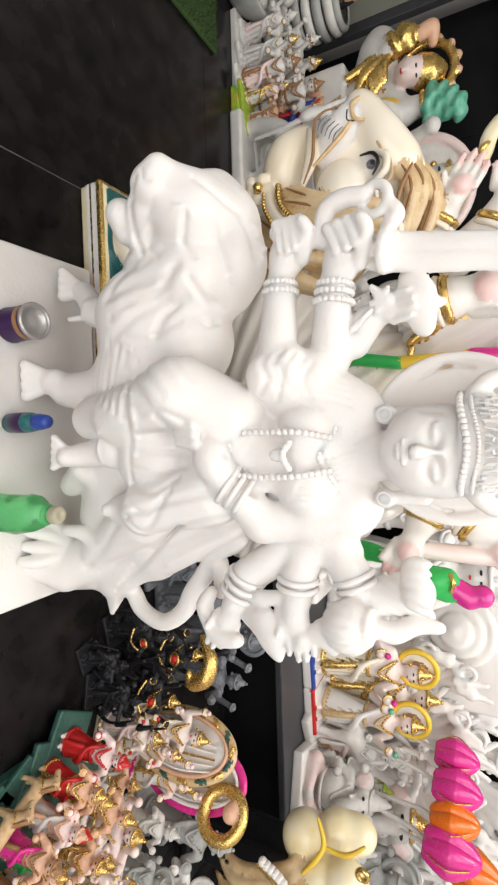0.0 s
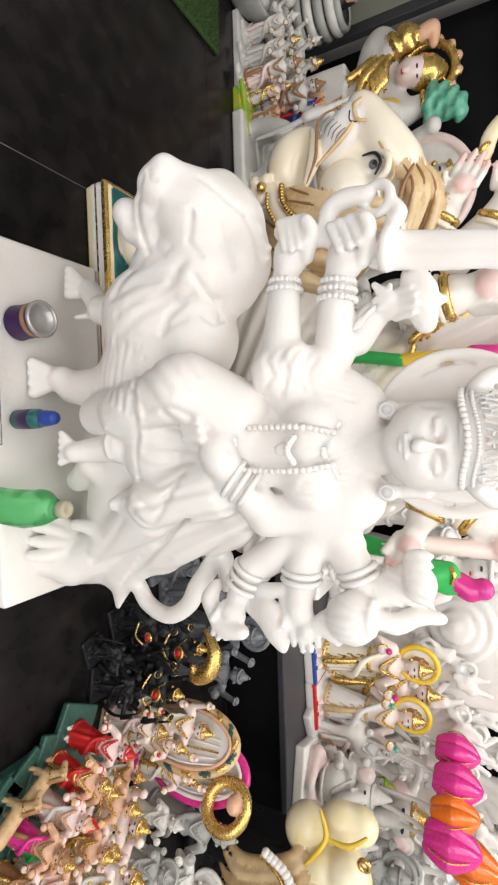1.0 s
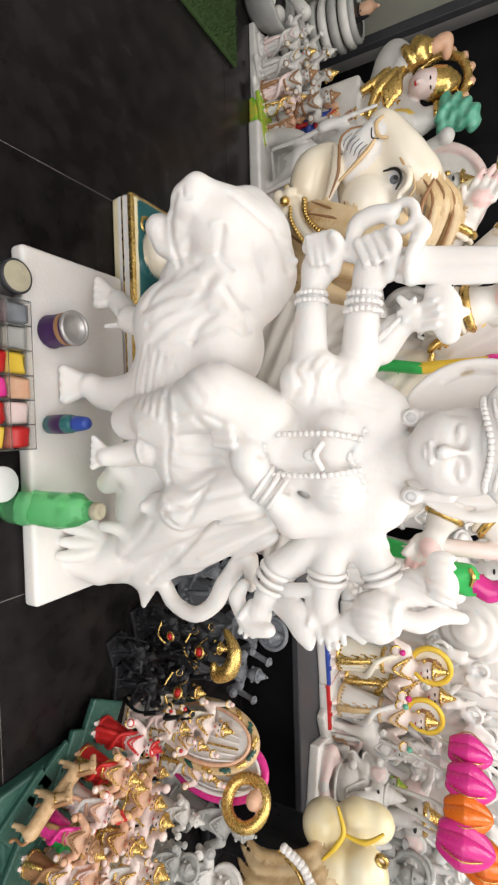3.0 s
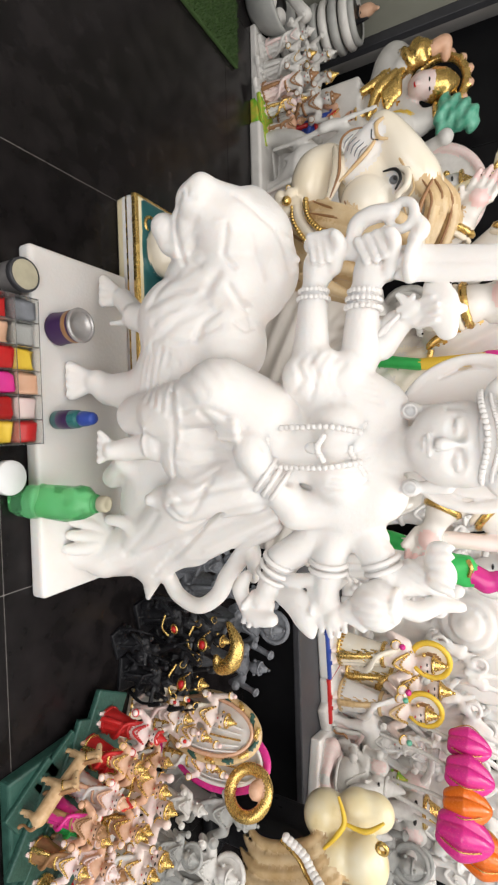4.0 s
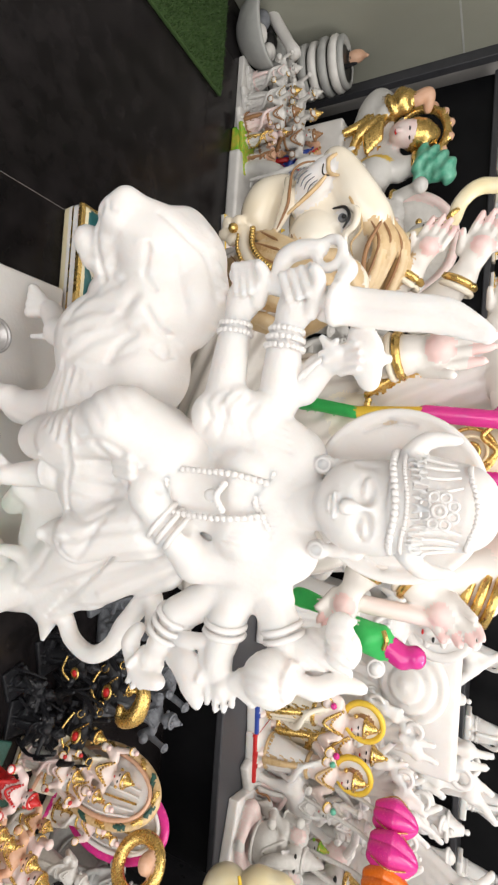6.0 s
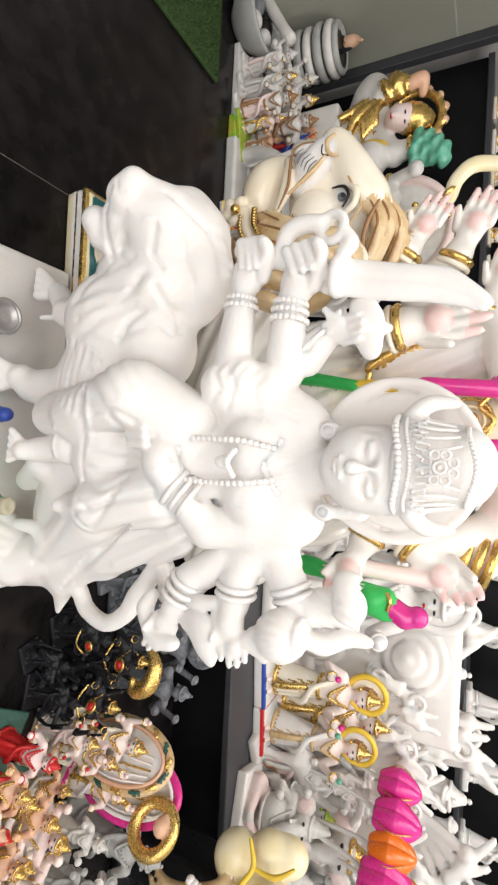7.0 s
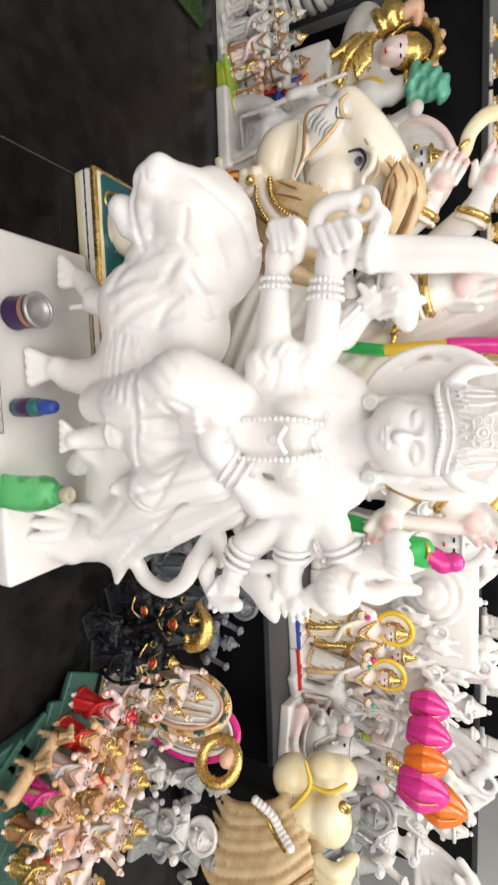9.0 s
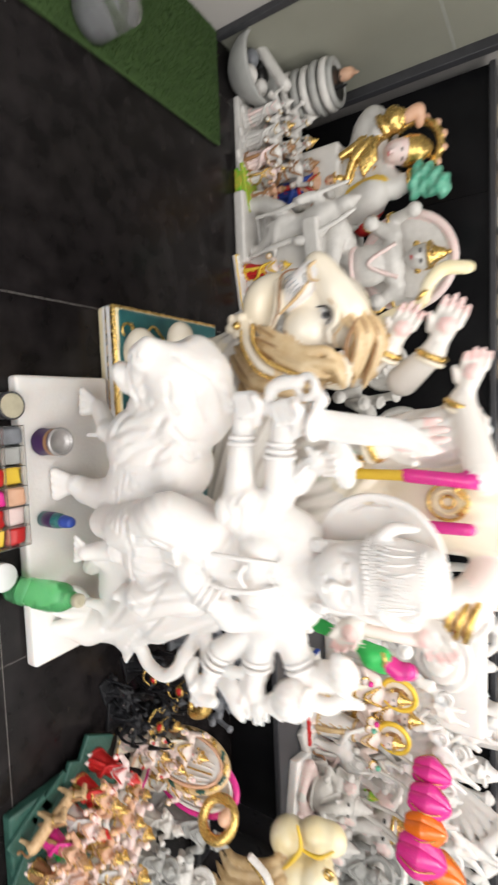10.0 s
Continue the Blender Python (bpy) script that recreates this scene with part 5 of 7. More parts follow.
def sitter(c, x, y, z, s, skin, cloth, trim, crown, rng, trunk=False, arms=4, face=True):
    """A figure seated with crossed legs, s tall from its seat."""
    p = lambda a, b, d: (x + a * s, y + b * s, z + d * s)
    for t in (-1, 1):
        c.cap(p(0.1 * t, 0, 0.12), p(0.34 * t, -0.12, 0.1), 0.115 * s, 0.09 * s, cloth, 0.03 * s, fold=((1, 1, 0), 50 / s, 0.006 * s))
        c.cap(p(0.34 * t, -0.14, 0.09), p(0.05 * t, -0.27, 0.07), 0.085 * s, 0.06 * s, cloth, 0.03 * s)
        c.ball(p(-0.02 * t, -0.28, 0.07), 0.06 * s, skin, 0.01 * s)
    fat = 0.2 if trunk else 0.14
    c.ball(p(0, -0.03, 0.30), np.array((fat + 0.03, fat, 0.2)) * s, skin, 0.03 * s)
    c.ball(p(0, 0, 0.50), np.array((0.21, 0.12, 0.1)) * s, skin, 0.03 * s)
    c.ring(p(0, -0.02, 0.2), (fat + 0.03) * s, 0.02 * s, trim, 0.006 * s)
    c.tube([p(-0.13, -0.08, 0.55), p(0, -fat - 0.04, 0.34), p(0.13, -0.08, 0.55)], 0.018 * s, trim, 0.006 * s)
    for t in (-1, 1):
        for j in range(arms // 2):
            e, h = p(0.33 * t, 0.0 + 0.06 * j, 0.34 + 0.16 * j), p(0.3 * t + 0.06 * j * t, -0.2 + 0.16 * j, 0.40 + 0.30 * j)
            c.cap(p(0.19 * t, 0, 0.52), e, 0.065 * s, 0.05 * s, skin, 0.02 * s)
            c.cap(e, h, 0.05 * s, 0.04 * s, skin, 0.01 * s)
            c.ball(h, 0.06 * s, skin, 0.01 * s)
            c.ring(e, 0.056 * s, 0.014 * s, crown, 0.004 * s, axis=np.array(h) - np.array(e))
    if trunk:
        c.ball(p(0, -0.05, 0.70), np.array((0.14, 0.13, 0.14)) * s, skin, 0.02 * s)
        c.tube([p(0, -0.16, 0.68), p(0.0, -0.24, 0.58), p(0.03, -0.26, 0.46), p(0.1, -0.25, 0.38), p(0.15, -0.26, 0.42)], [0.075 * s, 0.065 * s, 0.055 * s, 0.045 * s, 0.035 * s], skin, 0.012 * s)
        for t in (-1, 1):
            c.ball(p(0.21 * t, 0, 0.68), np.array((0.12, 0.03, 0.14)) * s, skin, 0.012 * s, rot=(0, 0, 25 * t))
            c.ball(p(0.22 * t, -0.03, 0.68), np.array((0.07, 0.02, 0.09)) * s, BLUSH if face else skin, 0.004 * s, rot=(0, 0, 25 * t))
            c.cap(p(0.07 * t, -0.15, 0.62), p(0.1 * t, -0.25, 0.58), 0.022 * s, 0.012 * s, WHITE, 0.004 * s)
            if face:
                c.ball(p(0.07 * t, -0.165, 0.73), np.array((0.03, 0.015, 0.016)) * s, INK, 0.002 * s)
        c.cap(p(0, 0, 0.82), p(0, 0.02, 1.0), 0.105 * s, 0.03 * s, crown, 0.012 * s)
        c.ring(p(0, -0.02, 0.80), 0.12 * s, 0.02 * s, crown, 0.004 * s)
    else:
        head_on(c, *p(0, -0.02, 0.73), 0.11 * s, skin, crown, crown, face, 0.8)


def beast(c, x, y, z, s, coat, mane, trim, kind="cow", way=1):
    """A four-legged animal, s long, looking along +-x."""
    p = lambda a, b, d: (x + way * a * s, y + b * s, z + d * s)
    c.cap(p(-0.3, 0, 0.45), p(0.26, 0, 0.47), 0.15 * s, 0.15 * s, coat, 0.04 * s)
    for a in (-0.34, 0.28):
        for b in (-0.08, 0.08):
            c.cap(p(a, b, 0.4), p(a + 0.03, b, 0.2), 0.075 * s, 0.05 * s, coat, 0.03 * s)
            c.cap(p(a + 0.03, b, 0.2), p(a, b, 0.02), 0.042 * s, 0.05 * s, coat, 0.02 * s)
    c.cap(p(0.28, 0, 0.52), p(0.44, 0, 0.74), 0.13 * s, 0.09 * s, mane if kind == "lion" else coat, 0.03 * s)
    c.cap(p(0.44, 0, 0.78), p(0.62, -0.02, 0.68), 0.09 * s, 0.06 * s, coat, 0.03 * s)
    for t in (-1, 1):
        c.ball(p(0.40, 0.09 * t, 0.86), np.array((0.03, 0.05, 0.05)) * s, coat, 0.01 * s)
        c.ball(p(0.53, 0.065 * t, 0.77), 0.018 * s, INK, 0.002 * s)
    for i in range(5):
        c.tube([p(0.36 - 0.035 * i, 0, 0.86 - 0.06 * i), p(0.28 - 0.03 * i, -0.08, 0.76 - 0.06 * i)], [0.045 * s, 0.02 * s], mane, 0.01 * s)
    c.tube([p(-0.42, 0, 0.5), p(-0.52, 0, 0.42), p(-0.5, 0, 0.2), p(-0.56, 0, 0.12)], [0.04 * s, 0.03 * s, 0.025 * s, 0.04 * s], mane, 0.01 * s)
    c.ring(p(0.33, 0, 0.58), 0.125 * s, 0.02 * s, trim, 0.004 * s, axis=(way, 0, 1))


def statuette(label, at, turn, group, shape, room=(0.42, 0.42, 1.08), step=0.0142, lean=0):
    x, y, z, h = at
    c = Clay((-room[0], -room[1], -0.02), (room[0], room[1], room[2]), step)
    shape(c)
    ob = new("statuette", c.mesh("statuette"))
    ob.matrix_world = pose(x, y, z, 0, lean, turn) @ Matrix.Scale(h, 4)
    return tagged(ob, label, "statuette", group)


def standing(label, at, turn=0, group="", skin=SKIN, cloth=WHITE, trim=GOLD, crown=GOLD, hair=None, base=WHITE, band=None, arms=2, halo=None, face=True, lift=None, seed=0, lean=0, plate=0.07):
    rng = random.Random(seed)

    def shape(c):
        base_plate(c, 0.2, 0.15, plate, base, band)
        person(c, 0, 0.02, plate, 0.98 - plate, skin, cloth, trim, crown, hair or crown, rng, arms, face, halo, lift, rng.uniform(-0.03, 0.03))
    return statuette(label, at, turn, group, shape, lean=lean)


def plain(label, at, turn=0, group="", m=PLAIN, arms=4, seed=0, lean=0):
    return standing(label, at, turn, group, m, m, m, m, m, m, None, arms, m if seed % 2 else None, False, None, seed, lean)


def seated(label, at, turn=0, group="", skin=SKIN, cloth=WHITE, trim=GOLD, crown=GOLD, base=WHITE, band=None, trunk=False, arms=4, face=True, seed=0, back=None, plate=0.12):
    rng = random.Random(seed)

    def shape(c):
        base_plate(c, 0.38, 0.3, plate, base, band)
        if back:
            c.disc((0, 0.2, 0.6), 0.36, 0.05, back, 0.01)
            c.ring((0, 0.18, 0.6), 0.33, 0.03, trim, 0.006, axis=(0, 1, 0))
        sitter(c, 0, 0, plate, 0.86, skin, cloth, trim, crown, rng, trunk, arms, face)
    return statuette(label, at, turn, group, shape, (0.5, 0.45, 1.05))


def couple(label, at, turn=0, group="", a=(SKIN, RED, GOLD), b=(SKIN, WHITE, GOLD), base=IVORY, band=GOLD, arch=GOLD, seed=0, animal=None):
    rng = random.Random(seed)

    def shape(c):
        base_plate(c, 0.42, 0.22, 0.07, base, band)
        person(c, -0.17, 0.0, 0.07, 0.80, a[0], a[1], a[2], a[2], BROWN, rng, 2, True, None, None, 0.02)
        person(c, 0.17, 0.0, 0.07, 0.74, b[0], b[1], b[2], b[2], BROWN, rng, 2, True, None, None, -0.02)
        if arch:
            c.tube([(-0.36, 0.12, 0.08), (-0.40, 0.12, 0.45), (-0.28, 0.12, 0.82), (0, 0.12, 0.98), (0.28, 0.12, 0.82), (0.40, 0.12, 0.45), (0.36, 0.12, 0.08)], 0.032, arch, 0.006, flat=((0, 1, 0), 1.3))
        if animal:
            beast(c, 0.02, -0.16, 0.07, 0.36, animal, BROWN, GOLD)
    return statuette(label, at, turn, group, shape, (0.5, 0.34, 1.06))


def pair_arch(label, at, turn=0, group="", cloth=RED, edge=PINK, seed=0, hoop=False):
    """A standing pair in front of a narrow oval shield with a patterned rim."""
    rng = random.Random(seed)

    def shape(c):
        base_plate(c, 0.22, 0.18, 0.07, IVORY, edge)
        c.ball((0, 0.10, 0.48), (0.24, 0.045, 0.45), WHITE, 0.01)
        line = [(0.235 * math.cos(t), 0.085, 0.48 + 0.45 * math.sin(t)) for t in np.linspace(0, 2 * math.pi, 25)]
        c.tube(line, 0.030, edge if hoop else TAN, 0.006)
        c.tube([(x * 0.86, 0.055, 0.48 + (z - 0.48) * 0.90) for x, y, z in line], 0.016, WHITE if hoop else PEACH, 0.004)
        for i in range(16):
            t = 2 * math.pi * (i + 0.5) / 16
            o, q = np.array((0.225 * math.cos(t), 0.055, 0.48 + 0.43 * math.sin(t))), np.array((-math.sin(t), 0, math.cos(t)))
            if not hoop:
                c.cap(o - q * 0.03, o + q * 0.03 + np.array((0.02 * math.cos(t), 0, 0.02 * math.sin(t))), 0.011, 0.011, (GOLD, DARKGREEN)[i % 2], 0.002)
        for i in range(5):
            c.tube([(0.14 - 0.05 * i, 0.05, 0.2 + 0.02 * i), (0.17 - 0.055 * i, 0.045, 0.5), (0.12 - 0.04 * i, 0.05, 0.8)], 0.008, GOLD if i == 2 else WHITE, 0.004)
        person(c, -0.06, -0.02, 0.07, 0.72, SKIN, cloth, GOLD, GOLD, BROWN, rng, 4, True, None, PALM)
        person(c, 0.09, -0.08, 0.07, 0.56, BLUSH, WHITE, GOLD, GOLD, BROWN, rng, 2, True, None, None)
        if hoop:
            c.ring((0.17, -0.02, 0.86), 0.155, 0.046, GOLD, 0.006, axis=(0.1, 1, 0))
            c.ball((0.14, -0.04, 0.93), (0.07, 0.06, 0.06), PEACH, 0.01)
    return statuette(label, at, turn, group, shape, (0.46, 0.36, 1.1))


def animal(label, at, turn=0, group="", coat=PLAIN, mane=PLAIN, trim=PLAIN, kind="horse", rider=None, base=PLAIN, way=-1, seed=0):
    rng = random.Random(seed)

    def shape(c):
        base_plate(c, 0.42, 0.18, 0.07, base)
        beast(c, 0, 0, 0.07, 0.66, coat, mane, trim, kind, way)
        if rider:
            person(c, -0.02 * way, 0.02, 0.36, 0.62, rider[0], rider[1], rider[2], rider[2], rider[0], rng, 4, rider[0] is SKIN)
    return statuette(label, at, turn, group, shape, (0.52, 0.34, 1.08))


def many_arms(label, at, turn=0, group="", m=WHITE, seed=0):
    """A dancing figure with a fan of thin arms holding blades and discs."""
    rng = random.Random(seed)

    def shape(c):
        base_plate(c, 0.2, 0.15, 0.06, m)
        person(c, 0, 0.03, 0.06, 0.9, m, m, m, m, m, rng, 2, False)
        for t in (-1, 1):
            for j in range(6):
                a = 0.1 + 0.27 * j
                e = (t * (0.14 + 0.12 * math.cos(a)), 0.04, 0.60 + 0.13 * math.sin(a))
                h = (t * (0.17 + 0.27 * math.cos(a)), -0.05, 0.60 + 0.33 * math.sin(a))
                c.cap((t * 0.1, 0.03, 0.60), e, 0.03, 0.026, m, 0.01)
                c.cap(e, h, 0.032, 0.026, m, 0.008)
                c.ball(h, 0.044, m, 0.008)
                w = rng.uniform(-0.1, 0.1)
                if j % 3 == 0:
                    c.ring((h[0], h[1] - 0.02, h[2] + 0.05), 0.045, 0.014, m, 0.004, axis=(w, 1, 0))
                else:
                    c.cap((h[0] - w, h[1] - 0.03, h[2] - 0.06), (h[0] + w, h[1], h[2] + 0.11), 0.028, 0.020, m, 0.006, flat=((0, 1, 0), 1.6))
    return statuette(label, at, turn, group, shape, (0.52, 0.3, 1.12))


def rosette(label, at, turn=0, m=WHITE, seed=0):
    """A carved panel of two open roses over leaves."""
    def shape(c):
        c.box((0, 0.08, 0.5), (0.34, 0.06, 0.48), m, 0.02, edge=0.04)
        for x, z, r in ((-0.12, 0.72, 0.2), (0.14, 0.42, 0.22), (-0.12, 0.2, 0.16)):
            for q in range(3):
                c.ring((x, -0.0 - 0.03 * q, z), r * (0.9 - 0.3 * q), r * 0.17, m, 0.012, axis=(0.1 * q, 1, 0.15))
            c.ball((x, -0.06, z), r * 0.28, m, 0.02)
    return statuette(label, at, turn, "carved panels", shape, (0.42, 0.3, 1.05))


def lotus(label, at, turn=0, m=PINK, tilt=0, stalk=0.0):
    """A closed bud of six overlapping petals on a gold stalk ring."""
    def shape(c):
        c.cap((0, 0, 0.05), (0, 0, 0.2), 0.16, 0.2, m, 0.02)
        for i in range(6):
            a = math.pi * i / 3
            c.tube([(0.18 * math.cos(a), 0.18 * math.sin(a), 0.12), (0.27 * math.cos(a), 0.27 * math.sin(a), 0.45), (0.15 * math.cos(a), 0.15 * math.sin(a), 0.78), (0.03 * math.cos(a), 0.03 * math.sin(a), 0.98)], [0.14, 0.19, 0.13, 0.03], m, 0.01)
        c.ring((0, 0, 0.06), 0.2, 0.035, GOLD, 0.004)
        c.cord([((0.0, 0.45 * q ** 0.5, 0.1 - q * (stalk + 0.1)), 0.05) for q in np.linspace(0, 1, 9)], PLAIN, 8)
        for i in range(3):
            a = math.pi * i * 2 / 3 + 0.5
            c.tube([(0.30 * math.cos(a), 0.30 * math.sin(a), 0.1), (0.455 * math.cos(a), 0.455 * math.sin(a), 0.45), (0.27 * math.cos(a), 0.27 * math.sin(a), 0.8)], 0.014, GOLD, 0.003)
    ob = statuette(label, at, turn, "lacquered lotus buds", shape, (0.54, 0.54, 1.04), 0.014, tilt)
    ob["category"] = "lotus bud"
    return ob


def pedestal(x, y, z0, z1, r, m, label):
    tagged(part("pedestal", block((x - r, y - r * 0.8, z0), (x + r, y + r * 0.8, z1 - 0.002), 0.006), m), label, "pedestal")


# ---- stock on the low step ----
G = "statuettes on the low step"
standing("painted standing deity with yellow halo on white and blue base", (0.735, 1.439, 0.207, 0.401), 6, G, cloth=IVORY, base=WHITE, band=BLUE, halo=YELLOW, trim=GOLD, hair=BROWN, lift=PINK, seed=3, plate=0.1)
standing("painted standing deity in cream robe with pink sash", (0.867, 1.551, 0.207, 0.408), -8, G, cloth=IVORY, trim=GOLD, halo=None, crown=GOLD, hair=BROWN, lift=PALM, seed=4)
standing("painted standing consort with yellow halo and red hem", (0.890, 1.445, 0.207, 0.375), 4, G, cloth=WHITE, base=WHITE, band=RED, halo=YELLOW, trim=TAN, hair=BROWN, lift=JADE, seed=5, plate=0.1)
animal("plain white marble cow with standing herdsman", (1.040, 1.480, 0.207, 0.393), 20, G, WHITE, WHITE, WHITE, "cow", (WHITE, WHITE, WHITE), PLAIN, 1, 6)
seated("dusty elephant-headed deity with blush wash on white base", (1.085, 1.355, 0.207, 0.27), -14, G, skin=PLAIN, cloth=BLUSH, trim=PLAIN, crown=PLAIN, base=WHITE, trunk=True, seed=7)
couple("dusty marble pair with pink and green wash", (1.06, 1.455, 0.207, 0.33), -8, G, (PLAIN, BLUSH, PLAIN), (PLAIN, PLAIN, LEAF), PLAIN, WHITE, PLAIN, 17, PLAIN)
seated("dusty white elephant-headed deity with gold crown", (1.20, 1.46, 0.207, 0.385), -25, G, skin=PLAIN, cloth=PLAIN, trim=BLUSH, crown=GOLD, base=PLAIN, trunk=True, seed=8)
seated("small dusty marble elephant-headed deity with blush ears", (1.20, 1.31, 0.207, 0.24), -20, G, skin=PLAIN, cloth=BLUSH, trim=PLAIN, crown=PLAIN, base=WHITE, trunk=True, seed=19)
plain("small grey marble statuette behind the cream lion", (1.31, 1.36, 0.207, 0.34), -20, G, GREY, 4, 25)
plain("plain grey marble many-armed statuette", (1.42, 1.50, 0.207, 0.33), -20, G, GREY, 4, 9)
seated("plain grey marble elephant-headed statuette", (1.45, 1.33, 0.207, 0.30), -15, G, GREY, GREY, GREY, GREY, GREY, None, True, 4, False, 10)
rosette("white marble panel carved with open roses", (0.735, 1.66, 0.207, 0.58), -6)
many_arms("white marble many-armed dancing figure with thin blades", (0.93, 1.62, 0.207, 0.50), 4, G, WHITE, 11)
many_arms("white marble fan-armed figure with discs and blades", (1.08, 1.60, 0.207, 0.48), -6, G, WHITE, 12)
many_arms("white marble many-armed figure on square base", (1.22, 1.70, 0.207, 0.52), -16, G, WHITE, 13)
plain("white marble standing deity with halo", (0.86, 1.78, 0.207, 0.54), 0, G, WHITE, 4, 15)
plain("white marble standing figure with raised arms", (1.40, 1.66, 0.207, 0.50), -10, G, WHITE, 4, 16)
standing("white marble goddess with painted eyes and red lips", (.44,1.50,.207,.62), 0, G, WHITE, WHITE, WHITE, WHITE, WHITE, WHITE, None, 2, WHITE, True, None, 17)
plain("white marble standing attendant", (.30,1.55,.207,.50), 0, G, WHITE, 4, 18)
plain("white marble haloed attendant", (.62,1.70,.207,.52), 0, G, WHITE, 4, 19)
seated("white marble seated deity with round back", (.80,1.75,.207,.46), 0, G, WHITE, WHITE, WHITE, WHITE, WHITE, None, False, 4, False, 20, WHITE)
plain("white marble four-armed standing figure", (1.12,1.78,.207,.52), -12, G, WHITE, 4, 21)
plain("white marble slender standing figure", (1.36,1.72,.207,.50), -20, G, PLAIN, 4, 22)
for i, (x, y, h) in enumerate(((0.50, 1.78, 0.62), (0.76, 1.84, 0.64), (1.00, 1.82, 0.62), (1.18, 1.84, 0.66), (1.42, 1.82, 0.64), (1.62, 1.76, 0.60), (1.55, 1.56, 0.46))):
    (many_arms if i % 2 else plain)("tall white marble deity in the crowded back row", (x, y, 0.207, h), -4 * i, G, m=WHITE, seed=130 + i)
for words, x, y, z, h, turn, m, tilt in (("glossy pink lacquered lotus bud with gold rims", 0.955, 1.46, 0.585, 0.115, 0, PINK, 4), ("glossy pink lacquered lotus bud", 1.003, 1.40, 0.585, 0.125, 0, PINK, 6), ("glossy orange lacquered lotus bud", 1.070, 1.355, 0.585, 0.12, 0, ORANGE, -5), ("glossy magenta lacquered lotus bud", 1.115, 1.32, 0.570, 0.14, 0, PINK, 6), ("glossy orange lacquered bud beside the pink ones", 1.185, 1.36, 0.625, 0.13, 0, ORANGE, 5)):
    lotus(words, (x, y, z, h), turn, m, tilt, (z - 0.207) / h / math.cos(radians(tilt)))



# ---- stock on the floor beside the low step ----
def black_deity(label, at, turn, seed):
    """A glossy black dancer with bent limbs, gilded touches and, on one of them, a large gold crest."""
    rng = random.Random(200 + seed)

    def shape(c):
        base_plate(c, 0.24, 0.18, 0.06, BLACKP)
        person(c, 0, 0.02, 0.06, 0.84, BLACKP, BLACKP, BLACKP, GOLD if seed in (1, 2) else BLACKP, BLACKP, rng, 4, False)
        for t in (-1, 1):
            a, b = (0.1 * t, -0.02, 0.55), (0.3 * t, -0.12, 0.42 + 0.2 * rng.random())
            c.cap(a, b, 0.035, 0.03, BLACKP, 0.01)
            c.cap(b, (0.22 * t, -0.2, b[2] + 0.22), 0.03, 0.022, BLACKP, 0.01)
            c.tube([(0.26 * t, 0.0, 0.1), (0.34 * t, -0.05, 0.4), (0.26 * t, 0.02, 0.75)], [0.03, 0.02, 0.012], BLACKP, 0.01)
        for i in range(6):
            c.box((rng.uniform(-0.25, 0.25), rng.uniform(-0.1, 0.12), rng.uniform(0.1, 0.5)), (0.06, 0.04, 0.05), BLACKP, 0.02, rot=(rng.uniform(0, 90), rng.uniform(0, 90), 0))
        if seed < 3:
            c.ball((0.02, -0.14, 0.62), (0.045, 0.03, 0.045), RED, 0.006)
            c.ring((0.02, -0.14, 0.62), 0.055, 0.014, GOLD, 0.003, axis=(0.2, 1, 0.2))
            c.tube([(-0.16, -0.12, 0.5), (0, -0.18, 0.46), (0.16, -0.12, 0.5)], 0.014, GOLD, 0.003)
        if seed == 1:
            c.tube([(-0.2, -0.02, 0.86), (-0.04, -0.08, 1.0), (0.14, -0.1, 0.96), (0.22, -0.1, 0.82), (0.12, -0.12, 0.78)], [0.03, 0.065, 0.085, 0.07, 0.03], GOLD, 0.01)
    return statuette(label, at, turn, "statuettes on the floor", shape, (0.48, 0.42, 1.1))


G = "statuettes on the floor"
for i, (x, y, h, t) in enumerate(((0.44, 0.80, 0.17, 10), (0.50, 0.87, 0.22, -5), (0.57, 0.80, 0.20, -20), (0.545, 0.735, 0.15, -10), (0.47, 0.72, 0.13, 15))):
    black_deity("black stone deity statuette with gold and red details", (x, y, 0, h), t, i)
for i, (x, y, h, t) in enumerate(((0.42, 0.98, 0.25, 0), (0.52, 1.02, 0.27, -8), (0.61, 0.99, 0.24, -15), (0.35, 0.93, 0.2, 10))):
    plain("slate grey stone deity statuette", (x, y, 0, h), t, G, SLATE, 4, 40 + i)
pair_arch("painted deity before a gold-rimmed oval shield with green leaves", (0.688, 0.845, 0, 0.28), -38, G, IVORY, PEACH, 50)
pair_arch("painted deity before a white oval shield with crimson rim", (0.775, 0.875, 0, 0.285), -36, G, WHITE, PINK, 51, True)
# darker skins, robes and slab green here stand in for the corner's dim light
tagged(part("painted_slab", block((0.590, 0.425, 0), (0.83, 0.648, 0.026), 0.005), DARKGREEN), "worn green painted slab under small painted statuettes", "slab")
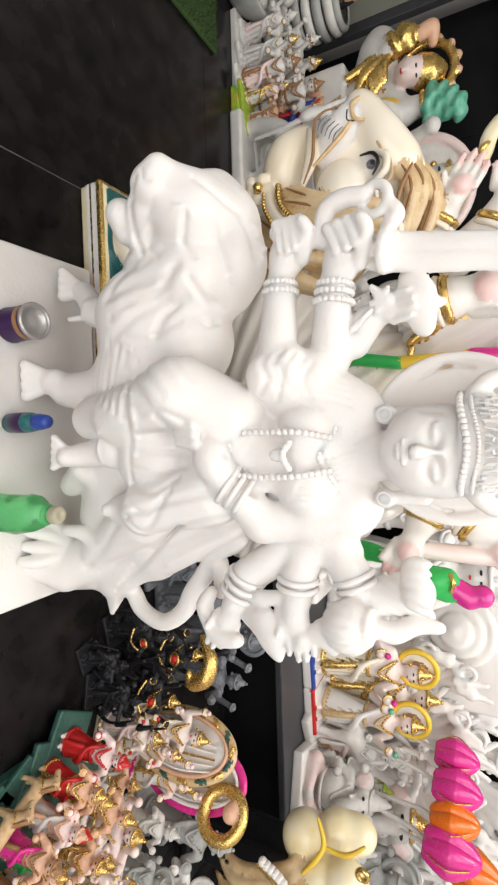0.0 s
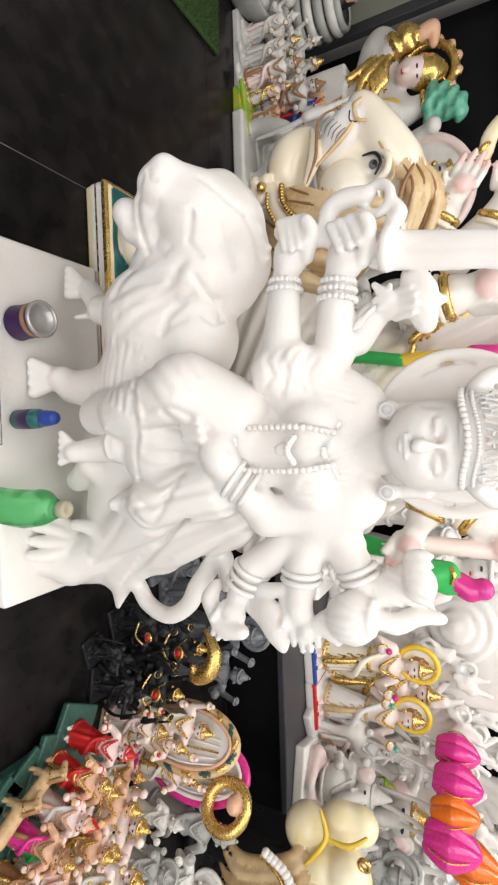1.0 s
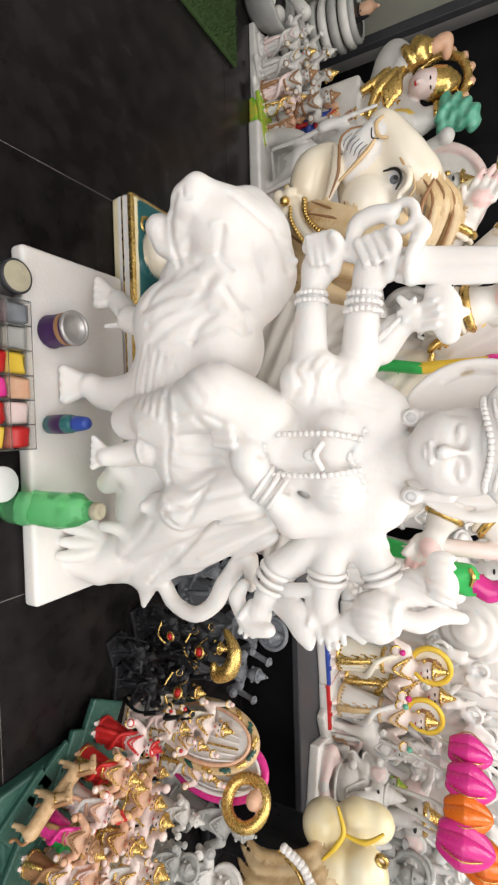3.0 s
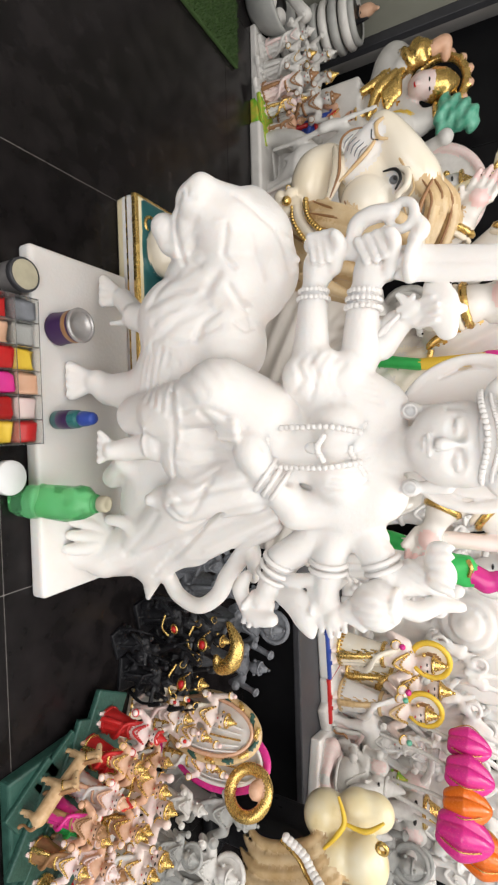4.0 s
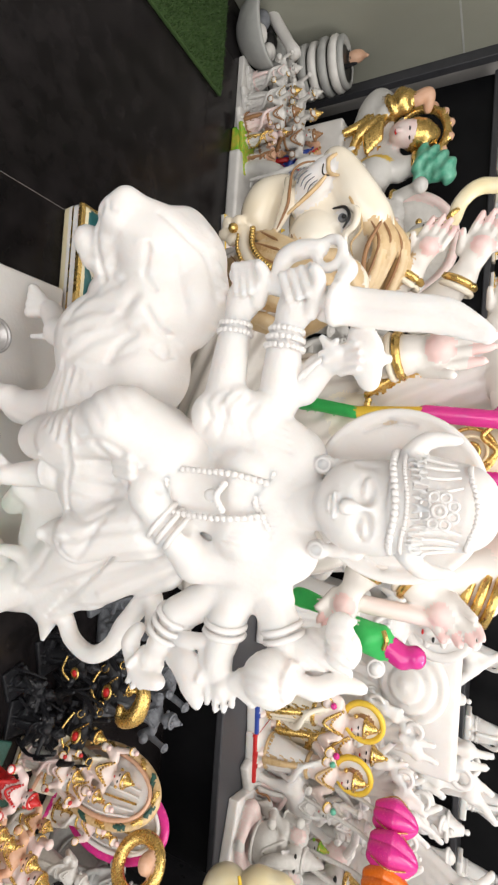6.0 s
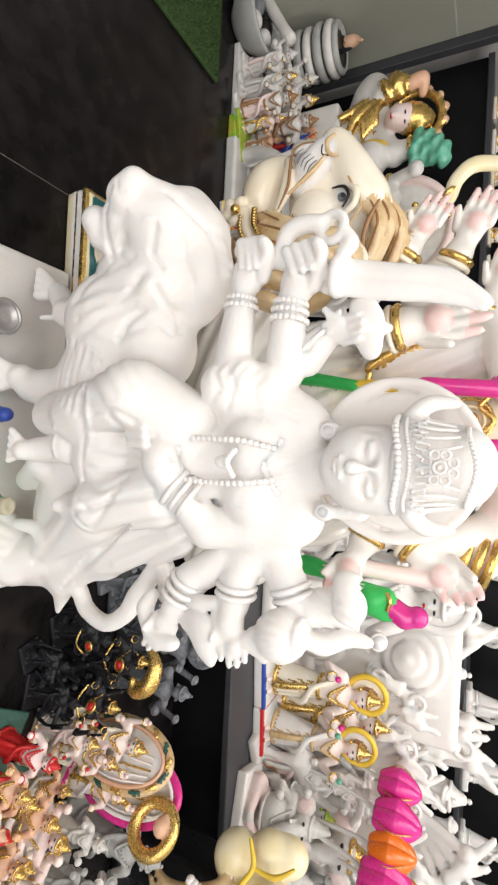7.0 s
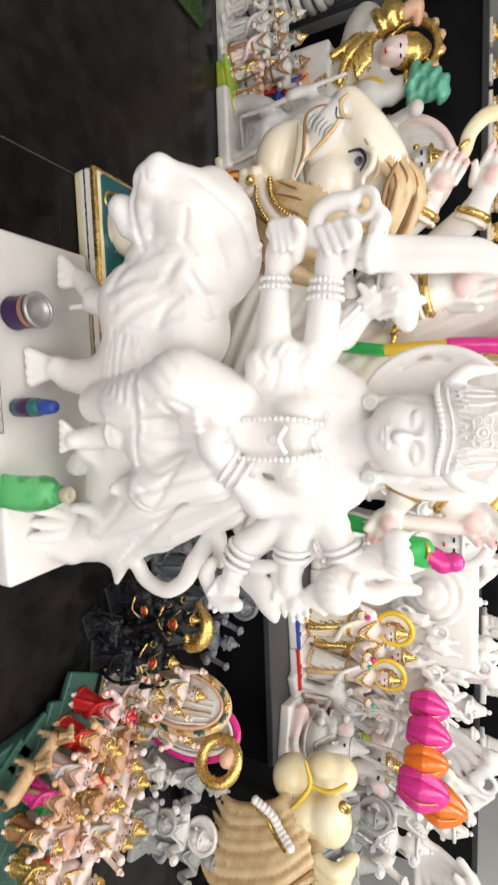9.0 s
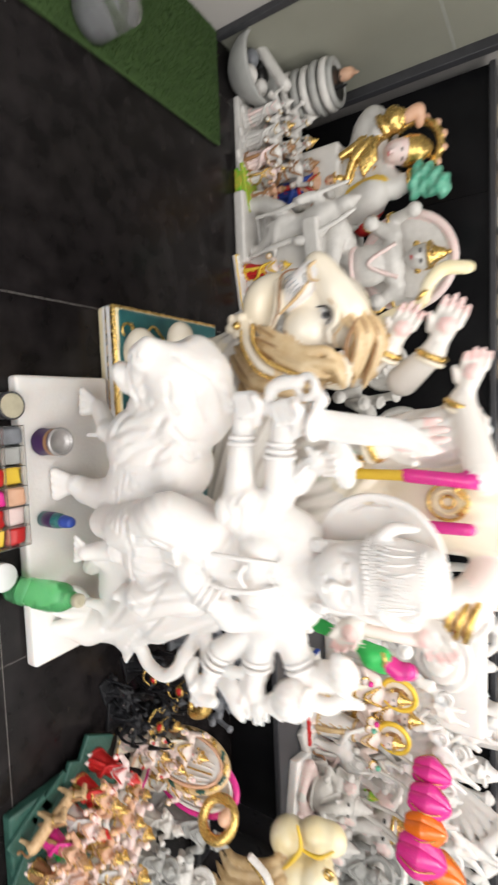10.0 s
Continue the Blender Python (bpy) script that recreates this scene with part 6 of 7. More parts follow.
for words, x, y, h, turn, a, b, arch, seed in (
        ("painted couple in red robes with gold crowns", 0.632, 0.606, 0.185, -30, (BLUSH, RED, RED), (PEACH, RED, GOLD), None, 52),
        ("painted couple in white and red with gold trim", 0.660, 0.560, 0.175, -26, (PEACH, RED, GOLD), (SKIN, WHITE, RED), None, 53),
        ("painted couple in white and green with gold crowns", 0.70, 0.520, 0.165, -34, (BLUSH, WHITE, PEACH), (PEACH, GREEN, GOLD), None, 54),
        ("painted couple in gold and ivory", 0.735, 0.605, 0.19, -40, (PEACH, GOLD, GOLD), (BLUSH, IVORY, GOLD), None, 56),
        ("painted couple in blush and gold", 0.775, 0.545, 0.18, -42, (PEACH, BLUSH, GOLD), (BLUSH, TAN, BROWN), None, 57),
        ("painted couple in pink and brown with gold trim", 0.715, 0.470, 0.165, -36, (PEACH, PINK, BROWN), (BLUSH, BROWN, GOLD), None, 58),
        ("painted couple in gold and white", 0.785, 0.475, 0.18, -40, (PEACH, WHITE, BLUSH), (BLUSH, GOLD, GOLD), None, 59)):
    couple(words + " on green slab", (x - 0.016, y + 0.012, 0.026, h * 1.06), turn, G, a, b, DARKGREEN, DARKGREEN, arch, seed)
for words, x, y, h, turn, seed in (("painted tan cow with gold collar on a green slab", 0.612, 0.520, 0.125, -62, 61), ("painted tan calf with dark spots on a green slab", 0.632, 0.468, 0.125, -58, 62)):
    animal(words, (x, y, 0.026, h), turn, G, FAWN, BROWN, GOLD, "cow", None, DARKGREEN, -1, seed)
seated("painted seated deity in blush and gold", (0.79, 0.70, 0, 0.17), -35, G, BLUSH, WHITE, GOLD, GOLD, IVORY, GOLD, False, 4, True, 55)
seated("painted seated deity in red with gold crown", (0.90, 0.56, 0, 0.17), -40, G, SKIN, RED, GOLD, GOLD, BROWN, GOLD, False, 4, True, 65)
seated("white and gold painted deity on ivory base", (0.87, 0.67, 0, 0.18), -40, G, SKIN, WHITE, GOLD, GOLD, IVORY, GOLD, False, 4, True, 60)
standing("painted deity in white with pink hands and gold belt", (0.86, 0.62, 0, 0.18), -30, G, SKIN, WHITE, GOLD, GOLD, BROWN, IVORY, GOLD, 4, None, True, PALM, 66)
plain("dusty white marble statuette with broad base", (0.86, 0.80, 0, 0.17), -20, G, PLAIN, 2, 58)
plain("dusty grey marble statuette", (0.94, 0.76, 0, 0.17), -30, G, GREY, 4, 59)
standing("painted deity in white with blush sash", (0.63, 0.76, 0, 0.17), -20, G, SKIN, PLAIN, BLUSH, GOLD, BROWN, IVORY, GOLD, 4, None, True, RED, 63)
standing("dusty painted deity with pale blue skirt and gold belt", (0.70, 0.71, 0, 0.15), -25, G, PEACH, PLAIN, GOLD, GOLD, BROWN, IVORY, None, 2, None, True, None, 64)

# ---- stock by the door ----
G = "statuettes by the door"
def spear_bearer():
    """A lunging stone warrior with a long spear, on a thick slab."""
    c = Clay((-1.12, 1.30, -0.01), (-0.58, 1.64, 0.52), 0.005)
    c.box((-0.875, 1.47, 0.02), (0.125, 0.075, 0.02), PLAIN, edge=0.006)
    c.box((-0.965, 1.49, 0.06), (0.03, 0.04, 0.05), PLAIN, 0.01, edge=0.01)
    c.tube([(-0.965, 1.470, 0.013), (-0.950, 1.450, 0.090), (-0.908, 1.440, 0.161), (-0.847, 1.460, 0.199)], [0.020, 0.022, 0.028, 0.032], PLAIN, 0.01)
    c.tube([(-0.797, 1.470, 0.007), (-0.802, 1.460, 0.080), (-0.825, 1.440, 0.140), (-0.842, 1.460, 0.199)], [0.020, 0.020, 0.026, 0.032], PLAIN, 0.01)
    c.tube([(-0.845, 1.460, 0.193), (-0.853, 1.460, 0.253), (-0.863, 1.460, 0.317), (-0.870, 1.460, 0.343)], [0.036, 0.032, 0.044, 0.026], PLAIN, 0.012)
    c.ball((-0.880, 1.460, 0.387), (0.030, 0.03, 0.034), PLAIN, 0.006)
    c.cap((-0.886, 1.460, 0.403), (-0.899, 1.470, 0.430), 0.026, 0.010, PLAIN, 0.006)
    c.tube([(-0.879, 1.450, 0.328), (-0.920, 1.430, 0.295), (-0.911, 1.410, 0.247)], [0.018, 0.015, 0.013], PLAIN, 0.008)
    c.tube([(-0.833, 1.450, 0.327), (-0.788, 1.430, 0.283), (-0.785, 1.410, 0.236)], [0.018, 0.015, 0.013], PLAIN, 0.008)
    c.tube([(-0.765, 1.420, 0.025), (-0.786, 1.410, 0.164), (-0.804, 1.420, 0.316), (-0.852, 1.440, 0.426)], [0.006, 0.009, 0.009, 0.006], PLAIN, 0.004)
    c.tube([(-0.899, 1.420, 0.078), (-0.898, 1.410, 0.187), (-0.922, 1.420, 0.299), (-0.943, 1.440, 0.410)], [0.006, 0.008, 0.008, 0.005], PLAIN, 0.004)
    for i in range(5):
        c.tube([(-0.870, 1.430, 0.213), (-0.860, 1.420, 0.165), (-0.86 + 0.025 * i, 1.425, 0.12 + 0.006 * i)], [0.012, 0.014, 0.008], PLAIN, 0.006)
    tagged(new("statuette", c.mesh("statuette")), "lunging dusty marble warrior with a long spear", "statuette", G)


spear_bearer()
couple("small painted couple on a yellow and white base", (-0.686, 1.443, 0.000, 0.239), 10, G, (SKIN, RED, YELLOW), (SKIN, ORANGE, GOLD), WHITE, YELLOW, None, 71)
couple("small pale painted pair on a bright green base", (-1.02, 1.455, 0.030, 0.19), 15, G, (BLUSH, PLAIN, GOLD), (PEACH, PLAIN, BROWN), LEAF, LEAF, None, 72)
pedestal(-1.02, 1.455, 0, 0.032, 0.062, LEAF, "bright green and yellow painted block under a small pair")
for i, (u, v) in enumerate(((0, 0), (1, 0), (2, 0), (0, 1), (1, 1), (2, 1))):
    x, y = -1.27 + 0.085 * u + 0.02 * v, 1.47 + 0.10 * v - 0.02 * u
    standing("small white marble deity with pink and gold touches", (x, y, 0.02, 0.20 + 0.04 * v + 0.012 * u), 20, G, PLAIN, (PLAIN, PLAIN, BLUSH, PLAIN, PEACH, PLAIN)[i], (BLUSH, PLAIN, BROWN)[i % 3], (PLAIN, GOLD, BROWN)[i % 3], BROWN, PLAIN, None, 4, None, True, None, 73 + i)
tagged(part("stone_slab", block((-1.33, 1.42, 0), (-1.05, 1.64, 0.02), 0.003), PLAIN), "pale stone slab under small statuettes", "slab")
standing("painted deity with blue skirt and red turban", (-1.03,1.60,0,.36), 15, G, PEACH, BLUE, RED, GOLD, RED, PLAIN, None, 2, None, True, None, 80)
seated("white marble seated deity with gold spire crown and round back", (-.70,1.56,.26,.46), 10, G, PLAIN, PLAIN, BLUSH, GOLD, PLAIN, None, False, 4, True, 81, PLAIN)
pedestal(-0.66, 1.56, 0, 0.26, 0.15, PLAIN, "plain white marble block under a seated statue")
seated("white marble seated deity in front of the shelf", (-.86,1.62,0,.40), 12, G, PLAIN, PLAIN, PLAIN, PLAIN, PLAIN, None, False, 4, False, 82)
plain("white marble standing deity beside the painted goddess", (-.50,1.45,0,.44), 8, G, PLAIN, 4, 83)
plain("white marble four-armed deity with halo", (-.36,1.62,0,.55), 4, G, PLAIN, 4, 85)
plain("white marble standing deity near the shelf", (-.12,1.66,0,.60), 0, G, PLAIN, 4, 87)
plain("white marble attendant with bent arms", (.12,1.62,0,.62), 0, G, PLAIN, 4, 88)


def mace_bearer():
    """A kneeling strong figure with a gold mace and a green rock on its palm."""
    c = Clay((-1.30, 1.45, -0.01), (-0.72, 1.90, 0.92), 0.006)
    c.box((-1.0, 1.72, 0.16), (0.16, 0.13, 0.16), PLAIN, edge=0.01)
    c.cap((-1.02, 1.70, 0.36), (-1.177, 1.680, 0.419), 0.09, 0.075, PLAIN, 0.03)
    c.cap((-0.96, 1.65, 0.36), (-0.966, 1.620, 0.431), 0.052, 0.046, YELLOW, 0.02)
    c.cap((-0.949, 1.620, 0.430), (-0.90, 1.62, 0.30), 0.055, 0.045, PLAIN, 0.02)
    c.ball((-1.159, 1.680, 0.418), (0.12, 0.075, 0.07), PLAIN, 0.02)
    c.tube([(-1.155, 1.620, 0.478), (-1.097, 1.600, 0.383), (-1.018, 1.600, 0.344)], [0.012, 0.014, 0.010], GOLD, 0.006)
    c.ball((-1.076, 1.625, 0.515), (0.038, 0.042, 0.047), BLUSH, 0.01)
    c.cap((-1.062, 1.583, 0.512), (-1.060, 1.580, 0.503), 0.006, 0.008, BLUSH, 0.004)
    for i in range(4):
        c.tube([(-1.145 + 0.012 * i, 1.622, 0.470 - 0.016 * i), (-1.11 + 0.012 * i, 1.598, 0.448 - 0.016 * i), (-1.06 + 0.012 * i, 1.604, 0.446 - 0.014 * i)], [0.008, 0.011, 0.008], GOLD, 0.003)
    for i in range(9):
        a = -1.3 + 0.325 * i
        c.tube([(-1.078 + 0.040 * math.sin(a), 1.655 - 0.040 * math.cos(a), 0.548), (-1.076 + 0.034 * math.sin(a), 1.655 - 0.036 * math.cos(a), 0.585), (-1.074, 1.655, 0.618)], [0.010, 0.009, 0.005], GOLD, 0.002)
    for v in (224, 242):
        c.ball((-1.055, 1.573, 0.543) if v == 224 else (-1.025, 1.573, 0.543), (0.007, 0.005, 0.003), INK, 0.002)
    c.ball((-1.058, 1.580, 0.498), (0.009, 0.006, 0.004), RED, 0.002)
    c.cap((-1.078, 1.650, 0.549), (-1.074, 1.660, 0.590), 0.050, 0.030, GOLD, 0.01)
    c.ring((-1.099, 1.690, 0.551), 0.088, 0.014, GOLD, 0.006, axis=(0, 1, 0))
    for i in range(14):
        a = 2 * math.pi * i / 14
        o = np.array((-1.099, 1.690, 0.551))
        c.ball(o + np.array((0.1 * math.cos(a), 0, 0.1 * math.sin(a))), 0.014, PEACH, 0.006)
    # mace over the shoulder
    c.cap((-1.156, 1.620, 0.433), (-1.104, 1.600, 0.326), 0.016, 0.014, GOLD, 0.004)
    c.ball((-1.176, 1.620, 0.509), (0.046, 0.038, 0.036), GOLD, 0.008, fold=((0.7, 0, 0.7), 140, 0.003))
    c.ring((-1.166, 1.620, 0.473), 0.032, 0.012, GOLD, 0.004, axis=(-0.4, 0, 1))
    c.tube([(-1.175, 1.620, 0.547), (-1.190, 1.630, 0.584), (-1.154, 1.650, 0.581)], [0.02, 0.018, 0.012], PEACH, 0.006)
    c.cap((-1.219, 1.660, 0.424), (-1.155, 1.620, 0.451), 0.04, 0.03, PLAIN, 0.012)
    # arm with the rock
    c.cap((-1.048, 1.670, 0.438), (-0.974, 1.650, 0.496), 0.045, 0.038, PLAIN, 0.015)
    c.cap((-0.974, 1.650, 0.496), (-0.982, 1.650, 0.552), 0.038, 0.03, PLAIN, 0.01)
    c.ring((-0.982, 1.650, 0.552), 0.032, 0.009, GOLD, 0.003, axis=(0, 0, 1))
    for i in range(4):
        c.ball((-0.973, 1.645, 0.575) if i == 0 else ((-0.969, 1.645, 0.604) if i == 1 else ((-0.957, 1.645, 0.630) if i == 2 else (-0.941, 1.645, 0.652))), (0.062 - 0.008 * i, 0.05, 0.026), JADE, 0.006, rot=(0, 15, 0), fold=((1, 0.4, 0.8), 130, 0.004))
    c.cap((-0.921, 1.660, 0.420), (-0.87, 1.66, 0.38), 0.034, 0.034, RED, 0.02)
    tagged(new("statuette", c.mesh("statuette")), "painted strong deity with gold mace, lifting a green rock", "statuette", G)


mace_bearer()
standing("small blush deity holding a hot pink bud", (-.74,1.72,.30,.38), 10, G, BLUSH, PLAIN, PLAIN, PLAIN, PLAIN, PLAIN, None, 2, None, True, PINK, 86)
pedestal(-0.74, 1.73, 0, 0.30, 0.1, PLAIN, "plain marble block under a small statue")

# ---- upper shelf ----
G = "statuettes on the upper shelf"
for i in range(9):
    standing("small gilded deity statuette on the upper shelf", (-1.28 + 0.115 * i, 2.02 + 0.02 * (i % 3), 0.782, 0.19 + 0.02 * (i % 4)), 10, G, (SKIN, GOLD, PEACH)[i % 3], (GOLD, WHITE, IVORY)[i % 3], GOLD, GOLD, BROWN, (IVORY, WHITE)[i % 2], GOLD, 4 if i % 2 else 2, GOLD if i % 2 else None, True, None, 90 + i)
for i in range(7):
    plain("white marble deity statuette on the upper shelf", (-0.1 + 0.26 * i, 2.06 + 0.03 * (i % 2), 0.782, 0.28 + 0.03 * (i % 3)), 0, G, WHITE, 4, 100 + i)


# ---- a second cream lion with a beaded tan mane, on the floor by the step ----
def cream_lion():
    c = Clay((0.70, 0.66, -0.01), (1.34, 1.26, 0.60), 0.006)
    c.box((1.10, 1.09, 0.015), (0.1, 0.08, 0.015), BLACKP, edge=0.006)
    c.box((1.10, 1.09, 0.17), (0.06, 0.05, 0.15), BLACKP, 0.004, edge=0.01)
    c.cap((1.10, 1.09, 0.34), (1.05, 1.06, 0.40), 0.06, 0.06, CREAM, 0.02)
    # brow, cheek and muzzle lobes
    c.ball((0.919, 0.985, 0.373), (0.056, 0.05, 0.054), CREAM, 0.004)
    c.ball((0.893, 1.000, 0.445), (0.046, 0.042, 0.050), CREAM, 0.004)
    c.ball((0.893, 1.010, 0.478), (0.040, 0.04, 0.046), CREAM, 0.006)
    c.ball((0.962, 0.945, 0.424), (0.050, 0.046, 0.048), CREAM, 0.004)
    c.ball((0.956, 0.940, 0.476), (0.058, 0.046, 0.050), CREAM, 0.006)
    for i in range(5):
        c.tube([(1.02 + 0.03 * i, 0.93, 0.535 - 0.01 * i), (1.04 + 0.03 * i, 0.90, 0.50), (1.035 + 0.03 * i, 0.91, 0.45)], [0.012, 0.016, 0.012], CREAM, 0.004)
    c.tube([(0.841, 0.955, 0.413), (0.875, 0.935, 0.432), (0.899, 0.920, 0.421), (0.939, 0.915, 0.390)], [0.003, 0.006, 0.006, 0.003], YELLOW, 0.006)
    c.tube([(0.881, 0.935, 0.432), (0.882, 0.935, 0.479), (0.861, 0.950, 0.515)], [0.004, 0.006, 0.003], YELLOW, 0.005)
    c.ring((0.875, 0.900, 0.522), 0.010, 0.005, GOLD, 0.002, axis=(0, 1, 0))
    # mane in locks, with a pearl string across it
    for i in range(7):
        u = i / 6
        a = np.array((0.921, 0.955, 0.388)) * (1 - u) + np.array((1.002, 0.870, 0.448)) * u
        b = np.array((0.991, 0.920, 0.241)) * (1 - u) + np.array((1.100, 0.820, 0.244)) * u
        c.tube([a, a * 0.6 + b * 0.4 + np.array((0.005, -0.02, 0.015)), b, b + np.array((-0.015, 0.02, -0.06))], [0.011, 0.015, 0.013, 0.004], (TAN, HONEY)[i % 2], 0.001)
        c.tube([a + np.array((0.012, -0.008, 0.012)), a * 0.6 + b * 0.4 + np.array((0.018, -0.030, 0.020)), b + np.array((0.012, -0.008, 0.004))], [0.003, 0.006, 0.003], BROWN, 0.002)
    c.ball((1.07, 1.01, 0.40), (0.06, 0.05, 0.05), TAN, 0.01)
    for i in range(6):
        c.tube([(1.00 + 0.022 * i, 0.905, 0.42 + 0.012 * i), (1.03 + 0.022 * i, 0.885, 0.375 + 0.010 * i), (1.05 + 0.024 * i, 0.90, 0.32)], [0.006, 0.012, 0.005], (HONEY, TAN)[i % 2], 0.001)
    c.beads([(0.920, 0.885, 0.314), (0.938, 0.880, 0.357), (0.958, 0.870, 0.380), (0.970, 0.850, 0.412)], 0.010, WHITE, 12)
    c.tube([(0.935, 0.890, 0.298), (0.952, 0.880, 0.343), (0.972, 0.870, 0.366), (0.984, 0.850, 0.400)], 0.0045, GOLD, 0.002)
    tagged(new("lion_statue", c.mesh("lion_statue")), "cream painted lion statue with a beaded golden tan mane", "statue")


cream_lion()
# dusty stones standing before it
for i, (x, y, h) in enumerate(((0.90, 0.86, 0.27), (0.99, 0.80, 0.25), (1.08, 0.84, 0.26))):
    plain("dusty grey marble statuette before the cream lion", (x, y, 0, h), -25, "dusty grey statuettes", (GREY, PLAIN)[i % 2], 2, 120 + i)


# ---- paint things round the plinth ----
def bottle(name, at, profile, mat, label, category, extra=(), lean=(0, 0)):
    ob = empty(name, pose(*at, lean[0], lean[1], 0), label, category)
    bm = lathe(profile)
    if name == "soda_bottle":
        for v in bm.verts:
            k = 0.0045 * noise.noise(v.co * 38) + 0.0025 * noise.noise(v.co * 95)
            q = Vector((v.co.x, v.co.y, 0))
            if q.length > 0.015:
                v.co += q.normalized() * k
    b = part("body", bm, mat, None, smooth=True)
    b.parent = ob
    for n, pr, mt, lb in extra:
        e = part(n, lathe(pr), mt, None, lb, True)
        e.parent = ob
    return ob


bottle("soda_bottle", (0.126, 0.482, 0), [(0.0, 0.0), (0.020, 0.0), (0.027, 0.006), (0.029, 0.02), (0.0275, 0.03), (0.029, 0.04), (0.0275, 0.05), (0.029, 0.06), (0.0275, 0.07), (0.0295, 0.08), (0.0295, 0.115), (0.028, 0.125), (0.029, 0.135), (0.026, 0.150), (0.018, 0.165), (0.0125, 0.172), (0.0120, 0.18)], BOTTLE,
       "crumpled translucent green plastic bottle beside the plinth", "bottle",
       [("neck_ring", [(0.0118, 0.168), (0.0155, 0.168), (0.0155, 0.171), (0.0118, 0.171)], BOTTLE, ""),
        ("cap", [(0.0, 0.178), (0.0125, 0.178), (0.0135, 0.180), (0.0135, 0.190), (0.012, 0.193), (0.007, 0.1935), (0.006, 0.1925), (0.0, 0.1925)], PAPER, "dusty brown bottle mouth")], lean=(-7, 0))
bottle("paint_tin", (-0.180, 0.556, 0.032), [(0, 0), (0.0285, 0), (0.030, 0.003), (0.0285, 0.005), (0.0285, 0.058)], PURPLE,
       "small purple enamel paint tin with a dull metal lid", "paint tin",
       [("rim", [(0.0282, 0.056), (0.0305, 0.057), (0.031, 0.061), (0.0295, 0.0635), (0.026, 0.0635), (0.0255, 0.060)], TIN, "dull tin rim"),
        ("lid", [(0.0257, 0.0595), (0.022, 0.0595), (0.0215, 0.0575), (0.006, 0.0578), (0, 0.058)], TIN, "paint-smeared tin lid"),
        ("label_band", [(0.0287, 0.040), (0.0290, 0.0405), (0.0290, 0.05), (0.0287, 0.0505)], BROWN, "narrow brown label band")])
bottle("colour_bottle", (-0.014, 0.545, 0.032), [(0, 0), (0.0145, 0), (0.0165, 0.003), (0.0165, 0.055), (0.015, 0.062), (0.0105, 0.068)], TEAL,
       "small dark blue acrylic colour bottle with blue cap", "paint bottle",
       [("cap", [(0.0115, 0.066), (0.0135, 0.067), (0.0135, 0.075), (0.011, 0.092), (0.009, 0.096), (0, 0.097)], BLUE, "blue conical cap"),
        ("label_band", [(0.0166, 0.016), (0.0170, 0.0165), (0.0170, 0.044), (0.0166, 0.0445)], PURPLE, "dark paper label")])
bottle("white_pot", (0.080, 0.436, 0), [(0, 0), (0.024, 0), (0.026, 0.003), (0.026, 0.04)], WHITEP, "white plastic pot in front of the green bottle", "paint pot",
       [("lid", [(0.0262, 0.038), (0.0285, 0.039), (0.0285, 0.052), (0.027, 0.054), (0, 0.054)], WHITEP, "white screw lid")])
bottle("round_tin", (-0.259, 0.483, 0), [(0, 0), (0.026, 0), (0.0275, 0.003), (0.0275, 0.035)], TIN, "round tin with a worn paper label", "tin",
       [("lid", [(0.0276, 0.033), (0.029, 0.034), (0.029, 0.044), (0.0275, 0.046), (0.025, 0.0455)], EDGE, "dark rim"),
        ("paper_label", [(0.0252, 0.0452), (0.012, 0.0457), (0, 0.0458)], PAPER, "worn yellow paper label")])

# clear box of colours
tray = empty("colour_box", pose(-0.218, 0.364, 0, 0, 0, 0), "clear plastic compartment box of bright paint colours", "paint box")
TW, TD, TH, NX, NY = 0.245, 0.135, 0.055, 6, 3
part("base", block((0, 0, 0.001), (TW, TD, 0.004), 0.001), PLASTIC, None).parent = tray
for i in range(NX + 1):
    x = i * TW / NX
    part("divider", block((x - 0.0008, 0, 0.004), (x + 0.0008, TD, TH)), PLASTIC, None).parent = tray
for j in range(NY + 1):
    y = j * TD / NY
    part("divider", block((0.001, y - 0.0008, 0.004), (TW - 0.001, y + 0.0008, TH - 0.001)), PLASTIC, None).parent = tray
TONES = (ORANGE, RED, SLATE, RED, PEACH, GREY, BROWN, RED, YELLOW, RED, PINK, PEACH, GREEN, RED, BLUSH, YELLOW, YELLOW, RED)
for i in range(NX):
    for j in range(NY):
        rng = random.Random(i * 7 + j)
        x, y, h = (i + 0.5) * TW / NX, (j + 0.5) * TD / NY, rng.uniform(0.040, 0.052)
        w, d = TW / NX * 0.45, TD / NY * 0.45
        bm = block((x - w, y - d, 0.005), (x + w, y + d, h), 0.006)
        for v in bm.verts:
            if v.co.z > h * 0.6:
                v.co += Vector((rng.uniform(-0.002, 0.002), rng.uniform(-0.002, 0.002), rng.uniform(-0.010, 0.002)))
        part("colour_pot", bm, TONES[(i * 3 + j) % 18], None, "", True).parent = tray

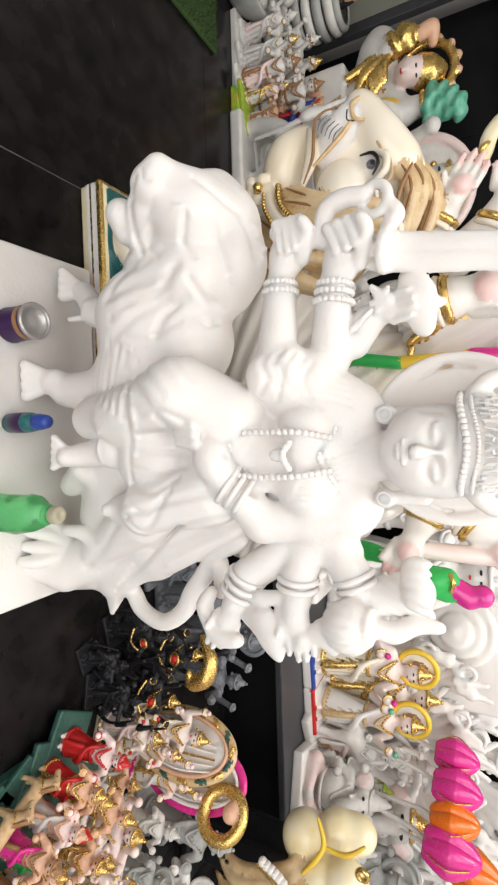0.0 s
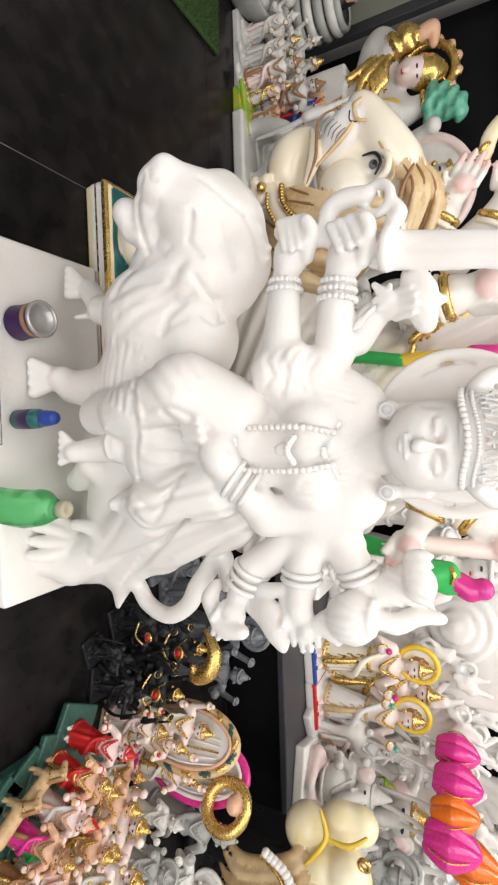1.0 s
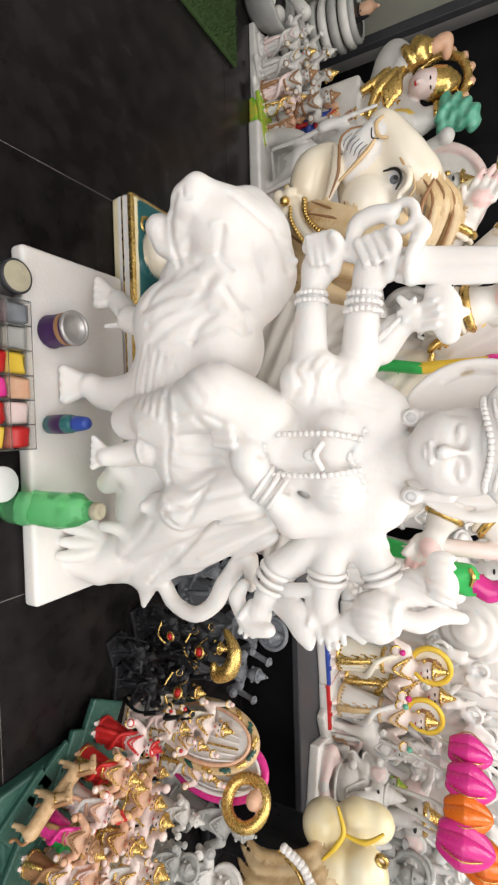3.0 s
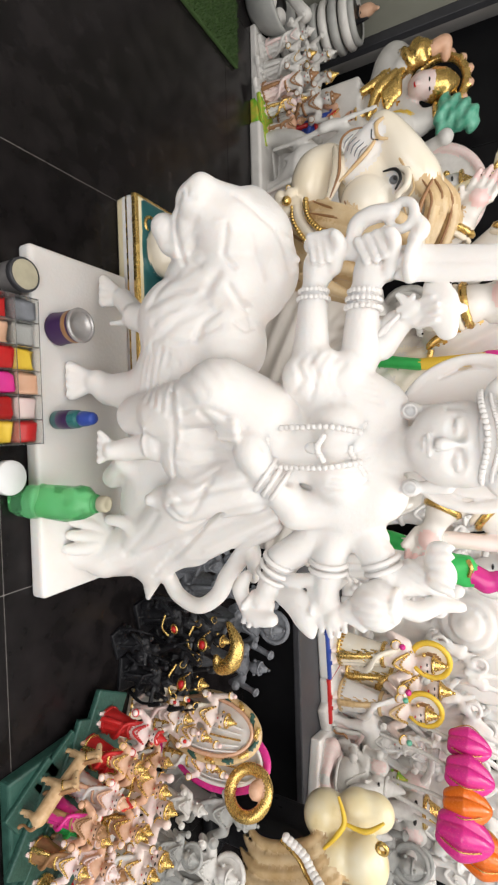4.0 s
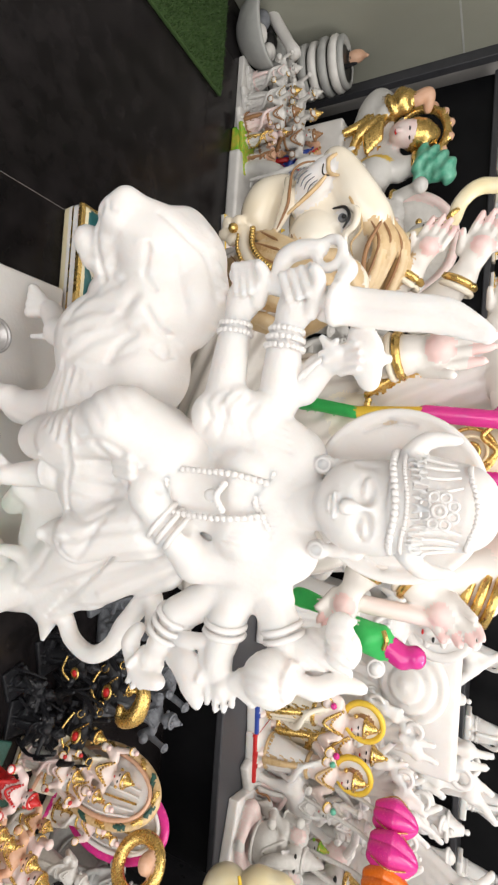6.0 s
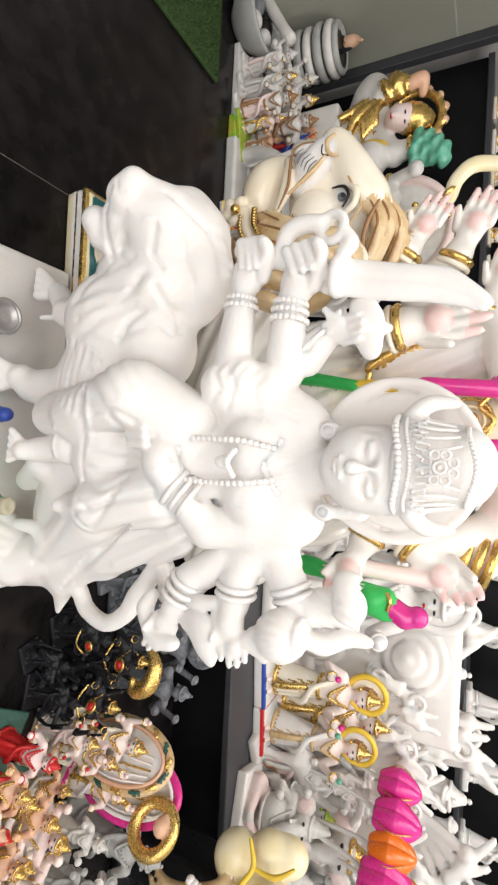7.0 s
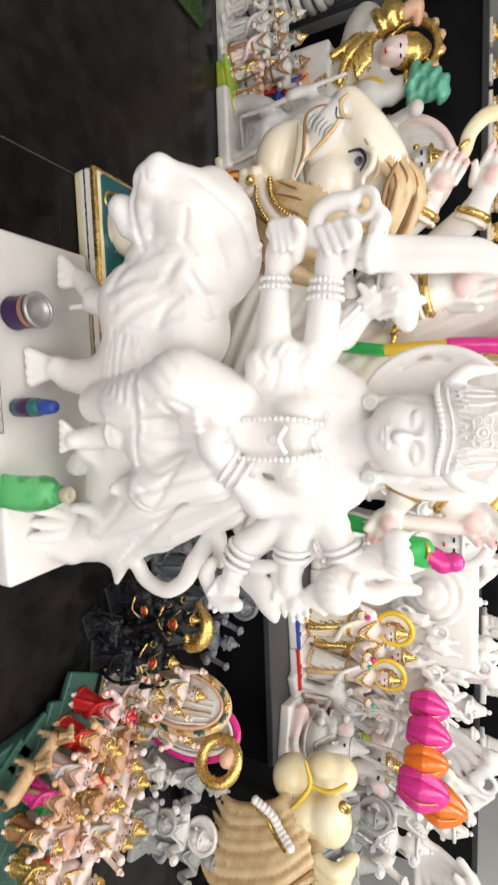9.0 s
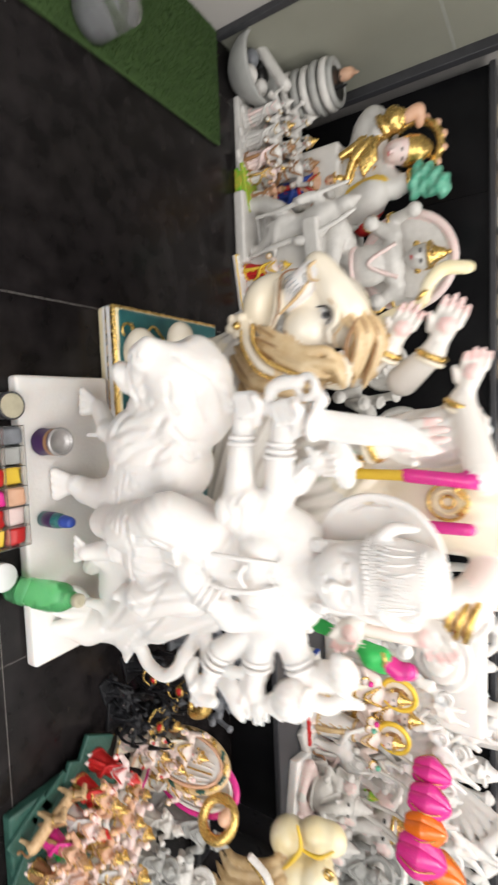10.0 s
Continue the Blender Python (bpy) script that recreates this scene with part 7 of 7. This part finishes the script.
# turf mat with short blades
mat_ob = empty("turf_mat", pose(0, 0, 0), "green artificial turf mat on the black floor", "mat")
part("backing", block((-1.485, 0.35, 0.001), (-1.118, 1.312, 0.012), 0.003), TURF, mat_ob)
rng = random.Random(5)
verts, faces = [], []
for i in range(9000):
    x, y, a = rng.uniform(-1.48, -1.12), rng.uniform(0.6, 1.31), rng.uniform(0, 6.28)
    dx, dy, h = 0.0016 * math.cos(a), 0.0016 * math.sin(a), rng.uniform(0.006, 0.012)
    k = len(verts)
    verts += [(x - dx, y - dy, 0.011), (x + dx, y + dy, 0.011), (x + rng.uniform(-0.004, 0.004), y + rng.uniform(-0.004, 0.004), 0.012 + h)]
    faces.append((k, k + 1, k + 2))
me = bpy.data.meshes.new("turf")
me.from_pydata(verts, [], faces)
me.materials.append(TURF)
pile = tagged(new("turf", me), kind="stuff")
pile.parent = mat_ob

# clear jar on the mat
jar = empty("plastic_jar", pose(-1.181, 0.767, 0.014), "clear plastic jar with a ribbed lid on the turf mat", "jar")
for n, pr, mt in (("body", [(0, 0), (0.05, 0), (0.055, 0.005), (0.055, 0.10), (0.05, 0.108)], PLASTIC), ("lid", [(0.05, 0.106), (0.056, 0.107), (0.056, 0.122), (0.05, 0.125), (0, 0.125)], PLASTIC), ("contents", [(0, 0.002), (0.045, 0.002), (0.05, 0.03), (0.03, 0.05), (0, 0.045)], SLATE)):
    part(n, lathe(pr), mt, None, smooth=True).parent = jar

# stone bowl with eggs and a pestle
bowl = empty("stone_bowl", pose(-1.401, 1.440, 0), "grey stone mortar bowl holding round stones", "bowl")
part("bowl", lathe([(0, 0), (0.05, 0), (0.06, 0.008), (0.085, 0.03), (0.108, 0.07), (0.115, 0.105), (0.113, 0.112), (0.103, 0.112), (0.098, 0.10), (0.08, 0.05), (0.04, 0.028), (0, 0.025)], 40), GREY, None, smooth=True).parent = bowl
for x, y, z, r, m in ((0.03, -0.03, 0.075, 0.033, PLAIN), (-0.035, -0.01, 0.075, 0.03, SLATE), (0.0, 0.045, 0.078, 0.032, INK), (0.045, 0.03, 0.085, 0.028, PLAIN), (-0.03, 0.045, 0.08, 0.027, INK)):
    bm = bmesh.new()
    bmesh.ops.create_icosphere(bm, subdivisions=3, radius=1, matrix=Matrix.Translation((x, y, z)) @ Matrix.Diagonal((r, r * 0.9, r * 0.85, 1)))
    part("stone", bm, m, None, "", True).parent = bowl
bm = lathe([(0, -0.10), (0.016, -0.098), (0.02, -0.08), (0.018, 0.06), (0.022, 0.095), (0.018, 0.11), (0, 0.112)], 24)
rod = part("pestle", bm, PLAIN, None, "smooth white stone pestle", True)
rod.parent = bowl
rod.matrix_basis = pose(-0.020, 0.035, 0.125, 0, 60, 6)

# stack of turned marble plates
px, py = -1.373, 1.591
for i in range(8):
    z = 0.036 * i
    r = 0.088 - 0.002 * (i % 3)
    ob = part("marble_plate", lathe([(0, z), (r * 0.8, z), (r, z + 0.012), (r, z + 0.026), (r * 0.93, z + 0.033), (r * 0.85, z + 0.0345), (r * 0.8, z + 0.030), (0, z + 0.030)], 40), PLAIN if i % 2 else GREY, None, smooth=True, at=pose(px - 0.005, py + 0.04, 0.001 + 0.0005 * i))
    tagged(ob, "turned grey marble plate in a stack", "plate", "stacked marble plates")
c = Clay((-0.12, -0.12, -0.01), (0.12, 0.12, 0.16), 0.005)
c.ring((0, 0, 0.008), 0.068, 0.012, GREY, 0.004)
c.disc((0, 0, 0.005), 0.064, 0.012, INK, 0.002, axis=(0, 0, 1))
c.cap((0.03, -0.02, 0.01), (0.04, -0.03, 0.06), 0.010, 0.004, BLACKP, 0.006)
c.ball((-0.035, 0.03, 0.035), (0.022, 0.02, 0.035), PEACH, 0.006)
c.cap((-0.035, 0.03, 0.05), (-0.02, 0.02, 0.08), 0.012, 0.006, PEACH, 0.006)
ob = new("stone_ornament", c.mesh("stone_ornament"))
ob.matrix_world = pose(px - 0.005, py + 0.04, 0.2915)
tagged(ob, "small black and peach stone ornament on the plates", "ornament")
